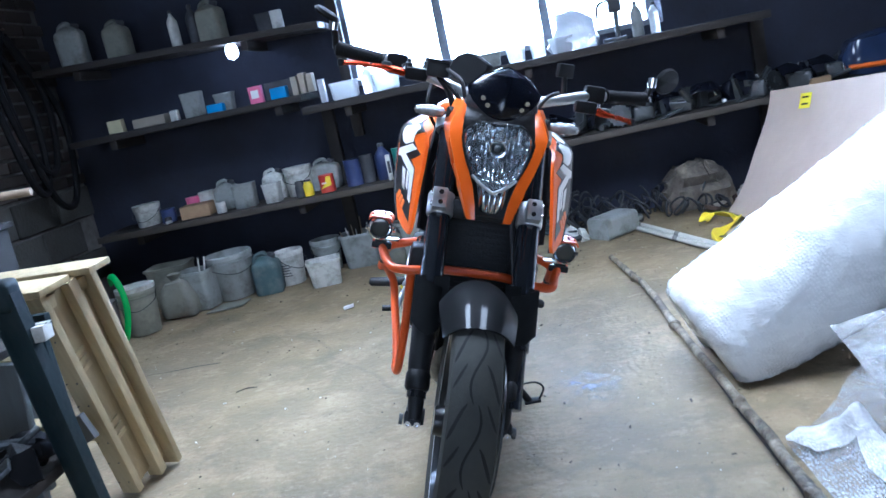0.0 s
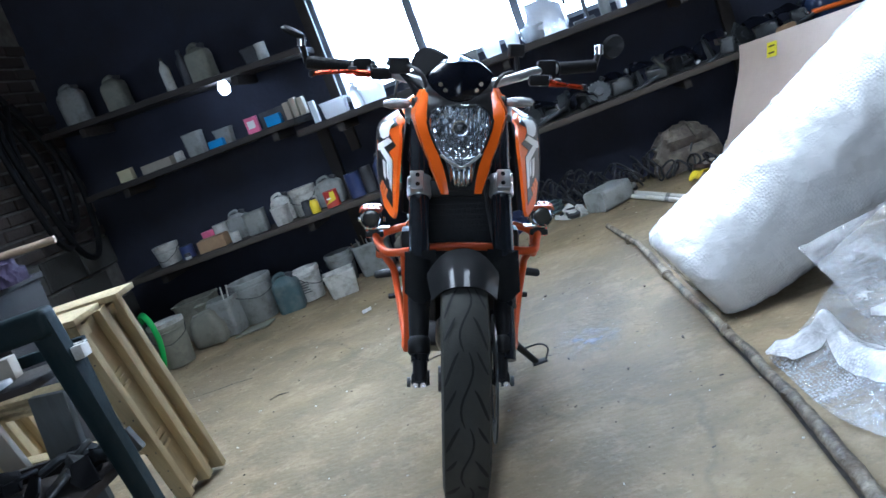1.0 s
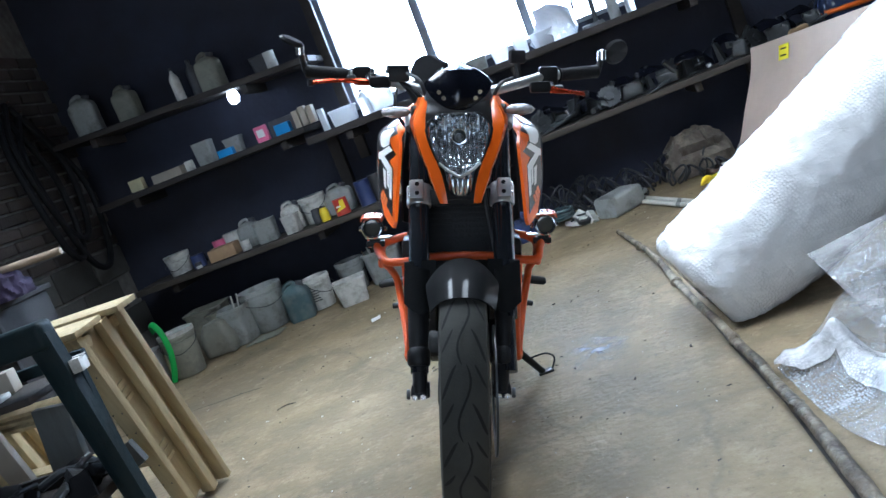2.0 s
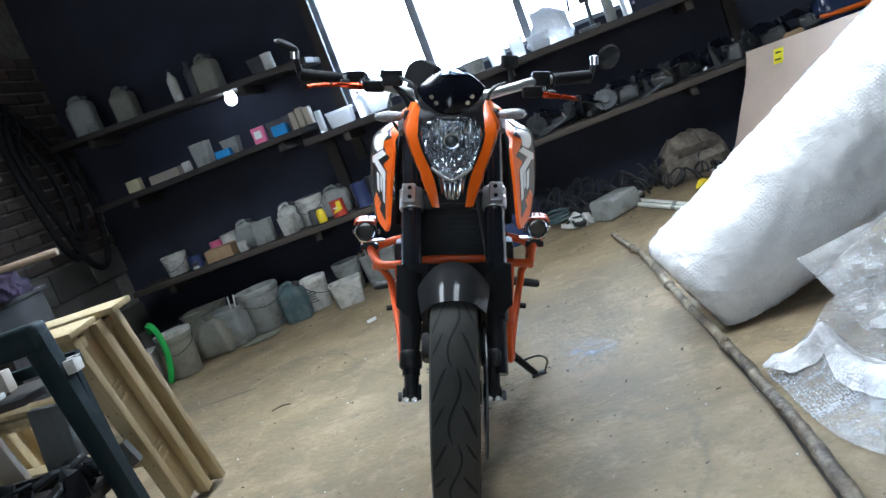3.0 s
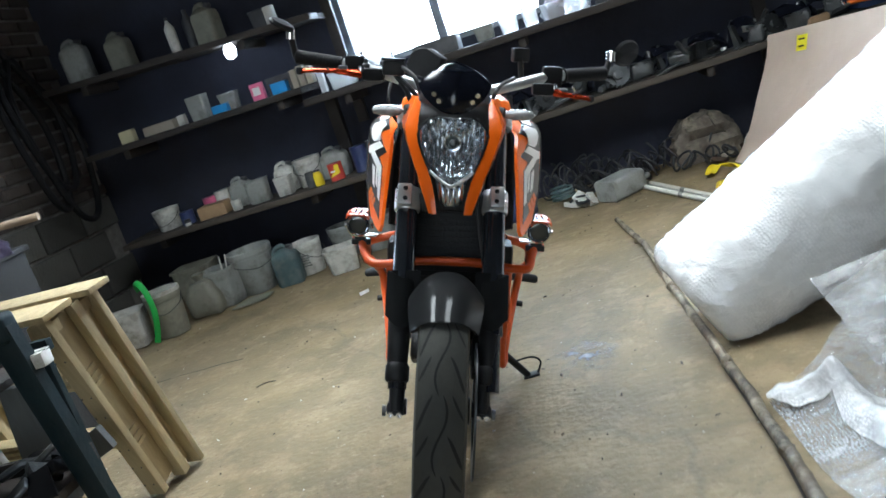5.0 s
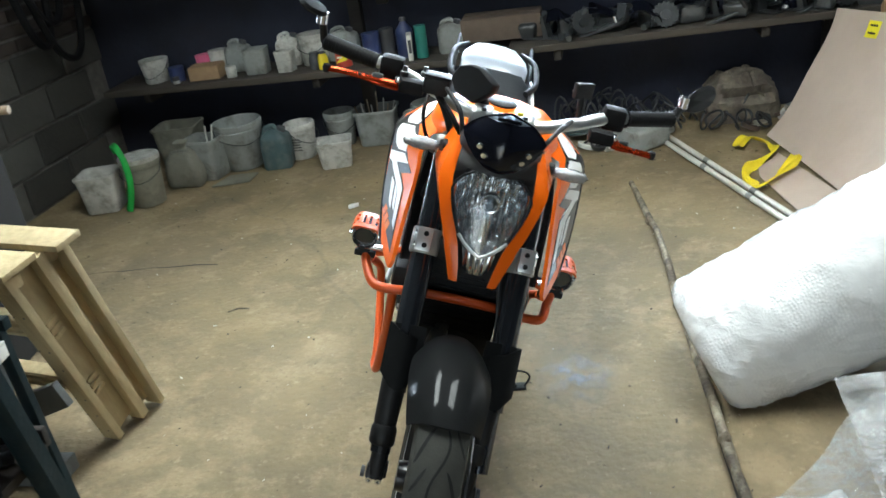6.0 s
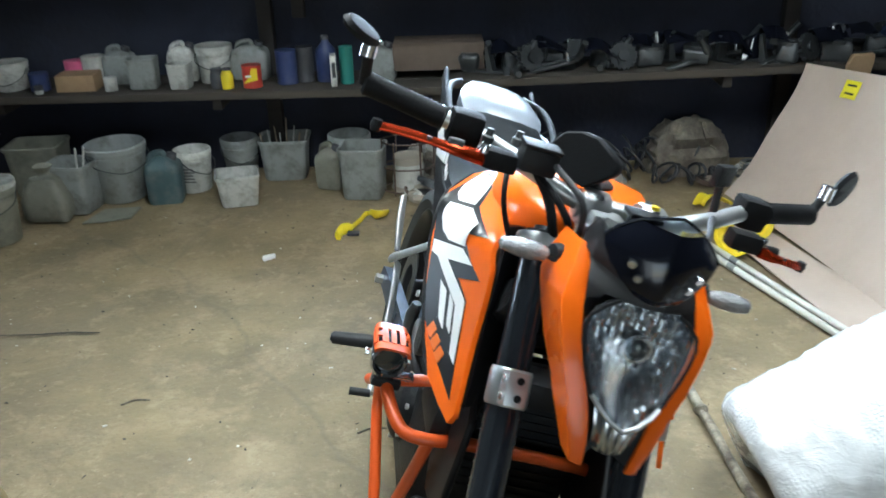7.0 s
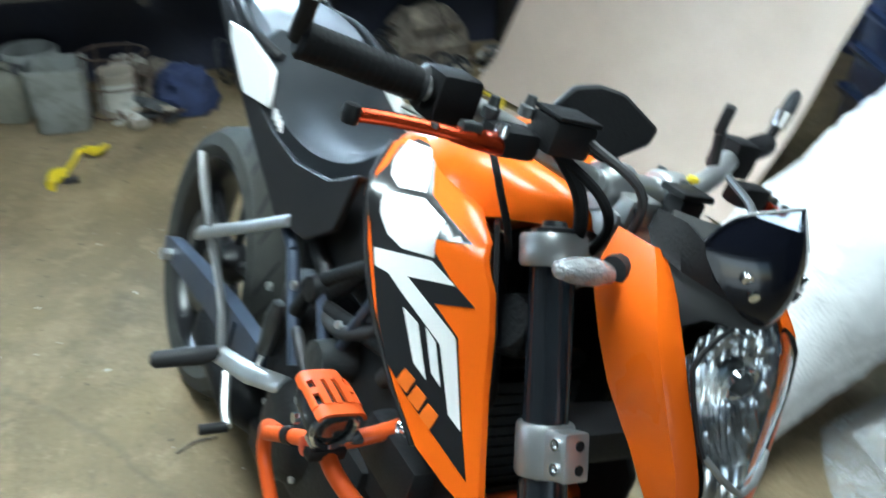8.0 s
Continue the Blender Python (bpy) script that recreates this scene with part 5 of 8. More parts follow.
# crash bars and auxiliary lamps
def crash_bar(s):
    out = 0.242 if s < 0 else 0.228
    near = out / 0.24
    c = part("crash_bar", tube(spline([(s * 0.232 * near, 0.292, 0.57), (s * 0.222 * near, 0.262, 0.548), (s * 0.2, 0.215, 0.53), (s * 0.165, 0.2, 0.53), (s * 0.12, 0.2, 0.535)], 6), 0.0112, 12), ORANGE_TUBE, bike, "orange tubular crash bar")
    part("crash_bar_rear", tube(spline([(s * 0.225 * near, 0.41, 0.49), (s * 0.21 * near, 0.465, 0.455), (s * 0.197, 0.495, 0.42), (s * 0.188, 0.49, 0.37), (s * 0.172, 0.43, 0.3), (s * 0.161, 0.372, 0.245), (s * 0.16, 0.35, 0.222), (s * 0.152, 0.315, 0.235), (s * 0.148, 0.27, 0.36), (s * 0.15, 0.21, 0.522)], 6), 0.0108, 12), ORANGE_TUBE, c)
    part("crash_bar_upper", tube(spline([(s * 0.232 * near, 0.425, 0.478), (s * 0.226 * near, 0.38, 0.51), (s * 0.216 * near, 0.31, 0.557), (s * 0.185, 0.293, 0.575), (s * 0.15, 0.291, 0.585), (s * 0.105, 0.3, 0.588)], 5), 0.0106, 12), ORANGE_TUBE, c)
    part("tube_collar", tube([(s * 0.227 * near, 0.385, 0.507), (s * 0.2255 * near, 0.372, 0.516)], 0.0125, 14), BLACK_PLASTIC, c)
    part("tube_bolt", lathe([(0, 0.01), (0.008, 0.009), (0.009, 0), (0.0125, -0.001), (0.0125, -0.005), (0, -0.005)], 10, Matrix.Translation((s * 0.135, 0.28, 0.592)) @ pose(0, 0, 0, 70)), CHROME, c)
    part("bar_cap", lathe([(0, 0.012), (0.012, 0.01), (0.014, 0), (0, 0)], 12, Matrix.Translation((s * 0.246 * near, 0.296, 0.566)) @ pose(0, 0, 0, 0, 90 * s)), AMBER, c)
    m = Matrix.Translation((s * out, 0.283, 0.612)) @ pose(0, 0, 0, 4) @ Matrix.Scale(0.86, 4)
    lamp = part("fog_lamp", lathe([(0, 0.07), (0.022, 0.07), (0.03, 0.05), (0.033, 0.02), (0.034, -0.012), (0.03, -0.018), (0.028, -0.008), (0, -0.006)], 28, m @ pose(0, 0, 0, -90)), BLACK_PLASTIC, bike, "auxiliary fog lamp with an orange finned shell")
    part("lens", lathe([(0, -0.004), (0.016, -0.007), (0.0285, -0.0035)], 28, m @ Matrix.Translation((0, -0.006, 0)) @ pose(0, 0, 0, -90)), LENS_DARK, lamp, "dark glass projector lens")
    part("lens_ring", lathe([(0.027, -0.003), (0.031, -0.007), (0.0355, -0.003), (0.035, 0.002), (0.029, 0.003)], 28, m @ Matrix.Translation((0, -0.014, 0)) @ pose(0, 0, 0, -90), close=True), CHROME, lamp)

    def hood(a, y, lift=0.0):
        """A point on the boxy hood over the lamp."""
        r = (0.037 + lift) * (1 - 0.12 * max(0.0, (y - 0.03) / 0.04)) / (abs(math.cos(a)) ** 5 + abs(math.sin(a)) ** 5) ** 0.2
        return m @ Vector((r * math.cos(a), y, r * math.sin(a)))

    def hood_piece(name, a0, a1, y0, y1, lift, label=""):
        part(name, loft([[hood(radians(a0 + (a1 - a0) * k / 12), y0 + (y1 - y0) * q / 3, lift) for q in range(4)] for k in range(13)], 0.004), ORANGE_TUBE, lamp, label)

    hood_piece("shell_brow", 34, 146, -0.026, -0.004, 0.0, "orange slotted lamp shell")
    hood_piece("shell_band", 28, 152, 0.044, 0.068, 0.0)
    for a in (41, 66, 90, 114, 139):
        hood_piece("shell_rib", a - 7, a + 7, -0.006, 0.048, 0.0012)
    for a in (54, 126):
        hood_piece("shell_bridge", a - 6, a + 6, 0.016, 0.028, 0.0006)
    part("bracket_plate", box(0.07, 0.02, 0.008, (s * (out - 0.015), 0.284, 0.584), 0.002), CHROME, lamp, "polished mounting plate")
    part("bracket_clamp", box(0.05, 0.03, 0.016, (s * (out - 0.008), 0.29, 0.566), 0.004), BLACK_PLASTIC, lamp)
    part("lamp_bracket", box(0.03, 0.03, 0.03, (s * 0.235 * near, 0.292, 0.576), 0.006), BLACK_PLASTIC, lamp)
    for side in (-1, 1):
        part("side_bolt", lathe([(0, 0.008), (0.008, 0.008), (0.008, 0), (0, 0)], 8, m @ Matrix.Translation((side * 0.036, 0.02, -0.01)) @ pose(0, 0, 0, 0, 90 * side)), CHROME, lamp)


both(crash_bar)
part("crash_bar_cross", tube(spline([(-0.125, 0.2, 0.535), (-0.06, 0.19, 0.545), (0.06, 0.19, 0.545), (0.125, 0.2, 0.535)], 5), 0.0112, 12), ORANGE_TUBE, bike, "orange cross tube of the crash bars")

# ---- shelves on the back wall ----
SHELF_Y0, SHELF_Y1 = 4.6, 4.995


def shelf(name, x0, x1, z, label, mat, thick=0.035, drop=0.0, y0=SHELF_Y0):
    m = Matrix.Translation(((x0 + x1) / 2, (y0 + SHELF_Y1) / 2, z - thick / 2)) @ pose(0, 0, 0, 0, drop, 0)
    s = thing(name, label, "shelf", m)
    n = 2
    w = (SHELF_Y1 - y0) / n
    for k in range(n):
        part("plank", wobble(box(x1 - x0, w - 0.006, thick, (0, -(SHELF_Y1 - y0) / 2 + w * (k + 0.5), 0), 0.004), 0.004, 2.0, k + z), mat, s)
    x = -(x1 - x0) / 2 + 0.25
    while x < (x1 - x0) / 2:
        part("bracket", box(0.04, SHELF_Y1 - y0 - 0.03, 0.05, (x, 0.01, -thick / 2 - 0.027), 0.004), SHELF_WOOD, s)
        x += 1.0
    return s


shelf("wall_shelf", -2.3, -0.02, 0.49, "long dark plank shelf crowded with dusty cans and tubs", SHELF_TAN)
shelf("wall_shelf", 0.0, 3.1, 0.545, "long dark plank shelf heaped with greasy scrap parts", SHELF_TAN, drop=-1.2)
shelf("wall_shelf", -2.3, -0.9, 1.058, "dark plank shelf with small boxes and tubs", SHELF_WOOD)
shelf("wall_shelf", -0.9, 1.6, 0.985, "dark plank shelf under the window sill with tubs and boxes", SHELF_WOOD, 0.04, y0=4.55)
shelf("wall_shelf", -2.4, -0.72, 1.455, "high dark plank shelf with jerrycans and bottles", SHELF_WOOD, drop=2.2)
for x in (-0.86, 1.62):
    tagged(part("shelf_post", box(0.07, 0.06, 0.97, (x, 4.96, 0.485), 0.006), SHELF_WOOD), "dark timber post under the shelves", "post", "posts under the shelves")
tagged(part("shelf_post", box(0.06, 0.05, 1.55, (-0.70, 4.965, 1.53), 0.006), SHELF_WOOD), "dark timber post beside the window", "post", "posts under the shelves")


# ---- containers ----
def bucket(x, y, r, h, mat, label, z=0.0, taper=0.82, lid=False, handle=True, turn=0.0, tilt=0.0, sticks=0, name="bucket", group=""):
    b = thing(name, label, "bucket", pose(x, y, z, tilt, 0, turn), group)
    r0 = r * taper
    body = lathe([(0, 0.004), (r0 * 0.95, 0.0), (r0, 0.006), (r * 0.98, h * 0.86), (r * 1.0, h - 0.004), (r * 0.975, h), (r * 0.955, h - 0.01), (r0 * 0.95, 0.012), (0, 0.012)], 32)
    part("body", wobble(body, 0.004, 7, x + y), mat, b)
    part("rim", lathe([(r * 0.985, h - 0.028), (r * 1.035, h - 0.026), (r * 1.04, h - 0.006), (r * 1.0, h), (r * 0.97, h - 0.003)], 32, close=True), mat, b)
    part("rim_rib", lathe([(r * 0.97, h - 0.05), (r * 1.01, h - 0.048), (r * 1.01, h - 0.042), (r * 0.975, h - 0.04)], 32, close=True), mat, b)
    if lid:
        part("lid", lathe([(0, h + 0.008), (r * 0.9, h + 0.008), (r * 0.96, h + 0.012), (r * 1.05, h + 0.01), (r * 1.05, h - 0.012), (r * 1.042, h - 0.012)], 32), WHITE_PLASTIC, b, "pale plastic lid")
    else:
        part("contents", lathe([(0, h * 0.72), (r * 0.93, h * 0.7)], 24), DARK_PLASTIC, b)
    if handle:
        part("handle", tube(spline([(r * 1.03, 0, h - 0.03), (r * 0.9, -r * 0.75, h - 0.075), (0, -r * 1.12, h - 0.11), (-r * 0.9, -r * 0.75, h - 0.075), (-r * 1.03, 0, h - 0.03)], 6), 0.0025, 6), GREASY, b, "thin wire handle")
    for k in range(sticks):
        a = 2.1 * k + x
        part("stick", rod((r * 0.4 * math.cos(a), r * 0.4 * math.sin(a), h * 0.5), (r * 0.8 * math.cos(a), r * 0.8 * math.sin(a), h + 0.05 + 0.02 * (k % 3)), 0.004, 6), WOOD_STICK, b)
    return b


def square_tub(x, y, sx, sy, h, mat, label, z=0.0, turn=0.0, tilt=0.0, name="tub", taper=0.86, roll=0.0, group=""):
    b = thing(name, label, "tub", pose(x, y, z, tilt, roll, turn), group)
    rows = []
    for k, hh in ((taper * 0.94, 0.0), (taper, 0.008), (0.5 + taper / 2, h * 0.5), (1.0, h - 0.008), (1.02, h), (0.97, h), (taper * 0.96, 0.015)):
        rows.append(rounded_ring(sx / 2 * k, sy / 2 * k, min(sx, sy) * 0.16 * k, hh))
    bm = loft(rows, closed=True)
    bm.faces.new([v for v in bm.verts][:len(rows[0])][::-1])
    bm.faces.new([v for v in bm.verts][-len(rows[0]):])
    part("body", wobble(bm, 0.006, 6, x * 3 + y), mat, b)
    part("rim", loft([rounded_ring(sx / 2 * k, sy / 2 * k, min(sx, sy) * 0.16, hh) for k, hh in ((1.0, h - 0.012), (1.05, h - 0.01), (1.05, h + 0.002), (1.0, h + 0.003))], closed=True), mat, b)
    return b


def jerrycan(x, y, sx, sy, h, mat, label, z=0.0, turn=0.0, lie=False, name="jerrycan", group=""):
    m = pose(x, y, z + (sy / 2 if lie else 0), 90 if lie else 0, 0, turn)
    j = thing(name, label, "jerrycan", m, group)
    rows = []
    for k, hh in ((0.9, 0.0), (1.0, 0.015), (1.0, h * 0.3), (0.985, h * 0.34), (1.0, h * 0.38), (1.0, h * 0.7), (0.9, h * 0.82), (0.55, h * 0.92), (0.3, h * 0.97)):
        ring = rounded_ring(sx / 2 * k, sy / 2 * min(1.0, k + 0.05), min(sx, sy) * 0.22 * k, hh)
        rows.append(ring)
    body = loft(rows, closed=True, caps=True)
    part("body", wobble(body, 0.006, 5, x + 2 * y), mat, j)
    part("handle", tube(spline([(-sx * 0.36, 0, h * 0.72), (-sx * 0.3, 0, h * 0.98), (0, 0, h * 1.06), (sx * 0.1, 0, h * 0.93)], 5), sy * 0.11, 10), mat, j)
    part("cap", lathe([(0, 0.03), (0.02, 0.03), (0.023, 0.026), (0.023, 0), (0, 0)], 18, Matrix.Translation((sx * 0.24, 0, h * 0.9)) @ pose(0, 0, 0, 0, 18)), DARK_PLASTIC, j, "dark screw cap")
    return j


def bottle(x, y, r, h, mat, label, z=0.0, cap=None, name="bottle", neck=0.35, group=""):
    b = thing(name, label, "bottle", pose(x, y, z, 0, 0, 40 * x), group)
    part("body", lathe([(0, 0.0), (r * 0.92, 0), (r, 0.008), (r, h * 0.62), (r * 0.93, h * 0.7), (r * neck, h * 0.86), (r * neck, h * 0.93), (0, h * 0.93)], 24), mat, b)
    part("cap", lathe([(0, h), (r * neck * 0.9, h), (r * neck * 1.12, h - 0.006), (r * neck * 1.15, h * 0.91), (0, h * 0.91)], 18), cap or DARK_PLASTIC, b)
    return b


def can(x, y, r, h, mat, label, z=0.0, band=None, lid=None, name="can", turn=0.0, group=""):
    c = thing(name, label, "can", pose(x, y, z, 0, 0, turn), group)
    part("body", lathe([(0, 0.0), (r, 0), (r * 1.02, 0.004), (r, 0.009), (r, h - 0.009), (r * 1.02, h - 0.004), (r, h), (0, h - 0.003)], 28), mat, c)
    if band:
        part("label_band", lathe([(r * 1.008, h * 0.18), (r * 1.008, h * 0.8)], 28), band, c)
    if lid:
        part("lid", lathe([(0, h + 0.012), (r * 0.98, h + 0.012), (r * 1.04, h + 0.008), (r * 1.04, h - 0.014)], 28), lid, c)
    return c


def carton(x, y, sx, sy, h, mat, label, z=0.0, turn=0.0, name="carton", print_mat=None, group=""):
    c = thing(name, label, "box", pose(x, y, z, 0, 0, turn), group)
    part("body", wobble(box(sx, sy, h, (0, 0, h / 2), 0.003), 0.003, 9, x), mat, c)
    for s in (-1, 1):
        part("flap", box(sx * 0.98, sy * 0.48, 0.003, (0, s * sy * 0.245, h + 0.002 + 0.002 * (s > 0)), 0, None), mat, c)
    if print_mat:
        part("print", box(sx * 0.6, 0.0015, h * 0.5, (0, -sy / 2 - 0.002, h * 0.55)), print_mat, c)
    return c


# floor row under the left shelf
ROW = "buckets and tubs along the wall"
square_tub(-2.11, 4.06, 0.2, 0.2, 0.2, WHITE_PLASTIC, "dirty pale plastic tub on the floor by the wall", turn=12, group=ROW)
bucket(-1.89, 4.11, 0.1, 0.25, OLIVE_PLASTIC, "olive-grey lidded pail with a torn lid on the floor", lid=True, turn=20, group=ROW)
strap = thing("strap", "bright green strap hanging over the pail", "strap")
part("band", tube(spline([(-2.0, 4.1, 0.29), (-1.97, 4.04, 0.345), (-1.925, 4.0, 0.34), (-1.895, 3.985, 0.28), (-1.885, 3.975, 0.18), (-1.905, 3.97, 0.08), (-1.93, 3.965, 0.012)], 6), 0.016, 8, flat=0.35), GREEN_CLOTH, strap)
sackb = thing("sack", "slumped grey-brown paper sack between the pails", "sack", pose(-1.78, 4.36, 0))
part("body", wobble(loft([rounded_ring(0.1 * k, 0.08 * k, 0.05 * k, z) for k, z in ((0.9, 0), (1.05, 0.03), (1.0, 0.1), (0.8, 0.15), (0.65, 0.19), (0.3, 0.2))], closed=True, caps=True), 0.03, 9, 4), OLIVE_PLASTIC, sackb)
part("tied_neck", wobble(loft([rounded_ring(0.03 * k, 0.03 * k, 0.02 * k, z) for k, z in ((1.0, 0.19), (0.7, 0.21), (1.3, 0.24))], closed=True, caps=True), 0.012, 20, 1), OLIVE_PLASTIC, sackb)
square_tub(-1.97, 4.72, 0.25, 0.22, 0.24, OLIVE_PLASTIC, "dusty olive tub behind the pails", turn=5, group=ROW)
square_tub(-1.70, 4.46, 0.2, 0.18, 0.225, GREY_PLASTIC, "grey canister with cut top holding brushes", turn=-8, taper=0.92, group=ROW)
part_holder = thing("brush", "old paint brushes with pale handles leaning out of a tub", "brush")
for k, (dx, dy) in enumerate(((0.0, 0.0), (0.03, 0.02), (-0.14, -0.08))):
    part("handle", rod((-1.69 + dx * 0.4, 4.47 + dy * 0.4, 0.08), (-1.66 + dx, 4.45 + dy, 0.29 - 0.05 * (k == 2)), 0.005, 8), WHITE_PLASTIC, part_holder)
bucket(-1.55, 4.61, 0.135, 0.265, GREY_PLASTIC, "large dusty grey bucket with a ribbed rim", turn=35, group=ROW)
sheet = thing("slate", "loose dark flat offcut lying in front of the bucket", "offcut", pose(-1.5, 4.34, 0.004, 0, 0, 12))
part("body", prism([(-0.12, -0.06), (0.08, -0.05), (0.11, 0.08), (-0.05, 0.09)], 0.008, None, 0.001), OLIVE_PLASTIC, sheet)
jerrycan(-1.318, 4.55, 0.165, 0.13, 0.22, TEAL_PLASTIC, "dark teal plastic canister with pale scuffs", turn=10, group=ROW)
bucket(-1.225, 4.70, 0.087, 0.2, WHITE_PLASTIC, "white plastic pail with printed panel", turn=60, taper=0.86, group=ROW)
pr = thing("pail_print", "faded grey print on the white pail", "label")
for k in range(5):
    part("bar", box(0.06 - 0.008 * (k % 3), 0.002, 0.006, (-1.228, 4.6185 - 0.0012 * k, 0.06 + 0.016 * k)), LETTER_GREY, pr)
square_tub(-0.968, 4.5, 0.19, 0.16, 0.145, WHITE_PLASTIC, "small cracked white square tub standing askew", turn=14, taper=0.82, group=ROW)
bucket(-1.04, 4.88, 0.09, 0.2, GREY_PLASTIC, "grey bucket behind the white tub", turn=15, group=ROW)
square_tub(-0.812, 4.87, 0.235, 0.2, 0.2, GREY_PLASTIC, "grey square tub full of sticks and rods", turn=3, group=ROW)
rods = thing("rod_bundle", "thin rods and sticks standing in the grey tub", "rods")
for k in range(8):
    part("rod", rod((-0.885 + 0.02 * k, 4.85 + 0.01 * (k % 3), 0.06), (-0.925 + 0.033 * k, 4.84 + 0.02 * (k % 3), 0.225 + (0.07 if k == 4 else 0.012 * (k % 3))), 0.004, 6), WHITE_PLASTIC if k % 2 else WOOD_STICK, rods)
bucket(-0.48, 4.78, 0.1, 0.235, GREY_PLASTIC, "grey bucket against the wall", turn=0, group=ROW)
jerrycan(-0.565, 4.69, 0.125, 0.12, 0.2, OLIVE_PLASTIC, "cut-open olive canister with ragged top", turn=-15, group=ROW)
square_tub(-0.395, 4.565, 0.2, 0.18, 0.24, GREY_PLASTIC, "tall pale grey canister with worn sides", turn=-6, taper=0.9, group=ROW)


def scrap_heap(x, y, n, spread, hgt, mats, label, name="scrap_heap", seed=1):
    rnd = random.Random(seed)
    h = thing(name, label, "scrap", pose(x, y, 0))
    for k in range(n):
        a, d = rnd.uniform(0, 6.28), spread * rnd.random() ** 0.6
        z = 0.02 + hgt * (1 - d / spread) * rnd.random()
        m = Matrix.Translation((d * math.cos(a), d * math.sin(a) * 0.6, z)) @ pose(0, 0, 0, rnd.uniform(-40, 40), rnd.uniform(-40, 40), rnd.uniform(0, 360))
        kind = k % 4
        if kind == 0:
            bm = box(rnd.uniform(0.04, 0.1), rnd.uniform(0.03, 0.07), rnd.uniform(0.01, 0.04), (0, 0, 0), 0.005, m)
        elif kind == 1:
            bm = tube([m @ Vector(p) for p in ((-0.06, 0, 0), (0, 0.02, 0.01), (0.06, 0, 0))], rnd.uniform(0.006, 0.014), 8)
        elif kind == 2:
            bm = lathe([(0.02, -0.01), (0.045, -0.01), (0.045, 0.01), (0.02, 0.01)], 16, m, close=True)
        else:
            bm = prism([(-0.06, -0.02), (0.03, -0.04), (0.06, 0.0), (0.02, 0.03), (-0.03, 0.02)], 0.006, m)
        part("piece", bm, mats[rnd.randrange(len(mats))], h)
    return h


def crumple(bm, amount, scale, seed=0.0):
    """Sharp cloth folds: ridged noise along the normals, at two sizes."""
    bm.normal_update()
    move = []
    for v in bm.verts:
        q = v.co * scale + Vector((seed, -seed, 2 * seed))
        f = (1 - abs(noise.noise(q)) * 2) + 0.45 * (1 - abs(noise.noise(q * 2.6)) * 2)
        move.append(v.normal * amount * (f - 0.7))
    for v, d in zip(bm.verts, move):
        v.co += d
        v.co.z = max(0.0, v.co.z)
    return bm


def lump(rx, ry, h, seed):
    """A rounded heap with a flat foot, fine enough to fold."""
    rows = [rounded_ring(rx * math.cos(a) ** 0.7, ry * math.cos(a) ** 0.7, min(rx, ry) * 0.8 * math.cos(a) ** 0.7, h * math.sin(a), 12) for a in (radians(86) * k / 13 for k in range(14))]
    return crumple(loft(rows, closed=True, caps=True), 0.24 * min(rx, ry, h), 1.5 / min(rx, ry), seed)


# wire stand and cloth bundle by the rear wheel
stand = thing("wire_rack", "rusty wire rack with a pale tin inside, against the wall", "rack", pose(-0.19, 4.6, 0))
for z in (0.02, 0.13, 0.25):
    part("hoop", tube([(0.12 * math.cos(a), 0.09 * math.sin(a), z) for a in (2 * math.pi * k / 20 for k in range(21))], 0.004, 6), RUST, stand)
for k in range(6):
    a = 2 * math.pi * k / 6
    part("upright", rod((0.12 * math.cos(a), 0.09 * math.sin(a), 0.006), (0.12 * math.cos(a), 0.09 * math.sin(a), 0.26), 0.004, 6), RUST, stand)
can(-0.19, 4.6, 0.07, 0.17, BEIGE_BOX, "pale rusty tin standing in the wire rack", z=0.008, band=WHITE_PLASTIC)
rag = thing("rag_bundle", "crumpled white and grey rags on the floor", "rags", pose(-0.1, 4.72, 0))
for dx, dy, rx, ry, h, mat in ((-0.07, -0.04, 0.1, 0.08, 0.1, PALE_RAG), (0.05, 0.02, 0.11, 0.09, 0.15, SACK), (-0.04, 0.06, 0.09, 0.07, 0.17, PALE_RAG), (0.0, -0.12, 0.08, 0.05, 0.06, SACK)):
    bm = lump(rx, ry, h, dx * 31 + dy * 17)
    bmesh.ops.translate(bm, vec=(dx, dy, 0), verts=bm.verts)
    part("rag", bm, mat, rag)
bag = thing("bag", "crumpled dark blue cloth bag on the floor", "bag", pose(0.05, 4.6, 0))
part("body", lump(0.12, 0.1, 0.17, 4.0), NAVY_CLOTH, bag)

scrap_heap(-0.1, 4.5, 22, 0.1, 0.07, [WHITE_PLASTIC, BEIGE_BOX, RUST, GREASY], "small heap of pale offcuts and rags on the floor", seed=13)

# yellow strap on the floor
ys = thing("yellow_strap", "crumpled yellow plastic strap with a dark buckle on the floor", "strap")
part("band", tube(spline([(-0.28, 4.28, 0.02), (-0.31, 4.24, 0.03), (-0.36, 4.28, 0.02), (-0.385, 4.22, 0.012), (-0.42, 4.14, 0.01), (-0.45, 4.1, 0.02), (-0.46, 4.05, 0.012)], 5), [0.026] * 8 + [0.012] * 12 + [0.026] * 11, 8, flat=0.45), YELLOW, ys)
part("buckle", box(0.05, 0.035, 0.012, (-0.4, 4.09, 0.008), 0.003), DARK_PLASTIC, ys)

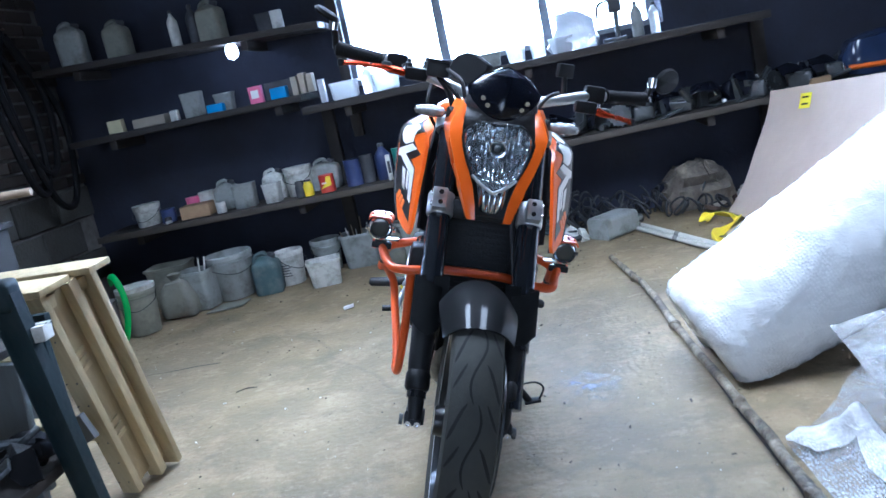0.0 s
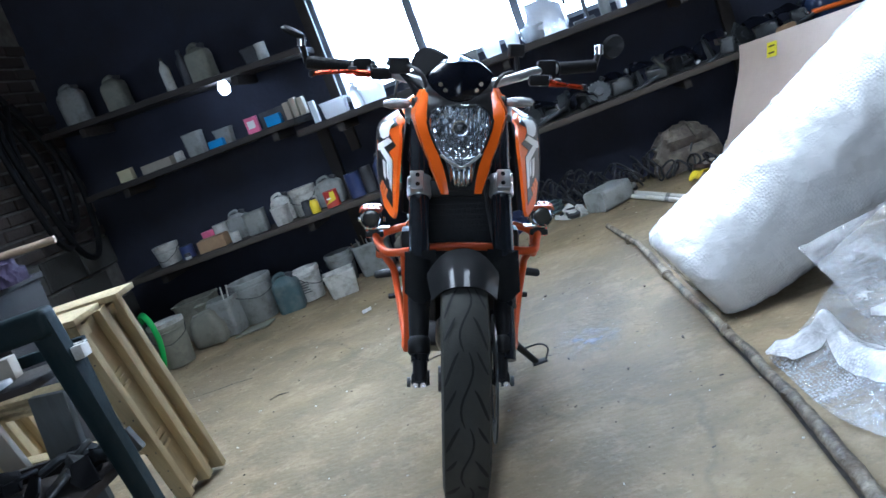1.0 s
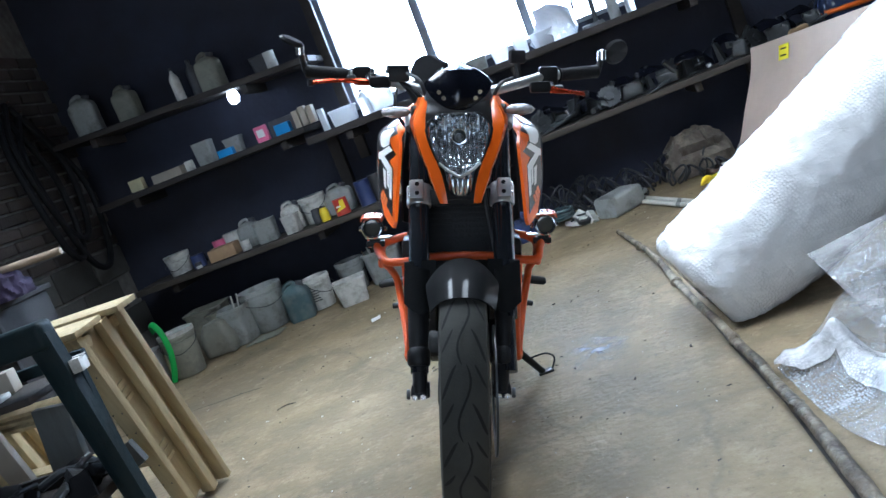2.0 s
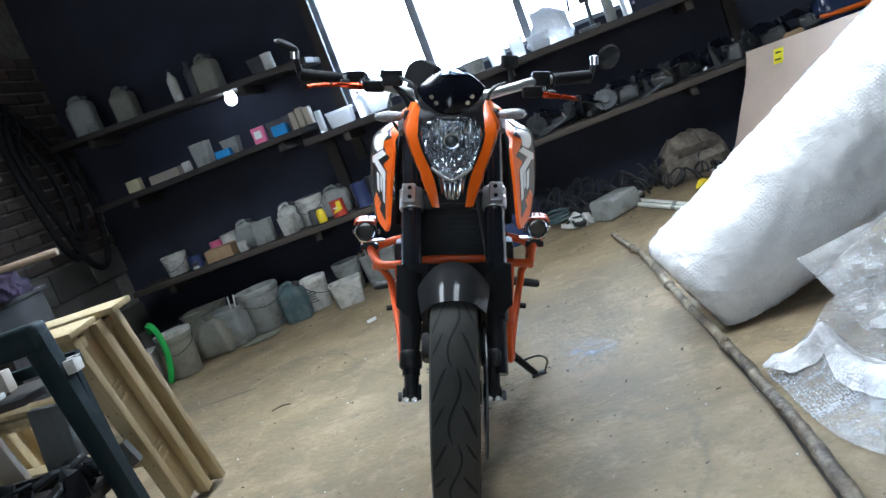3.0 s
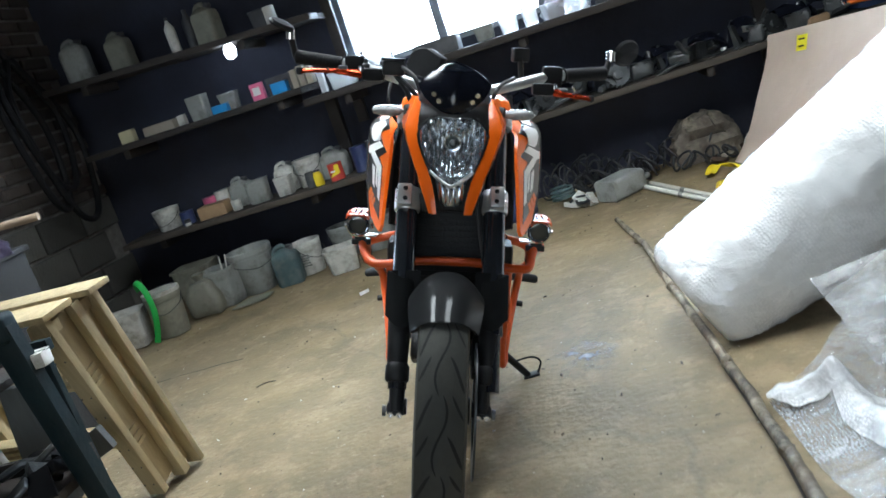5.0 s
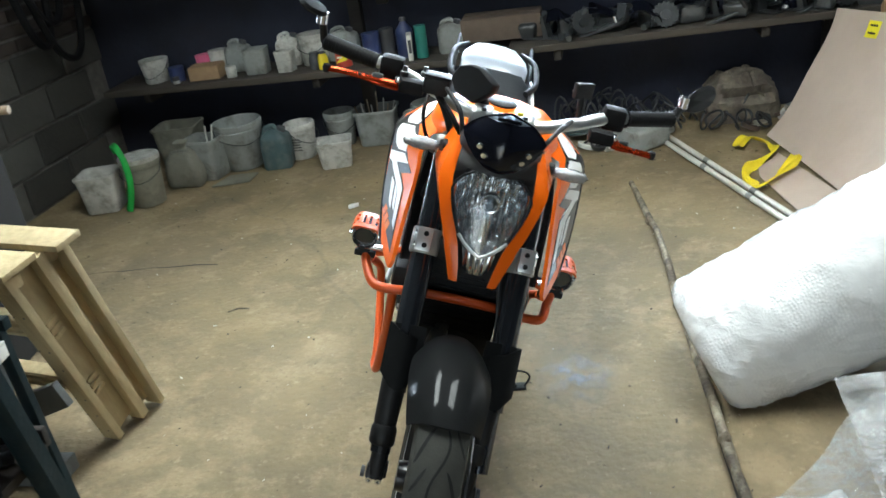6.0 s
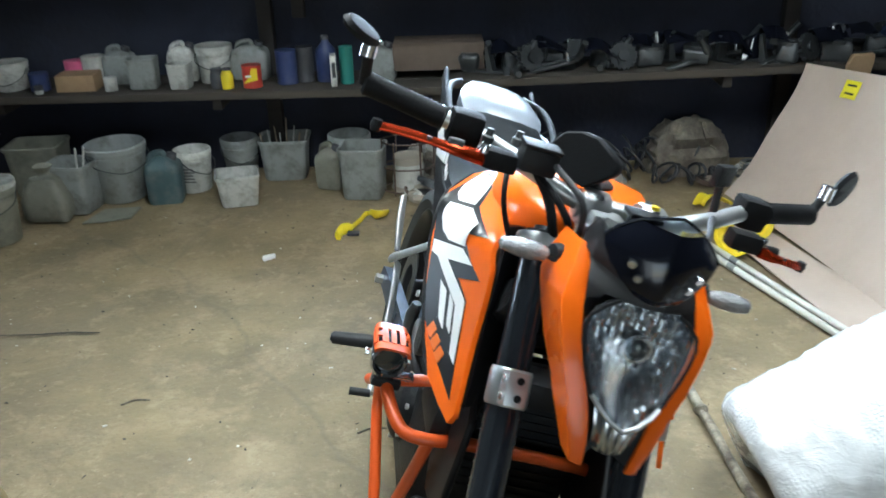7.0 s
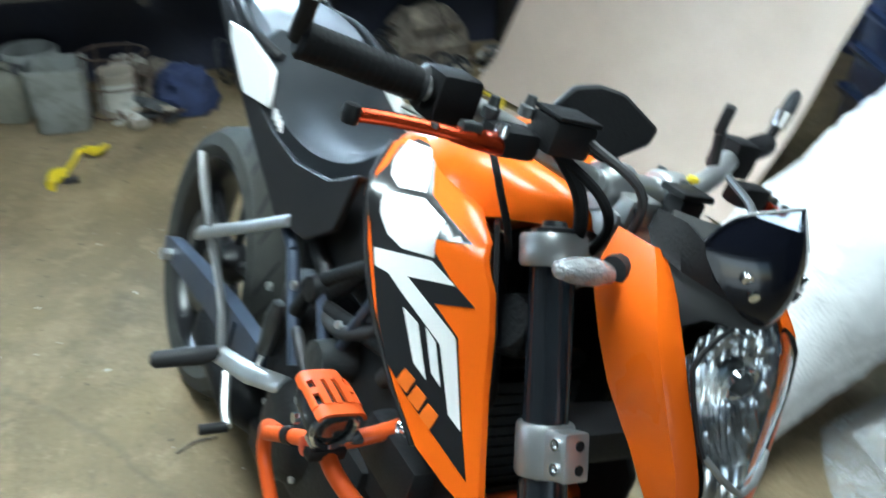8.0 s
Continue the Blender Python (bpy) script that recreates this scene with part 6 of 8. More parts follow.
# can shelf
CANS = "cans and tubs on the shelf"
Z1 = 0.492
bucket(-2.03, 4.76, 0.09, 0.15, WHITE_PLASTIC, "dirty white paint pail with its lid on", z=Z1, lid=True, taper=0.88, group=CANS)
can(-1.885, 4.72, 0.05, 0.1, NAVY, "dark blue tin on the shelf", z=Z1, group=CANS)
can(-1.86, 4.645, 0.022, 0.035, WHITE_PLASTIC, "small white jar on the shelf", z=Z1, lid=DARK_PLASTIC, group=CANS)
carton(-1.7, 4.72, 0.2, 0.14, 0.09, TAN_BOX, "open tan cardboard box of small parts", z=Z1, turn=4, group=CANS)
can(-1.76, 4.83, 0.05, 0.14, PINK, "pink tin behind the box", z=Z1, group=CANS)
can(-1.67, 4.84, 0.06, 0.15, WHITE_PLASTIC, "white lidded pot behind the box", z=Z1, lid=WHITE_PLASTIC, group=CANS)
can(-1.54, 4.68, 0.033, 0.065, WHITE_PLASTIC, "small white lidded pot on the shelf", z=Z1, lid=WHITE_PLASTIC, group=CANS)
jerrycan(-1.55, 4.85, 0.16, 0.12, 0.2, GREY_PLASTIC, "grey canister at the back of the shelf", z=Z1, group=CANS)
square_tub(-1.395, 4.72, 0.145, 0.12, 0.17, GREY_PLASTIC, "grey cut-down canister on the shelf", z=Z1, turn=4, taper=0.95, group=CANS)
jerrycan(-1.25, 4.86, 0.16, 0.11, 0.21, WHITE_PLASTIC, "white canister at the back of the shelf", z=Z1, turn=6, group=CANS)
square_tub(-1.22, 4.7, 0.11, 0.1, 0.14, WHITE_PLASTIC, "paint-streaked white tub on the shelf", z=Z1, turn=-5, taper=0.92, group=CANS)
bucket(-1.09, 4.83, 0.095, 0.2, WHITE_PLASTIC, "white printed paint pail on the shelf", z=Z1, taper=0.9, lid=True, group=CANS)
bottle(-1.05, 4.68, 0.035, 0.115, DARK_PLASTIC, "dark round bottle on the shelf", z=Z1, neck=0.8, group=CANS)
bottle(-1.0, 4.67, 0.032, 0.115, YELLOW, "yellow plastic bottle with dark cap", z=Z1, cap=DARK_PLASTIC, neck=0.7, group=CANS)
jerrycan(-0.93, 4.86, 0.2, 0.11, 0.21, GREY_PLASTIC, "grey canister behind the red can", z=Z1, turn=-4, group=CANS)
rc = can(-0.89, 4.69, 0.05, 0.125, RED, "red and yellow tin with white lettering", z=Z1, group=CANS)
part("yellow_flash", prism([(-0.035, 0.03), (0.04, 0.05), (0.04, 0.115), (0.01, 0.115), (0.0, 0.07)], 0.002, Matrix.Translation((0, -0.05, 0)) @ FACE_Y), YELLOW, rc)
part("lettering", box(0.032, 0.002, 0.012, (-0.008, -0.052, 0.07)), WHITE_DECAL, rc)
can(-0.74, 4.75, 0.055, 0.19, NAVY, "dark blue canister with thin pale label", z=Z1, group=CANS)
can(-0.66, 4.78, 0.045, 0.2, DARK_PLASTIC, "dark tall canister on the shelf", z=Z1, group=CANS)
bottle(-0.56, 4.78, 0.055, 0.26, NAVY, "tall dark blue oil bottle", z=Z1, group=CANS)
carton(-0.515, 4.68, 0.03, 0.07, 0.17, WHITE_PLASTIC, "narrow white carton standing on the shelf", z=Z1, print_mat=DARK_PLASTIC, turn=10, group=CANS)
can(-0.46, 4.72, 0.036, 0.21, material("sea_green_tin", (0.03, 0.17, 0.14), 0.4, vary=0.15), "tall sea-green tin on the shelf", z=Z1, group=CANS)
jerrycan(-0.31, 4.8, 0.16, 0.12, 0.2, GREY_PLASTIC, "squat grey canister on the shelf", z=Z1, group=CANS)

# small things on the second shelf
def shrink(group, wide, high):
    """Sets a group of containers to their true size where they stand."""
    for ob in bpy.data.objects:
        if ob.parent is None and ob.get("group") == group:
            ob.matrix_world = ob.matrix_world @ Matrix.Diagonal((wide, wide, high, 1))


shrink(CANS, 0.87, 0.8)
Z2, SMALL = 1.061, "small things on the second shelf"
carton(-2.03, 4.68, 0.09, 0.08, 0.075, PALE_BOX, "yellowed small carton on the shelf", z=Z2, turn=8, group=SMALL)
carton(-1.84, 4.74, 0.22, 0.1, 0.055, BEIGE_BOX, "flat grey-brown carton on the shelf", z=Z2, group=SMALL)
carton(-1.665, 4.67, 0.045, 0.05, 0.06, WHITE_PLASTIC, "tiny white carton on the shelf", z=Z2, group=SMALL)
square_tub(-1.57, 4.74, 0.12, 0.11, 0.15, GREY_PLASTIC, "grey dusty tub on the shelf", z=Z2, taper=0.95, group=SMALL)
carton(-1.42, 4.68, 0.1, 0.08, 0.045, BLUE, "bright blue flat plastic case", z=Z2, turn=5, group=SMALL)
square_tub(-1.42, 4.85, 0.12, 0.1, 0.11, GREY_PLASTIC, "grey tub at the back", z=Z2, group=SMALL)
carton(-1.175, 4.69, 0.08, 0.07, 0.1, PINK, "pink and white printed carton", z=Z2, turn=6, print_mat=WHITE_DECAL, group=SMALL)
carton(-1.04, 4.69, 0.1, 0.09, 0.065, BLUE, "bright blue plastic box", z=Z2, turn=4, group=SMALL)
carton(-1.08, 4.86, 0.18, 0.1, 0.11, DARK_PLASTIC, "dark carton at the back", z=Z2, group=SMALL)
for k in range(3):
    carton(-0.945 + 0.045 * k, 4.72, 0.038, 0.1, 0.11 + 0.012 * (k % 2), BEIGE_BOX, "narrow beige carton in a row", z=Z2, turn=3, group=SMALL)
Z2B = 0.988
carton(-0.795, 4.7, 0.035, 0.09, 0.14, MILKY, "upright white carton on the shelf", z=Z2B, turn=6, group=SMALL)
square_tub(-0.665, 4.68, 0.17, 0.13, 0.1, MILKY, "white plastic box on the sill shelf", z=Z2B, turn=4, taper=0.93, group=SMALL)
bottle(-0.54, 4.75, 0.04, 0.17, MILKY, "white plastic bottle on the shelf", z=Z2B, group=SMALL)
square_tub(-0.43, 4.7, 0.15, 0.13, 0.11, MILKY, "white plastic tub on the sill shelf", z=Z2B, taper=0.92, group=SMALL)
carton(-0.11, 4.72, 0.28, 0.16, 0.09, DARK_PLASTIC, "dark tool box on the sill shelf", z=Z2B, turn=-3, group=SMALL)
square_tub(0.16, 4.74, 0.12, 0.1, 0.08, GREY_PLASTIC, "pale shallow tub on the sill shelf", z=Z2B, group=SMALL)
for k, (x, w) in enumerate(((0.3, 0.09), (0.42, 0.07), (0.55, 0.1))):
    square_tub(x, 4.76, w * 1.3, w, 0.09 + 0.03 * (k % 2), MILKY, "translucent pale tub on the sill shelf", z=Z2B, turn=10 * k, group=SMALL)
filmbag = thing("plastic_bag", "crumpled clear plastic bag on the window sill", "bag", pose(0.62, 4.82, Z2B))
FILM = material("milky_film", (0.75, 0.77, 0.8), 0.25, vary=0.08, scale=10, bump=0.3, bump_scale=40)
FILM.node_tree.nodes["Principled BSDF"].inputs["Transmission Weight"].default_value = 0.35
part("body", wobble(loft([rounded_ring(0.13 * k, 0.08 * k, 0.05 * k, z) for k, z in ((0.9, 0.0), (1.0, 0.05), (0.8, 0.14), (0.4, 0.2), (0.15, 0.22))], closed=True, caps=True), 0.045, 13, 5), FILM, filmbag)
grinder = thing("hand_drill", "dark hand drill standing on the sill against the light", "drill", pose(0.84, 4.8, Z2B))
part("base", box(0.12, 0.1, 0.02, (0, 0, 0.01), 0.005), DARK_PLASTIC, grinder)
part("column", rod((0.02, 0, 0.015), (0.03, 0, 0.26), 0.014, 10), GREASY, grinder)
part("head", box(0.07, 0.09, 0.1, (0.02, -0.02, 0.2), 0.015), DARK_PLASTIC, grinder)
part("crank", tube(spline([(-0.02, -0.03, 0.22), (-0.07, -0.04, 0.2), (-0.08, -0.04, 0.13)], 4), 0.008, 8), GREASY, grinder)
bottle(0.97, 4.8, 0.035, 0.21, GREY_PLASTIC, "cloudy bottle on the sill shelf", z=Z2B, group=SMALL)
bottle(1.06, 4.78, 0.03, 0.18, MILKY, "pale bottle on the sill shelf", z=Z2B, group=SMALL)

shrink(SMALL, 0.9, 0.9)

# top shelf
TOP = "containers on the high shelf"


def z3(x):
    return 1.459 - math.tan(radians(2.2)) * (x + 1.56)


# jerrycans here take greyer, darker plastics to stand for the shelf's dim light
jerrycan(-2.19, 4.74, 0.155, 0.12, 0.225, GREY_PLASTIC, "pale plastic jerrycan with open handle", z=z3(-2.17), turn=10, group=TOP)
jerrycan(-1.94, 4.8, 0.145, 0.12, 0.2, OLIVE_PLASTIC, "grey plastic jerrycan in shadow", z=z3(-1.93), group=TOP)
bottle(-1.555, 4.7, 0.03, 0.2, WHITE_PLASTIC, "white conical sealant bottle", z=z3(-1.55), neck=0.3, group=TOP)
bottle(-1.46, 4.76, 0.035, 0.22, DARK_PLASTIC, "dark slim bottle on the shelf", z=z3(-1.46), group=TOP)
jerrycan(-1.36, 4.78, 0.145, 0.12, 0.21, OLIVE_PLASTIC, "grey rounded canister on the shelf", z=z3(-1.34), turn=-8, group=TOP)
can(-0.97, 4.74, 0.034, 0.1, WHITE_PLASTIC, "white reel standing on the shelf", z=z3(-0.97), group=TOP)
square_tub(-1.06, 4.82, 0.1, 0.09, 0.1, DARK_PLASTIC, "dark tub beside the reel", z=z3(-1.08), group=TOP)
lampb = thing("work_lamp", "small lit bulb lamp hanging under the high shelf", "lamp", pose(-1.262, 4.72, 1.385))
part("bulb", lathe([(0, -0.06), (0.026, -0.05), (0.036, -0.02), (0.03, 0.01), (0.018, 0.03), (0.0, 0.032)], 20), BULB, lampb)
part("socket", lathe([(0.0, 0.05), (0.016, 0.05), (0.019, 0.03), (0.019, 0.022), (0, 0.022)], 16), DARK_PLASTIC, lampb)

# tan box; the dim light on this shelf is put into its dark brown
carton(-0.04, 4.86, 0.42, 0.2, 0.12, material("dim_brown_carton", (0.13, 0.095, 0.07), 0.85, vary=0.2, scale=8, stain=(0.06, 0.05, 0.04), stain_scale=7), "wide tan cardboard box, coloured dark brown for the dim shelf", z=0.53, turn=1)

# scrap on the right shelf
SCRAP = "greasy parts on the shelf"


def zr(x):
    return 0.547 + math.tan(radians(1.2)) * (x - 1.55)


rnd = random.Random(5)
SCRAP_SIZE = Matrix.Diagonal((1.3, 1.2, 1.3, 1))
for k in range(58):
    x = 0.1 + 0.0342 * k
    y = 4.68 + 0.2 * rnd.random()
    z = zr(x) + 0.003
    kind = k % 6
    turn = rnd.uniform(0, 360)
    if kind == 0:
        s = thing("engine_part", "greasy cast engine part with a flange", "engine part", pose(x, y, z, 0, 0, turn) @ SCRAP_SIZE, SCRAP)
        part("casting", wobble(box(0.09, 0.07, 0.06, (0, 0, 0.03), 0.014, segments=3), 0.018, 22, k), GREASY, s)
        part("flange", lathe([(0.02, 0.055), (0.045, 0.055), (0.045, 0.068), (0.02, 0.068)], 18, close=True), GREASY, s)
    elif kind == 1:
        s = thing("pipe_elbow", "bent rusty pipe lying on the shelf", "pipe", pose(x, y, z, 0, 0, turn) @ SCRAP_SIZE, SCRAP)
        part("pipe", tube(spline([(-0.09, 0, 0.016), (-0.02, 0.02, 0.018), (0.04, 0.0, 0.045), (0.06, -0.04, 0.1)], 5), 0.012, 12), GREASY, s)
    elif kind == 2 and k % 4:
        s = thing("fairing_panel", "cracked glossy black plastic fairing piece on the shelf", "fairing", pose(x, y, z, 0, 0, -25 + 50 * rnd.random()), SCRAP)
        part("panel", wobble(loft([[(0.13 * (u - 0.5) + 0.03 * v, 0.05 * v - 0.03 * math.sin(3 * u), 0.004 + 0.11 * v * (0.4 + 0.6 * math.sin(math.pi * min(1, 0.15 + u)))) for v in (0, 0.25, 0.5, 0.75, 1)] for u in (j / 9 for j in range(10))], 0.003), 0.02, 16, k), BLACK_GLOSS, s)
        part("mount", wobble(box(0.03, 0.02, 0.03, (0.03, 0.02, 0.015), 0.004), 0.006, 40, k), GREASY, s)
    elif kind == 2:
        s = thing("gear", "dark toothed gear leaning on the scrap", "gear", pose(x, y, z + 0.055, 70, 0, turn * 0.1) @ SCRAP_SIZE, SCRAP)
        poly = [((0.055 if j % 2 else 0.046) * math.cos(2 * math.pi * j / 36), (0.055 if j % 2 else 0.046) * math.sin(2 * math.pi * j / 36)) for j in range(36)]
        part("wheel", prism(poly, 0.018), GREASY, s)
        part("boss", lathe([(0, 0.028), (0.02, 0.028), (0.022, 0)], 16), GREASY, s)
    elif kind == 3:
        s = thing("bracket", "folded sheet metal bracket on the shelf", "bracket", pose(x, y, z, 0, 0, turn) @ SCRAP_SIZE, SCRAP)
        part("plate", prism([(-0.08, 0), (0.07, 0), (0.06, 0.006), (0.02, 0.008), (0.0, 0.09), (-0.01, 0.09), (-0.004, 0.008), (-0.08, 0.006)], 0.05, FACE_Y), GREASY, s)
    elif kind == 4:
        s = thing("curved_guard", "curved pale metal guard resting among the parts", "guard", pose(x, y, z, 0, 0, -10 + 20 * rnd.random()) @ SCRAP_SIZE, SCRAP)
        part("arc", wobble(loft([[(0.1 * math.cos(a), w, 0.004 + 0.1 * math.sin(a) * (1 - 5 * abs(w))) for w in (-0.06, -0.03, 0, 0.03, 0.06)] for a in (radians(4 + 9 * j + 4 * (k % 5)) for j in range(12))], 0.003), 0.016, 18, k), BLACK_GLOSS if k % 12 else GREY_PLASTIC, s)
    else:
        s = thing("lever_arm", "short steel lever lying askew", "lever", pose(x, y, z + 0.012, 0, -14, turn) @ SCRAP_SIZE, SCRAP)
        part("arm", prism([(-0.09, -0.012), (0.06, -0.02), (0.09, 0.0), (0.06, 0.02), (-0.09, 0.012)], 0.012, None, 0.002), GREASY, s)
        part("pin", lathe([(0, 0.04), (0.008, 0.04), (0.008, 0), (0, 0)], 10, Matrix.Translation((0.06, 0, 0))), CHROME, s)
carton(1.52, 4.8, 0.06, 0.05, 0.05, WHITE_PLASTIC, "small white printed carton on the scrap", z=zr(1.52) + 0.06, turn=25, print_mat=DARK_PLASTIC)
leafb = thing("work_glove", "tan leather work glove hanging over the shelf edge", "glove", pose(1.8, 4.585, zr(1.8) - 0.02))
part("body", wobble(prism([(-0.05, -0.06), (0.04, -0.06), (0.055, 0.02), (0.05, 0.07), (-0.04, 0.07), (-0.06, 0.02)], 0.03, FACE_Y, 0.008), 0.008, 20), TAN_BOX, leafb)
bgb = thing("duffel_bag", "dark blue bag with an orange edge on the shelf", "bag", pose(2.2, 4.74, zr(2.2)))
part("body", wobble(loft([rounded_ring(0.24 * k, 0.12 * k, 0.08 * k, z) for k, z in ((0.9, 0.0), (1.0, 0.04), (1.0, 0.1), (0.8, 0.18), (0.4, 0.21))], closed=True, caps=True), 0.02, 6), DARK_METAL, bgb)
part("trim", tube(spline([(-0.23, -0.1, 0.05), (-0.1, -0.125, 0.045), (0.1, -0.125, 0.04), (0.23, -0.1, 0.05)], 5), 0.014, 8), ORANGE_DECAL, bgb)

# coiled hoses, sack and scrap on the floor under the right shelf
for k, (x0, x1, r, y, z) in enumerate(((0.42, 0.85, 0.05, 4.66, 0.055), (0.62, 1.2, 0.06, 4.82, 0.065), (0.95, 1.3, 0.038, 4.62, 0.043))):
    h = thing("coiled_hose", "black coiled air hose lying on the floor by the wall", "hose", group="coiled hoses")
    rnd = random.Random(31 + k)
    pts = []
    turns = int((x1 - x0) / 0.04)
    for q in range(turns):
        size, lean, turn = r * rnd.uniform(0.75, 1.25), rnd.uniform(-0.9, 0.9), rnd.uniform(-0.7, 0.7)
        c = Vector((x0 + (x1 - x0) * (q + rnd.uniform(-0.4, 0.4)) / turns, y + rnd.uniform(-0.03, 0.03), size + 0.01))
        for j in range(7):
            a = 2 * math.pi * j / 7
            pts.append(c + Vector((0.04 * j / 7 + size * (lean * math.sin(a) + turn * math.cos(a)), size * math.cos(a), size * math.sin(a))))
    part("coil", tube(spline(pts, 3), 0.0065, 6), CABLE, h)
lp = thing("cable_tangle", "tangle of standing black cable loops", "cable", pose(0.55, 4.8, 0.01))
rnd = random.Random(11)
for k in range(26):
    x, y, rr, lean = rnd.uniform(-0.3, 0.34), rnd.uniform(-0.06, 0.1), rnd.uniform(0.045, 0.095), rnd.uniform(-1.0, 1.0)
    ends = rnd.uniform(0.5, 0.95)
    part("loop", tube([(x + rr * (0.5 * math.cos(a) + lean * math.sin(a)), y + 0.05 * math.sin(2 * a + k), rr + rr * math.sin(a)) for a in (2 * math.pi * ends * j / 14 + k for j in range(15))], 0.0055, 6), CABLE, lp)
green = thing("hose_coil", "small blue-green hose coil on the floor", "hose", pose(0.33, 4.66, 0.02))
part("coil", tube([(0.06 * math.cos(a), 0.05 * math.sin(a), 0.02 * a / 6.28) for a in (2 * math.pi * j / 14 for j in range(50))], 0.008, 6), TEAL_PLASTIC, green)
sk = thing("sack", "large dirty brown sack slumped against the wall", "sack", pose(1.16, 4.86, 0, 0, 0, 10))
part("body", lump(0.2, 0.13, 0.24, 7.0), SACK, sk)
part("torn_flap", wobble(loft([[(0.02 + 0.02 * i, -0.11 + 0.012 * j, 0.2 - 0.025 * i + 0.012 * j) for j in range(6)] for i in range(6)], 0.004), 0.03, 14, 2), SACK, sk)
scrap_heap(1.42, 4.6, 30, 0.24, 0.09, [RUST, GREASY, BEIGE_BOX, WHITE_PLASTIC], "low heap of rusty scrap and offcuts on the floor")
scrap_heap(0.43, 4.46, 7, 0.06, 0.05, [WHITE_PLASTIC, GREASY], "few loose pale fittings on the floor", seed=4)
jerrycan(0.56, 4.38, 0.17, 0.115, 0.27, GREY_PLASTIC, "pale grey-green jerrycan lying on its side on the floor", z=0.0, turn=129, lie=True)


def pipe(a, b, r):
    p = thing("pvc_pipe", "pale plastic pipe with a joint sleeve lying on the floor", "pipe", group="pipes on the floor")
    a, b = Vector(a), Vector(b)
    part("tube", tube([a, b], r, 16), PVC, p)
    for u in (0.25, 0.47):
        c = a + (b - a) * u
        part("sleeve", tube([c, c + (b - a).normalized() * 0.04], r * 1.07, 16), GREY_PLASTIC, p)


pipe((0.755, 4.615, 0.0135), (1.41, 2.8, 0.0135), 0.0125)
pipe((0.742, 4.51, 0.0135), (1.367, 2.8, 0.0135), 0.0125)

# muddy pole on the floor
pole = thing("pole", "long thin muddy wooden pole lying on the floor", "pole")
pts = spline([(0.575, 3.93, 0.014), (0.62, 3.6, 0.016), (0.665, 3.25, 0.018), (0.695, 2.7, 0.02), (0.737, 2.17, 0.022), (0.755, 1.92, 0.023), (0.766, 1.7, 0.024), (0.775, 1.48, 0.025), (0.778, 1.2, 0.026), (0.775, 0.5, 0.026)], 6)
part("shaft", wobble(wobble(tube(pts, [0.0115 + 0.005 * k / (len(pts) - 1) for k in range(len(pts))], 12), 0.005, 5), 0.0035, 22), POLE_WOOD, pole)
for u in (8, 17, 25, 38):
    part("knot", wobble(lathe([(0, -0.03), (0.012, -0.022), (0.0175, -0.006), (0.0185, 0.004), (0.012, 0.02), (0, 0.03)], 12, Matrix.Translation(pts[u]) @ pose(0, 0, 0, 80)), 0.01, 40), POLE_WOOD, pole)
# narrow dark brown strip laid on the floor along the pole
pole_strip = thing("floor_seam", "dark brown strip on the floor beside the pole", "floor joint", kind="structure")
part("strip", loft([[(x + dx, y, 0.0035) for dx in (0.016 - 0.004 * math.sin(7 * y), 0.028)] for x, y in ((0.668, 3.0), (0.688, 2.6), (0.716, 2.1), (0.738, 1.7), (0.748, 1.2), (0.748, 0.4))]), material("strip_brown", (0.06, 0.05, 0.04), 0.9, vary=0.4, scale=30, bump=0.5), pole_strip)

# ---- cardboard sheet, yellow straps, dark chest ----
cb = thing("cardboard_sheet", "large bent brown cardboard sheet leaning with a flap on the floor", "cardboard")


def sheet_point(u, v):
    """u along the sheet from the wall towards the door, v up it."""
    foot = Vector((1.24, 4.45, 0.01)).lerp(Vector((1.5, 3.1, 0.01)), u)
    top = Vector((1.53, 4.48, 0.585)).lerp(Vector((2.06, 3.3, 0.66)), u)
    p = foot.lerp(top, v)
    bow = 0.05 * math.sin(math.pi * v) * (1 - 0.3 * u)
    return p + Vector((0.7, 0.25, -0.3)) * bow + Vector((0.008, 0, 0)) * math.sin(9 * v + 4 * u)


part("panel", loft([[sheet_point(u / 10, v / 12) for v in range(13)] for u in range(11)], 0.005), CARD, cb)
part("floor_flap", loft([[(x, y, 0.012) for x, y in ((1.245 + 0.03 * u, 4.2 - 0.11 * u), (1.2 + 0.028 * u, 4.12 - 0.11 * u), (1.13 + 0.028 * u, 4.02 - 0.11 * u), (1.12 + 0.02 * u, 3.92 - 0.1 * u))] for u in range(10)], 0.004), CARD, cb)
cr = []
for u in range(11):
    p = sheet_point(u / 10, 0.8)
    cr.append(p + Vector((-0.0015, -0.001, 0.0015)))
part("crease", tube(cr, 0.0016, 6), CARD, cb)
st = []
for u in range(4):
    st.append([sheet_point(0.185 + 0.06 * u / 3, v) + Vector((-0.006, -0.003, 0.004)) for v in (0.83, 0.88, 0.94)])
part("sticker", loft(st, 0.001), YELLOW_STICKER, cb, "yellow printed sticker")
for k, v in enumerate((0.86, 0.91)):
    row = [[sheet_point(0.198 + 0.012 * u, vv) + Vector((-0.0085, -0.004, 0.005)) for vv in (v - 0.006, v + 0.006)] for u in range(4)]
    part("print_bar", loft(row, 0.0006), INK, cb)


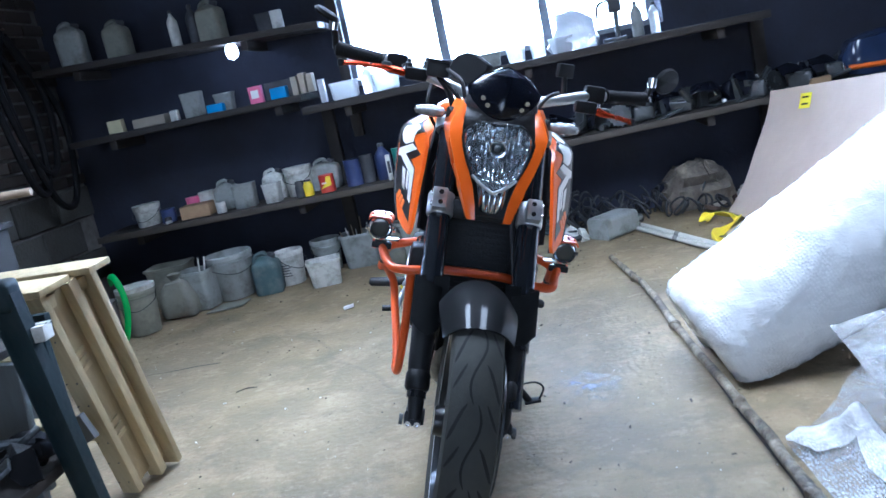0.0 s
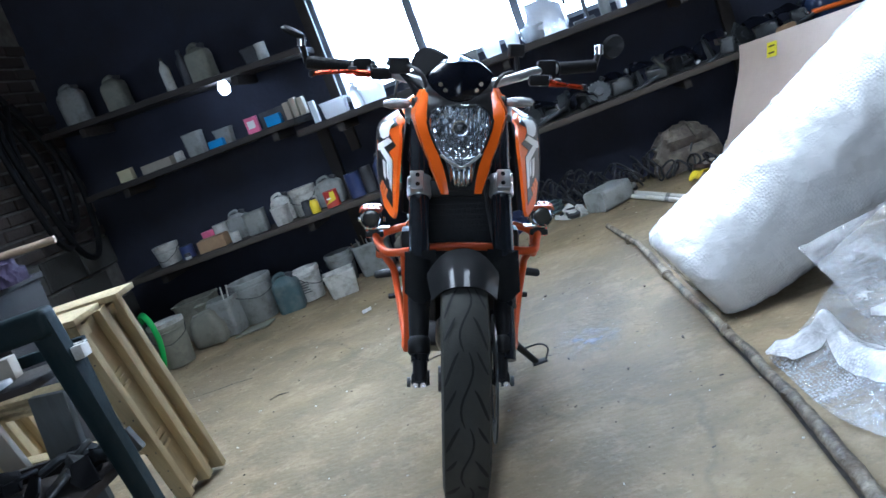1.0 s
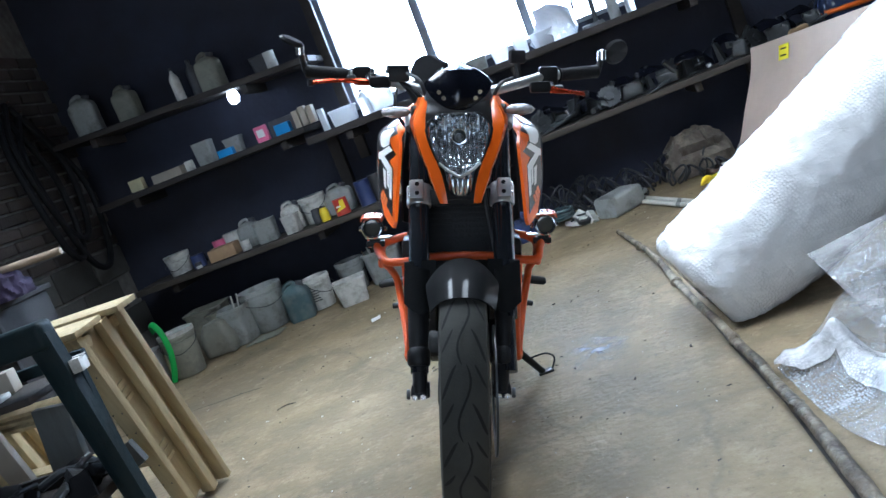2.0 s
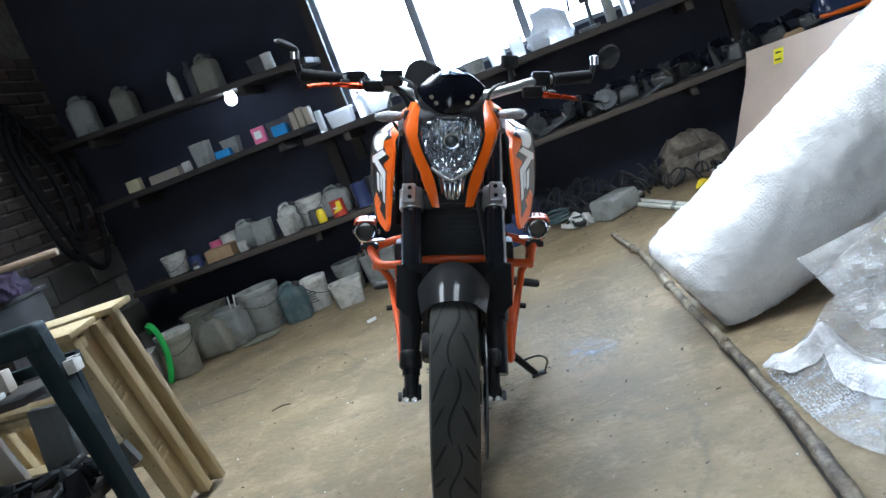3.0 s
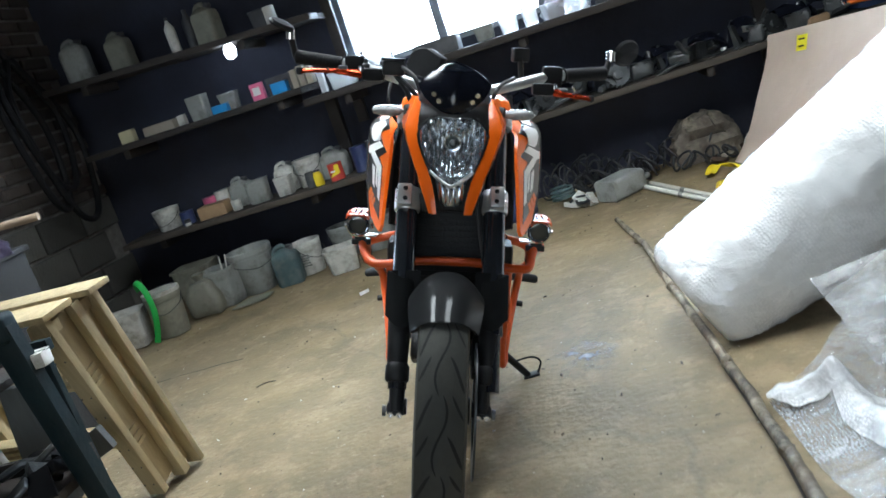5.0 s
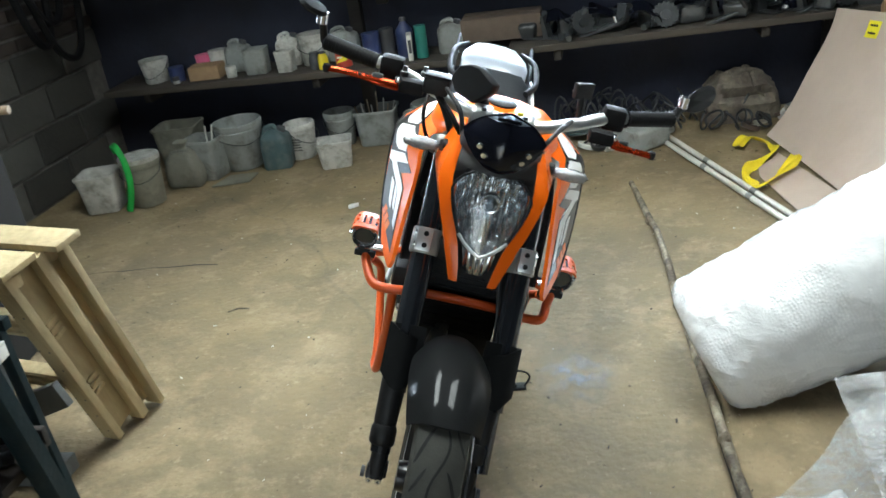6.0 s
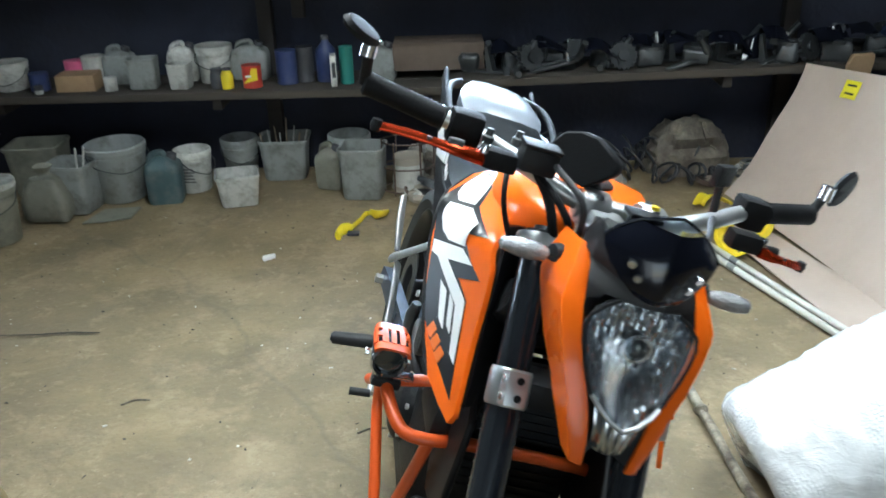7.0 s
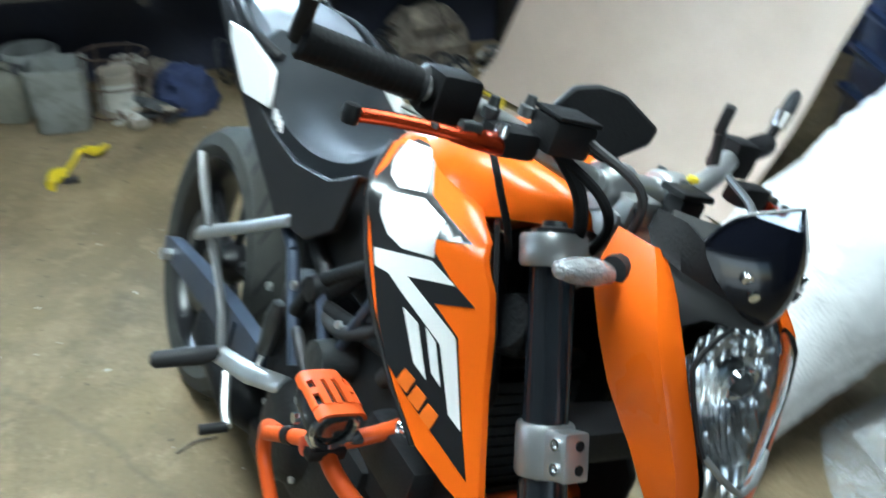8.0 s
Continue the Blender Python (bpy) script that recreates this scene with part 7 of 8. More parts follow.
def ribbon(pts, w, name_label):
    t = thing("yellow_tape", name_label, "strap", group="yellow straps")
    line = spline(pts, 6)
    rows = []
    for k, p in enumerate(line):
        d = (line[min(k + 1, len(line) - 1)] - line[max(k - 1, 0)]).normalized()
        side = Vector((-d.y, d.x, 0.9 * math.sin(k * 0.33))).normalized() * w * (0.55 + 0.45 * abs(math.sin(k * 0.21 + 1)))
        rows.append([p - side, p - side * 0.4 + Vector((0, 0, 0.008)), p + side * 0.4 + Vector((0, 0, -0.002)), p + side])
    for row in rows:
        for q in row:
            q.z = max(q.z, 0.005)
    part("band", loft(rows, 0.0025), YELLOW, t)


ribbon([(1.079, 4.3, 0.02), (1.12, 4.36, 0.035), (1.166, 4.37, 0.03), (1.228, 4.262, 0.03), (1.221, 4.181, 0.025), (1.126, 4.055, 0.02), (1.078, 3.981, 0.025), (1.055, 3.858, 0.02), (1.096, 3.791, 0.02), (1.162, 3.839, 0.03), (1.252, 3.953, 0.05), (1.29, 4.03, 0.055)], 0.026, "crumpled yellow plastic strap by the cardboard")
crack = thing("floor_crack", "thin dark crack running across the concrete floor", "floor crack", kind="structure")
part("line", loft([[(x, y + dy, 0.0035) for dy in (-0.0035 - 0.002 * math.sin(9 * x), 0.004 + 0.002 * math.sin(23 * x))] for x, y in ((-1.9, 3.26), (-1.78, 3.263), (-1.68, 3.28), (-1.588, 3.278), (-1.48, 3.3), (-1.377, 3.3), (-1.26, 3.312), (-1.16, 3.307))]), material("crack_dirt", (0.05, 0.04, 0.03), 0.95, vary=0.3, scale=30), crack)

chest = thing("tool_chest", "dark navy glossy ribbed chest behind the cardboard", "chest", pose(2.42, 2.95, 0, 0, 0, -24))
part("body", box(0.6, 1.1, 0.6, (0, 0, 0.3), 0.04), DARK_METAL, chest)
for z in (0.2, 0.36, 0.5):
    part("rib", box(0.64, 1.14, 0.035, (0, 0, z), 0.014), DARK_METAL, chest)
part("lid", box(0.66, 1.16, 0.06, (0, 0, 0.64), 0.02), DARK_METAL, chest)
panel = thing("white_panel", "tall white board standing against the back wall", "board", pose(2.55, 4.5, 0.0, -4, 0, -3))
part("board", box(0.22, 0.02, 1.6, (0, 0, 0.8), 0.003), WHITE_PLASTIC, panel)

# ---- bubble-wrapped roll and loose bubble film ----
def film_skin(rows, thickness=0.0, closed=False):
    """A skin over rows of points, whose texture coordinates are metres along the film."""
    bm = bmesh.new()
    uv = bm.loops.layers.uv.new("film")
    pts = [[Vector(p) for p in row] for row in rows]
    n, mid = len(pts[0]), len(pts) // 2
    along, across = [0.0], [0.0]
    for a, b in zip(pts, pts[1:]):
        along.append(along[-1] + (b[n // 2] - a[n // 2]).length)
    for k in range(n):
        across.append(across[-1] + (pts[mid][(k + 1) % n] - pts[mid][k]).length)
    vs = [[bm.verts.new(p) for p in row] for row in pts]
    for i in range(len(vs) - 1):
        for k in range(n if closed else n - 1):
            j = (k + 1) % n
            f = bm.faces.new((vs[i][k], vs[i][j], vs[i + 1][j], vs[i + 1][k]))
            for lp, (p, q) in zip(f.loops, ((i, k), (i, k + 1), (i + 1, k + 1), (i + 1, k))):
                lp[uv].uv = (along[p], across[q])
    if closed:
        bm.faces.new(vs[0][::-1])
        bm.faces.new(vs[-1])
    if thickness:
        bmesh.ops.recalc_face_normals(bm, faces=bm.faces)
        bmesh.ops.solidify(bm, geom=bm.faces[:], thickness=thickness)
    return bm


def bubble_material(name, white, glint, alpha=1.0):
    """Bubble film: creases, patches where the bubbles show, clouded and clear stretches."""
    m = bpy.data.materials.new(name)
    m.use_nodes = True
    nt = m.node_tree
    n, l = nt.nodes, nt.links
    b = n["Principled BSDF"]
    b.inputs["Coat Weight"].default_value = 0.45
    b.inputs["Coat Roughness"].default_value = 0.1
    b.inputs["Specular IOR Level"].default_value = 0.6
    co = n.new("ShaderNodeTexCoord")
    mp = n.new("ShaderNodeMapping")
    mp.inputs["Scale"].default_value, mp.inputs["Rotation"].default_value = (0.6, 1.5, 1.5), (0, 0.4, 0.5)
    l.new(co.outputs["Object"], mp.inputs["Vector"])

    def noise_of(scale, detail, source, rough=0.6, warp=0.0):
        t = n.new("ShaderNodeTexNoise")
        t.inputs["Scale"].default_value, t.inputs["Detail"].default_value, t.inputs["Roughness"].default_value, t.inputs["Distortion"].default_value = scale, detail, rough, warp
        l.new(source, t.inputs["Vector"])
        return t.outputs["Fac"]

    def span(value, a0, a1, b0, b1):
        r = n.new("ShaderNodeMapRange")
        for key, v in (("From Min", a0), ("From Max", a1), ("To Min", b0), ("To Max", b1)):
            r.inputs[key].default_value = v
        l.new(value, r.inputs["Value"])
        return r.outputs["Result"]

    def calc(kind, p, q):
        k = n.new("ShaderNodeMath")
        k.operation = kind
        for i, v in enumerate((p, q)):
            if isinstance(v, (int, float)):
                k.inputs[i].default_value = v
            else:
                l.new(v, k.inputs[i])
        return k.outputs[0]

    fold = noise_of(9, 5, mp.outputs["Vector"], 0.6, 0.6)
    crease = calc("ABSOLUTE", calc("SUBTRACT", noise_of(16, 3, mp.outputs["Vector"], 0.5, 1.2), 0.5), 0)
    patch = span(noise_of(4.5, 3, co.outputs["Object"]), 0.43, 0.6, 0.0, 1.0)
    vo = n.new("ShaderNodeTexVoronoi")
    vo.voronoi_dimensions = "2D"
    vo.inputs["Scale"].default_value, vo.inputs["Randomness"].default_value = 104, 0.6
    l.new(co.outputs["UV"], vo.inputs["Vector"])
    dome = span(vo.outputs["Distance"], 0.2, 0.5, 1.0, 0.0)
    height = calc("ADD", calc("ADD", calc("MULTIPLY", fold, 1.1), calc("MULTIPLY", calc("MINIMUM", crease, 0.12), -1.6)), calc("ADD", calc("MULTIPLY", calc("MULTIPLY", dome, patch), 0.42), calc("MULTIPLY", noise_of(150, 2, co.outputs["Object"]), 0.3)))
    bp = n.new("ShaderNodeBump")
    bp.inputs["Strength"].default_value, bp.inputs["Distance"].default_value = glint, 0.005
    l.new(height, bp.inputs["Height"])
    l.new(bp.outputs["Normal"], b.inputs["Normal"])
    l.new(bp.outputs["Normal"], b.inputs["Coat Normal"])
    cloud = noise_of(6, 6, co.outputs["Object"])
    ramp = n.new("ShaderNodeValToRGB")
    ramp.color_ramp.elements[0].position, ramp.color_ramp.elements[1].position = 0.32, 0.66
    ramp.color_ramp.elements[0].color, ramp.color_ramp.elements[1].color = (*[c * 0.8 for c in white], 1), (*white, 1)
    l.new(cloud, ramp.inputs["Fac"])
    tint = n.new("ShaderNodeMix")
    tint.data_type = "RGBA"
    l.new(calc("MULTIPLY", calc("MULTIPLY", dome, patch), 0.4), tint.inputs["Factor"])
    l.new(ramp.outputs["Color"], tint.inputs[6])
    tint.inputs[7].default_value = (0.85, 0.85, 0.85, 1)
    l.new(tint.outputs[2], b.inputs["Base Color"])
    l.new(span(fold, 0.35, 0.65, 0.12, 0.4), b.inputs["Roughness"])
    if alpha < 1:
        body = span(cloud, 0.36, 0.64, alpha * 0.35, alpha * 1.5)
        rim = calc("MULTIPLY", calc("MULTIPLY", dome, patch), 0.22)
        edge = calc("MULTIPLY", calc("SUBTRACT", 0.12, calc("MINIMUM", crease, 0.12)), 1.4)
        total = n.new("ShaderNodeMath")
        total.use_clamp = True
        l.new(calc("ADD", body, rim), total.inputs[0])
        l.new(edge, total.inputs[1])
        l.new(total.outputs[0], b.inputs["Alpha"])
    return m


BUBBLE = bubble_material("bubble_wrap", (0.72, 0.73, 0.735), 0.5)
FOLDED = bubble_material("folded_bubble_wrap", (0.74, 0.75, 0.76), 0.9, 0.6)
LOOSE = bubble_material("loose_bubble_wrap", (0.66, 0.67, 0.68), 1.0, 0.16)


def wrapped_roll():
    t = thing("wrapped_bundle", "thick bundle wrapped in white bubble film, propped off the floor", "wrapped bundle")
    a = Vector((0.719, 2.434, 0.079))
    axis = Vector((1.0, 0.102, 0.493)).normalized()
    b = a + axis * 1.1
    side = axis.cross(Vector((0, 0, 1))).normalized()
    up = side.cross(axis)
    rows = []
    for k in range(121):
        u = 1 - (1 - (k / 120) ** 1.25) ** 1.15
        c = a + (b - a) * u
        r = 0.202 + 0.048 * u
        end = min(u, 1 - u)
        if end < 0.05:
            r *= 0.8 + 0.2 * math.sqrt(max(0.0, 1 - ((0.05 - end) / 0.05) ** 2))
        row = []
        for j in range(96):
            th = 2 * math.pi * j / 96
            d = side * math.cos(th) + up * math.sin(th)
            around = Vector((math.cos(th), math.sin(th), 0))
            w = 1 + 0.035 * noise.noise(Vector((u * 9, around.x * 1.6, around.y * 1.6))) + 0.02 * noise.noise(Vector((u * 34, around.x * 5, around.y * 5)))
            ridge = (1 - abs(noise.noise(Vector((u * 22 + 2.5 * around.x, around.x * 3, around.y * 3))))) ** 5
            w += 0.014 * ridge + 0.035 * max(0.0, 1 - u / 0.12) * (1 - abs(noise.noise(Vector((u * 30, around.x * 4.5, around.y * 4.5))))) ** 4
            p = c + d * r * w
            p.z = max(p.z, 0.008)
            row.append(p)
        rows.append(row)
    part("wrap", film_skin(rows, closed=True), BUBBLE, t)
    # overlapping edge of the film
    lap = []
    for k in range(60):
        u = 0.1 + 0.85 * k / 59
        c = a + (b - a) * u
        r = 0.202 + 0.048 * u
        lap.append([c + (side * math.cos(th) + up * math.sin(th)) * (r * 1.035 + 0.006 * noise.noise(Vector((u * 20, th, 0)))) for th in (radians(200 + 25 * math.sin(u * 5)), radians(212 + 25 * math.sin(u * 5)), radians(226 + 25 * math.sin(u * 5)))])
    part("film_edge", film_skin(lap, 0.003), BUBBLE, t)


wrapped_roll()


def film_sheet():
    """Loose film: thin and flat on the floor, with two raised folds that run from a tongue by the pole."""
    f = thing("bubble_film", "crumpled loose transparent bubble film with a white fold on the floor", "bubble wrap")
    line = spline([(*e, 0) for e in ((1.12, 2.3), (1.033, 2.195), (0.96, 2.074), (0.85, 1.94), (0.79, 1.885), (0.8, 1.79), (0.805, 1.7), (0.82, 1.55), (0.845, 1.45), (0.9, 1.34), (1.02, 1.16))], 10)
    ridges = ((Vector((0.785, 1.865, 0)), Vector((0.94, 1.83, 0)), 0.075, 0.045), (Vector((0.93, 1.82, 0)), Vector((1.02, 1.5, 0)), 0.07, 0.055), (Vector((1.06, 1.9, 0)), Vector((1.4, 1.72, 0)), 0.12, 0.07))

    def height(x, y, t):
        q = Vector((x * 3.1, y * 3.1, 2.0))
        z = 0.006 + 0.012 * max(0.0, noise.noise(q * 1.3)) + 0.012 * (1 - abs(noise.noise(q * 2.1))) ** 4 + 0.006 * noise.noise(q * 7)
        for a, b, h, w in ridges:
            d = b - a
            k = max(0.0, min(1.0, (Vector((x, y, 0)) - a).dot(d) / d.dot(d)))
            off = (Vector((x, y, 0)) - a - d * k).length / (w * (0.35 + 0.65 * min(1.0, 3 * k + 0.1)))
            z += h * (0.3 + 0.7 * k) * math.exp(-off * off) * (1 + 0.3 * noise.noise(q * 4))
        return max(0.006, z * min(1.0, 0.4 + 9 * t))

    rows = []
    for e in line:
        row = []
        for j in range(80):
            t = j / 79
            x, y = e.x + 0.9 * t, e.y + 0.03 * math.sin(5 * t)
            row.append((x, y, height(x, y, t)))
        rows.append(row)
    part("film", film_skin(rows, 0.0015), LOOSE, f)
    # the folds lie three and four layers thick
    for a, b, h, w in ridges:
        d = (b - a).normalized()
        side = Vector((-d.y, d.x, 0))
        rows = []
        for k in range(40):
            c = a + (b - a) * (k / 39)
            wide = w * (0.25 + 0.9 * min(1.0, k / 14))
            row = []
            for m in range(25):
                p = c + side * wide * (m / 12 - 1)
                row.append((p.x, p.y, height(p.x, p.y, 1.0) + 0.004 + 0.003 * noise.noise(p * 40)))
            rows.append(row)
        part("fold", film_skin(rows, 0.0015), FOLDED, f)


film_sheet()


def draped_film():
    """Film hanging off the bundle in loose folds down to the floor."""
    f = thing("bubble_film", "crumpled bubble film heaped against the wrapped bundle", "bubble wrap")
    rows = []
    for i in range(71):
        u = i / 70
        top, low = Vector((1.0 + 0.72 * u, 2.2 - 0.18 * u, 0.17 + 0.17 * u)), Vector((1.03 + 0.74 * u, 1.91 - 0.38 * u, 0.0))
        row = []
        for j in range(61):
            t = j / 60
            p = top.lerp(low, t)
            q = Vector((p.x * 4.5, p.y * 4.5 + t, p.z * 2))
            fold = (1 - abs(noise.noise(q))) ** 4
            fine = (1 - abs(noise.noise(q * 3.1 + Vector((5, 2, 1))))) ** 3
            swell = math.sin(math.pi * min(1.0, t * 1.3 + 0.15)) * 0.07
            p += Vector((0.05 * noise.noise(q * 1.4), -swell - 0.05 * fold - 0.008 * fine, 0.04 * fold * (1 - t) + 0.006 * fine + 0.02 * noise.noise(q * 0.8)))
            p.z = max(0.012, p.z)
            row.append(p)
        rows.append(row)
    part("film", film_skin(rows, 0.0015), LOOSE, f)


draped_film()

# ---- pallet ----
pal = thing("pallet", "new pale pine pallet standing tilted on the floor", "pallet", pose(-0.958, 2.145, 0.0, 20, 0, -13))
PH = 0.715


def leant(bm):
    for v in bm.verts:
        v.co.x += 0.158 * v.co.z
    return bm


for y, t, w, x0 in ((0.0, 0.024, 0.062, 0.0), (0.1, 0.03, 0.05, 0.006), (0.17, 0.022, 0.06, 0.014)):
    for x in (0.0, -0.62):
        foot, head = -0.364 * y + 0.014 + 0.16 * (x < -0.1), PH - 0.25 * y
        part("board", leant(wobble(box(w, t, head - foot, (x - w / 2 + x0, y, (head + foot) / 2), 0.002), 0.002, 5, x + y)), PINE, pal)
for x in (0.0, -0.62):
    part("board", leant(wobble(box(0.018, 0.072, PH - 0.03, (x - 0.034, 0.049, PH / 2), 0.002), 0.0015, 5, x)), PINE, pal)
    part("board", leant(wobble(box(0.018, 0.046, PH - 0.03, (x - 0.036, 0.137, PH / 2 - 0.03), 0.002), 0.0015, 5, x)), PINE, pal)
for z in (0.2, 0.45):
    for k in range(3):
        part("slat", leant(wobble(box(0.66, 0.04, 0.014, (-0.348, 0.045, z + 0.026 * k), 0.002), 0.0015, 5, z)), PINE, pal)
part("end_board", leant(wobble(box(0.76, 0.085, 0.018, (-0.32, 0, 0), 0.003, pose(0, 0.155, PH - 0.025, -14)), 0.002, 5)), PINE, pal)
part("end_board", leant(wobble(box(0.72, 0.11, 0.018, (-0.345, 0, 0), 0.003, pose(0, 0.035, PH + 0.003, -14)), 0.002, 5)), PINE, pal)
for x in (0.0, -0.62):
    for y in (0.012, 0.13):
        part("block", leant(box(0.075, 0.05, 0.036, (0, 0, 0), 0.004, pose(x - 0.04, y, PH - 0.028 - 0.25 * y, -14))), PINE, pal)
nails = bmesh.new()
for z in (0.06, 0.14, 0.22, 0.36, 0.44, 0.58):
    for x in (-0.02, -0.055):
        lathe([(0, -0.001), (0.003, -0.001), (0.003, 0.001), (0, 0.001)], 6, Matrix.Translation((x, -0.0125, z)) @ pose(0, 0, 0, 90), nails)
tagged(part("nails", leant(nails), GREASY, pal), kind="stuff")

# ---- dark green trestle bench with things on it ----
bench = thing("work_bench", "dark green painted bench frame with a cluttered shelf and tray", "bench")
BX, BY, BZ = -0.74, 1.56, 0.775
part("top_rail", wobble(box(1.15, 0.06, 0.07, (BX - 0.575, BY, BZ - 0.035), 0.018, segments=3), 0.003, 6), GREEN_PAINT, bench)


def bench_leg(a, b, w, d):
    """A straight leg, square in section, that widens a little towards the rail."""
    a, b = Vector(a), Vector(b)
    part("leg", loft([[a.lerp(b, k) + Vector((x * w * (1.15 - 0.3 * k), y * d, 0)) for x, y in ((-1, -0.8), (-0.8, -1), (0.8, -1), (1, -0.8), (1, 0.8), (0.8, 1), (-0.8, 1), (-1, 0.8))] for k in (0, 0.33, 0.67, 1)], closed=True, caps=True), GREEN_PAINT, bench)


bench_leg((BX - 0.03, BY, BZ - 0.03), (BX - 0.01, BY + 0.1, 0.0), 0.027, 0.022)
bench_leg((BX - 0.09, BY + 0.16, BZ - 0.115), (BX - 0.1, BY + 0.2, 0.0), 0.013, 0.012)
bench_leg((BX - 1.1, BY, BZ - 0.03), (BX - 1.12, BY + 0.1, 0.0), 0.027, 0.022)
part("rear_rail", box(1.05, 0.024, 0.03, (BX - 0.58, BY + 0.16, BZ - 0.13), 0.004), GREEN_PAINT, bench)
part("shelf_board", box(1.02, 0.2, 0.018, (BX - 0.58, BY + 0.03, 0.618), 0.003), SHELF_WOOD, bench)
part("tray_board", box(1.02, 0.3, 0.025, (BX - 0.56, BY - 0.02, 0.335), 0.004), SHELF_WOOD, bench)
part("tray_lip", box(1.02, 0.018, 0.05, (BX - 0.56, BY + 0.138, 0.36), 0.004), SHELF_WOOD, bench)
plank = thing("plank", "short pale weathered plank lying on the bench shelf", "plank", pose(BX - 0.32, BY - 0.03, 0.629, 0, 0, 3))
part("board", wobble(box(0.3, 0.07, 0.014, (0, 0, 0.007), 0.003), 0.003, 9), WHITE_PLASTIC, plank)
block = thing("timber_block", "pale beige timber offcut standing on the bench shelf", "offcut", pose(BX - 0.24, BY + 0.05, 0.629, 0, 0, 14))
part("block", box(0.11, 0.05, 0.055, (0, 0, 0.028), 0.004), BEIGE_BOX, block)
carton(BX + 0.0, BY + 0.03, 0.05, 0.045, 0.03, WHITE_PLASTIC, "small white carton at the end of the bench shelf", z=0.629, turn=8)
bucket(BX - 0.33, BY - 0.03, 0.055, 0.035, material("pale_blue_plastic", (0.12, 0.24, 0.33), 0.5, vary=0.1), "shallow blue plastic dish on the bench shelf", z=0.645, handle=False, name="dish")
scrap_heap(0, 0, 26, 0.3, 0.05, [DEAD_BLACK, GREASY], "black metal parts piled in the bench tray", seed=9).matrix_world = pose(BX - 0.3, BY - 0.02, 0.35)
grey = thing("board_trestle", "weathered grey board trestle with a diagonal brace", "trestle", pose(-1.2, 1.98, 0))
part("upright", box(0.115, 0.03, 0.5, (0, 0, 0.25), 0.004, pose(0, 0, 0, 0, 6, 0)), GREY_WOOD, grey)
part("brace", box(0.3, 0.026, 0.075, (0, 0, 0), 0.004, pose(0.13, -0.03, 0.25, 0, -20, 0)), GREY_WOOD, grey)
part("foot", box(0.3, 0.09, 0.05, (0.02, 0, 0.025), 0.004), GREY_WOOD, grey)
part("cross_board", box(0.75, 0.026, 0.075, (-0.25, -0.032, 0.175), 0.003, pose(0, 0, 0, 0, -2, 0)), GREY_WOOD, grey)
part("side_board", box(0.075, 0.026, 0.3, (0, 0, 0), 0.003, pose(-0.2, 0.05, 0.36, 0, -14, 0)), BEIGE_BOX, grey)

# ---- left wall: hanging cables, stick, dark stacked boards ----
for k, (y, z0, z1, sag) in enumerate(((4.3, 1.75, 0.85, 0.2), (4.4, 1.78, 0.95, 0.26), (4.48, 1.72, 0.75, 0.3))):
    c = thing("hanging_hose", "black hose hanging from a nail on the masonry wall", "hose", group="hanging hoses")
    part("hose", tube(spline([(XL + 0.06, y, z0), (XL + 0.1, y - sag * 0.6, (z0 * 2 + z1) / 3), (XL + 0.13, y - sag * 0.2, z1 + 0.05), (XL + 0.12, y + sag * 0.6, z1), (XL + 0.1, y + sag, (z0 + z1) / 2), (XL + 0.06, y + 0.03, z0 - 0.02)], 7), 0.02, 8), DEAD_BLACK, c)
    part("nail", rod((XL + 0.0, y + 0.01, z0), (XL + 0.09, y + 0.01, z0 + 0.01), 0.005, 6), RUST, c)
# near-black crate added in place of dark clutter, under the cloth and handle
crate = thing("crate", "dark timber crate in place of dark clutter by the masonry wall", "crate", pose(-1.86, 2.62, 0, 0, 0, 8))
for k in range(5):
    part("slat", wobble(box(0.56, 0.022, 0.14, (0, -0.2, 0.09 + 0.155 * k), 0.004), 0.003, 6, k), DARK_PLANK, crate)
for x in (-0.25, 0.25):
    part("corner_post", box(0.05, 0.4, 0.78, (x, 0.0, 0.39), 0.005), DARK_PLANK, crate)
part("back", box(0.5, 0.02, 0.76, (0, 0.2, 0.38), 0.004), DARK_PLANK, crate)
part("top", box(0.58, 0.44, 0.022, (0, 0, 0.792), 0.004), DARK_PLANK, crate)
hd = thing("broom_handle", "short pale wooden handle resting across the crate", "handle")
part("handle", rod((-1.805, 2.5, 0.921), (-1.315, 2.6, 0.902), 0.014, 10), WOOD_STICK, hd)
cloth = thing("cloth", "small dark purple cloth bundled on the crate", "cloth", pose(-1.548, 2.56, 0.803))
part("body", lump(0.09, 0.07, 0.1, 3.0), material("dark_cloth", (0.03, 0.022, 0.05), 0.9, vary=0.3, scale=12, bump=0.3), cloth)

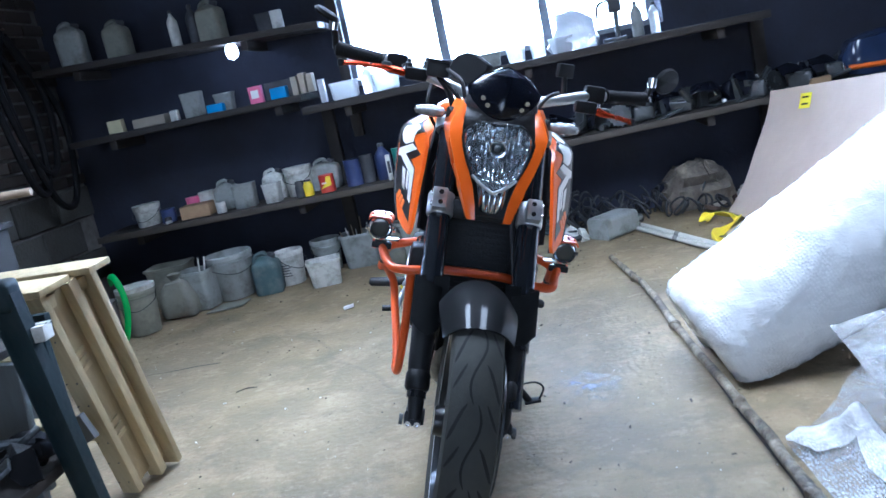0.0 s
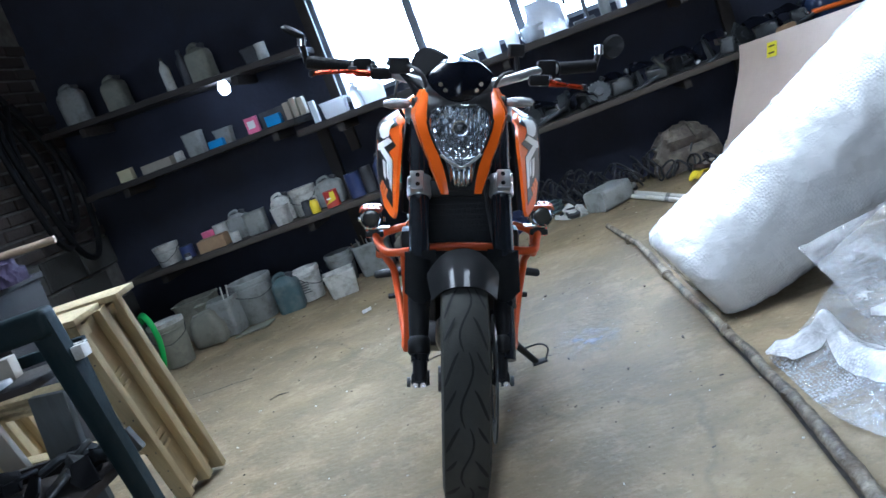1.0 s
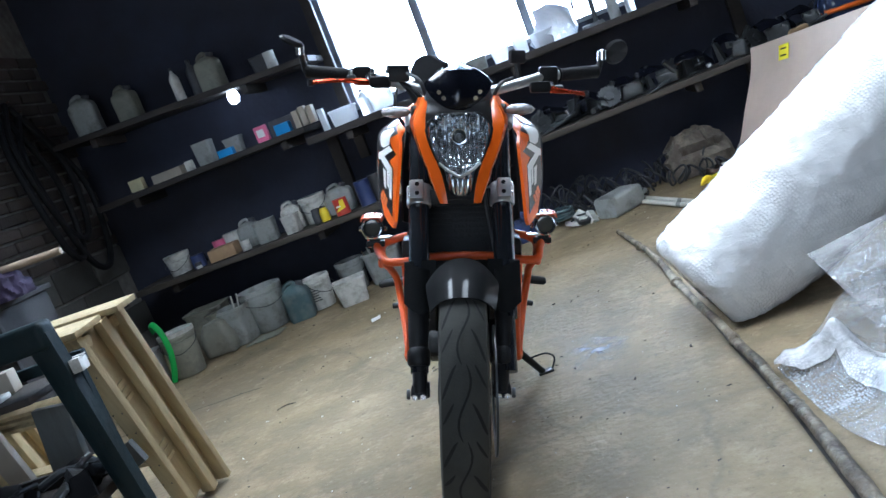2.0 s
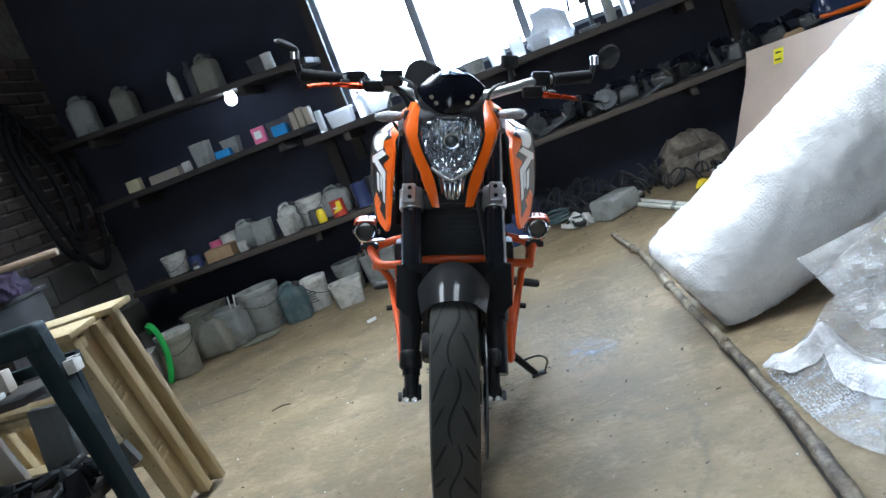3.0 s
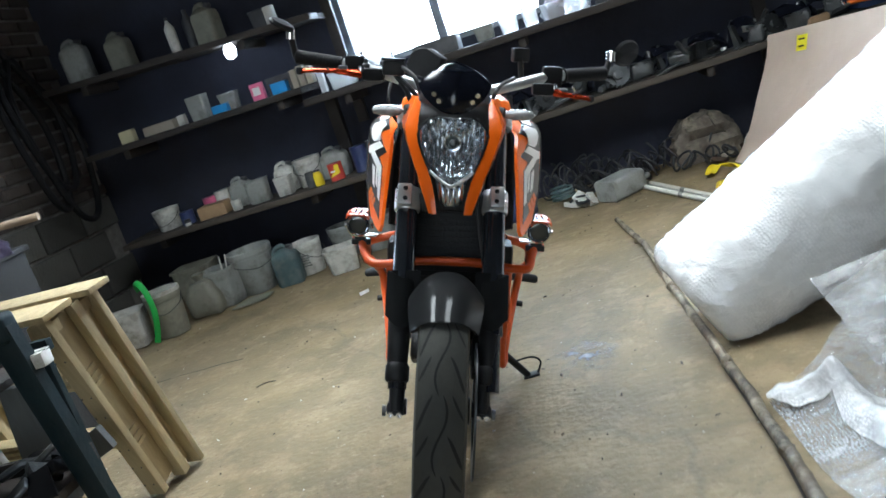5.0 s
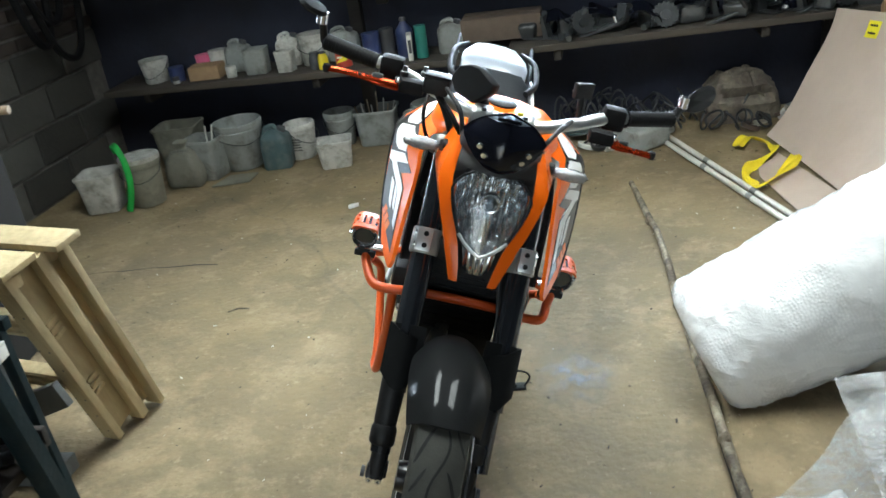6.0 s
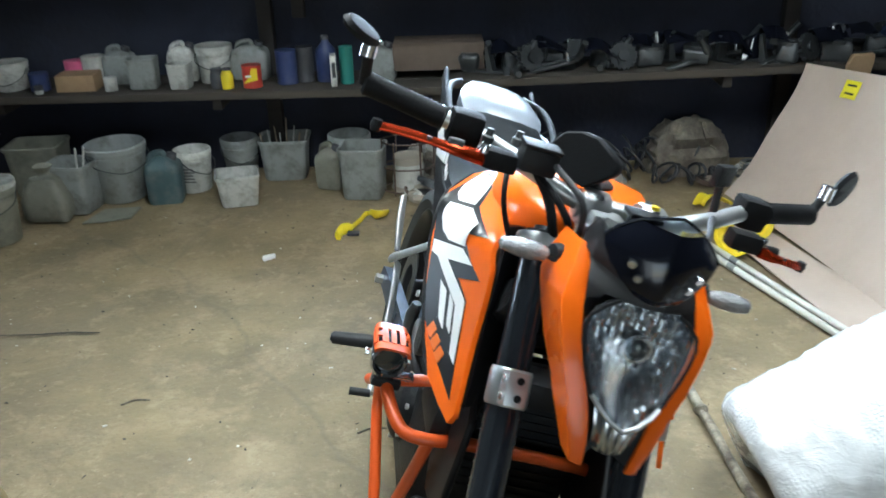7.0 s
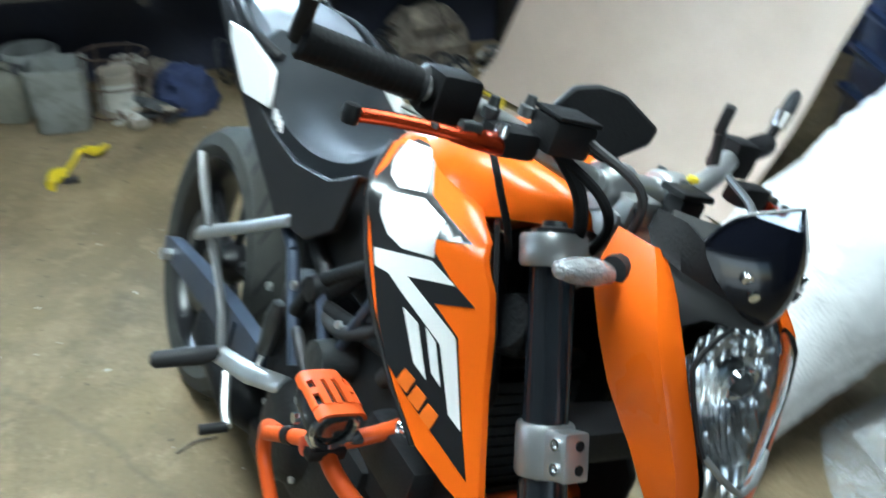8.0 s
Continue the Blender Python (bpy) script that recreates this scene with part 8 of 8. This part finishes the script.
# pale dried spill on the floor
def spill():
    m = material("dried_spill", (0.29, 0.3, 0.325), 0.6, vary=0.1, scale=8)
    n, l = m.node_tree.nodes, m.node_tree.links
    co = next(q for q in n if q.type == "TEX_COORD")
    g = n.new("ShaderNodeTexGradient")
    g.gradient_type = "SPHERICAL"
    mp = n.new("ShaderNodeMapping")
    mp.inputs["Scale"].default_value = (7.5, 5.5, 1)
    l.new(co.outputs["Object"], mp.inputs["Vector"])
    l.new(mp.outputs["Vector"], g.inputs["Vector"])
    t = n.new("ShaderNodeTexNoise")
    t.inputs["Scale"].default_value, t.inputs["Detail"].default_value = 18, 7
    l.new(co.outputs["Object"], t.inputs["Vector"])
    k = n.new("ShaderNodeMath")
    k.operation, k.use_clamp = "MULTIPLY", True
    r = n.new("ShaderNodeMapRange")
    r.inputs["From Min"].default_value, r.inputs["From Max"].default_value, r.inputs["To Max"].default_value = 0.4, 0.65, 1.0
    l.new(t.outputs["Fac"], r.inputs["Value"])
    l.new(r.outputs["Result"], k.inputs[0])
    l.new(g.outputs["Fac"], k.inputs[1])
    l.new(k.outputs[0], n["Principled BSDF"].inputs["Alpha"])
    bm = bmesh.new()
    bmesh.ops.create_grid(bm, x_segments=8, y_segments=8, size=0.2)
    ob = part("floor_stain", bm, m)
    ob.matrix_world = Matrix.Translation((0.365, 2.44, 0.004))
    tagged(ob, "pale blue-grey dried spill on the concrete floor", "stain", "", "structure")


spill()

# ---- crumbs on the floor ----
rnd = random.Random(21)
crumbs, chips = bmesh.new(), bmesh.new()
for k in range(900):
    x, y = rnd.uniform(-1.9, 1.2), rnd.uniform(0.3, 4.4)
    s = rnd.choice((0.0015, 0.002, 0.002, 0.003, 0.0045))
    m = Matrix.Translation((x, y, s * 0.4)) @ pose(0, 0, 0, rnd.uniform(-20, 20), rnd.uniform(-20, 20), rnd.uniform(0, 360))
    wob = box(s * rnd.uniform(0.8, 3), s * rnd.uniform(0.6, 1.4), s * 0.5, (0, 0, 0), 0, m)
    join(crumbs if k % 4 else chips, wobble(wob, s * 0.7, 200, k))
tagged(part("floor_crumbs", crumbs, material("dark_crumb", (0.06, 0.05, 0.04), 0.9, vary=0.4, random_value=0.4, island=True)), "dark crumbs and dry leaf bits scattered on the floor", "debris", "", "stuff")
tagged(part("floor_chips", chips, material("pale_chip", (0.6, 0.57, 0.5), 0.8, vary=0.2)), "pale paint chips scattered on the floor", "debris", "", "stuff")
scrapw = thing("paper_scrap", "small crumpled white paper scrap on the floor", "paper", pose(-0.71, 3.87, 0.0, 0, 0, 30))
part("body", wobble(box(0.05, 0.03, 0.015, (0, 0, 0.008), 0.004), 0.01, 40), WHITE_DECAL, scrapw)
for x, y, a, l in ((-0.2, 2.75, 15, 0.09), (0.35, 1.35, 60, 0.07), (0.1, 1.4, 100, 0.06), (-0.9, 2.9, 20, 0.08)):
    tw = thing("twig", "short dark twig lying on the floor", "twig", pose(x, y, 0.004, 0, 0, a), "twigs")
    part("stem", tube(spline([(-l / 2, 0, 0), (0, 0.006, 0.003), (l / 2, -0.004, 0)], 4), 0.003, 6), POLE_WOOD, tw)

# ---- masonry of the left wall, piece by piece ----
def masonry():
    wall = bpy.data.objects["wall_left"]
    meshes = {}

    def piece(kind, size, y, z, mat):
        if (kind, size) not in meshes:
            bm = box(0.03, size[0], size[1], (0, 0, 0), 0.006, segments=1)
            me = bpy.data.meshes.new(kind)
            bm.to_mesh(me)
            bm.free()
            me.materials.append(mat)
            meshes[kind, size] = me
        ob = new(kind, meshes[kind, size])
        ob.parent = wall
        ob.matrix_world = Matrix.Translation((XL - 0.008 + rnd.uniform(-0.003, 0.004), y, z)) @ pose(0, 0, 0, rnd.uniform(-0.8, 0.8), 0, rnd.uniform(-1, 1))

    row, z = 0, 0.1
    while z < 0.78:
        y = 2.75 + (0.21 if row % 2 else 0.0)
        while y + 0.21 < YB:
            piece("block", (0.4, 0.185), y + 0.2, z, BLOCK)
            y += 0.415
        z += 0.2
        row += 1
    z = 0.84
    while z < 2.1:
        y = 3.73 + (0.13 if row % 2 else 0.0) if 1.06 < z < 1.66 else 2.75 + (0.13 if row % 2 else 0.0)
        while y + 0.125 < YB - 0.01:
            piece("brick", (0.245, 0.062), y + 0.125, z, BRICK)
            y += 0.257
        z += 0.076
        row += 1


masonry()
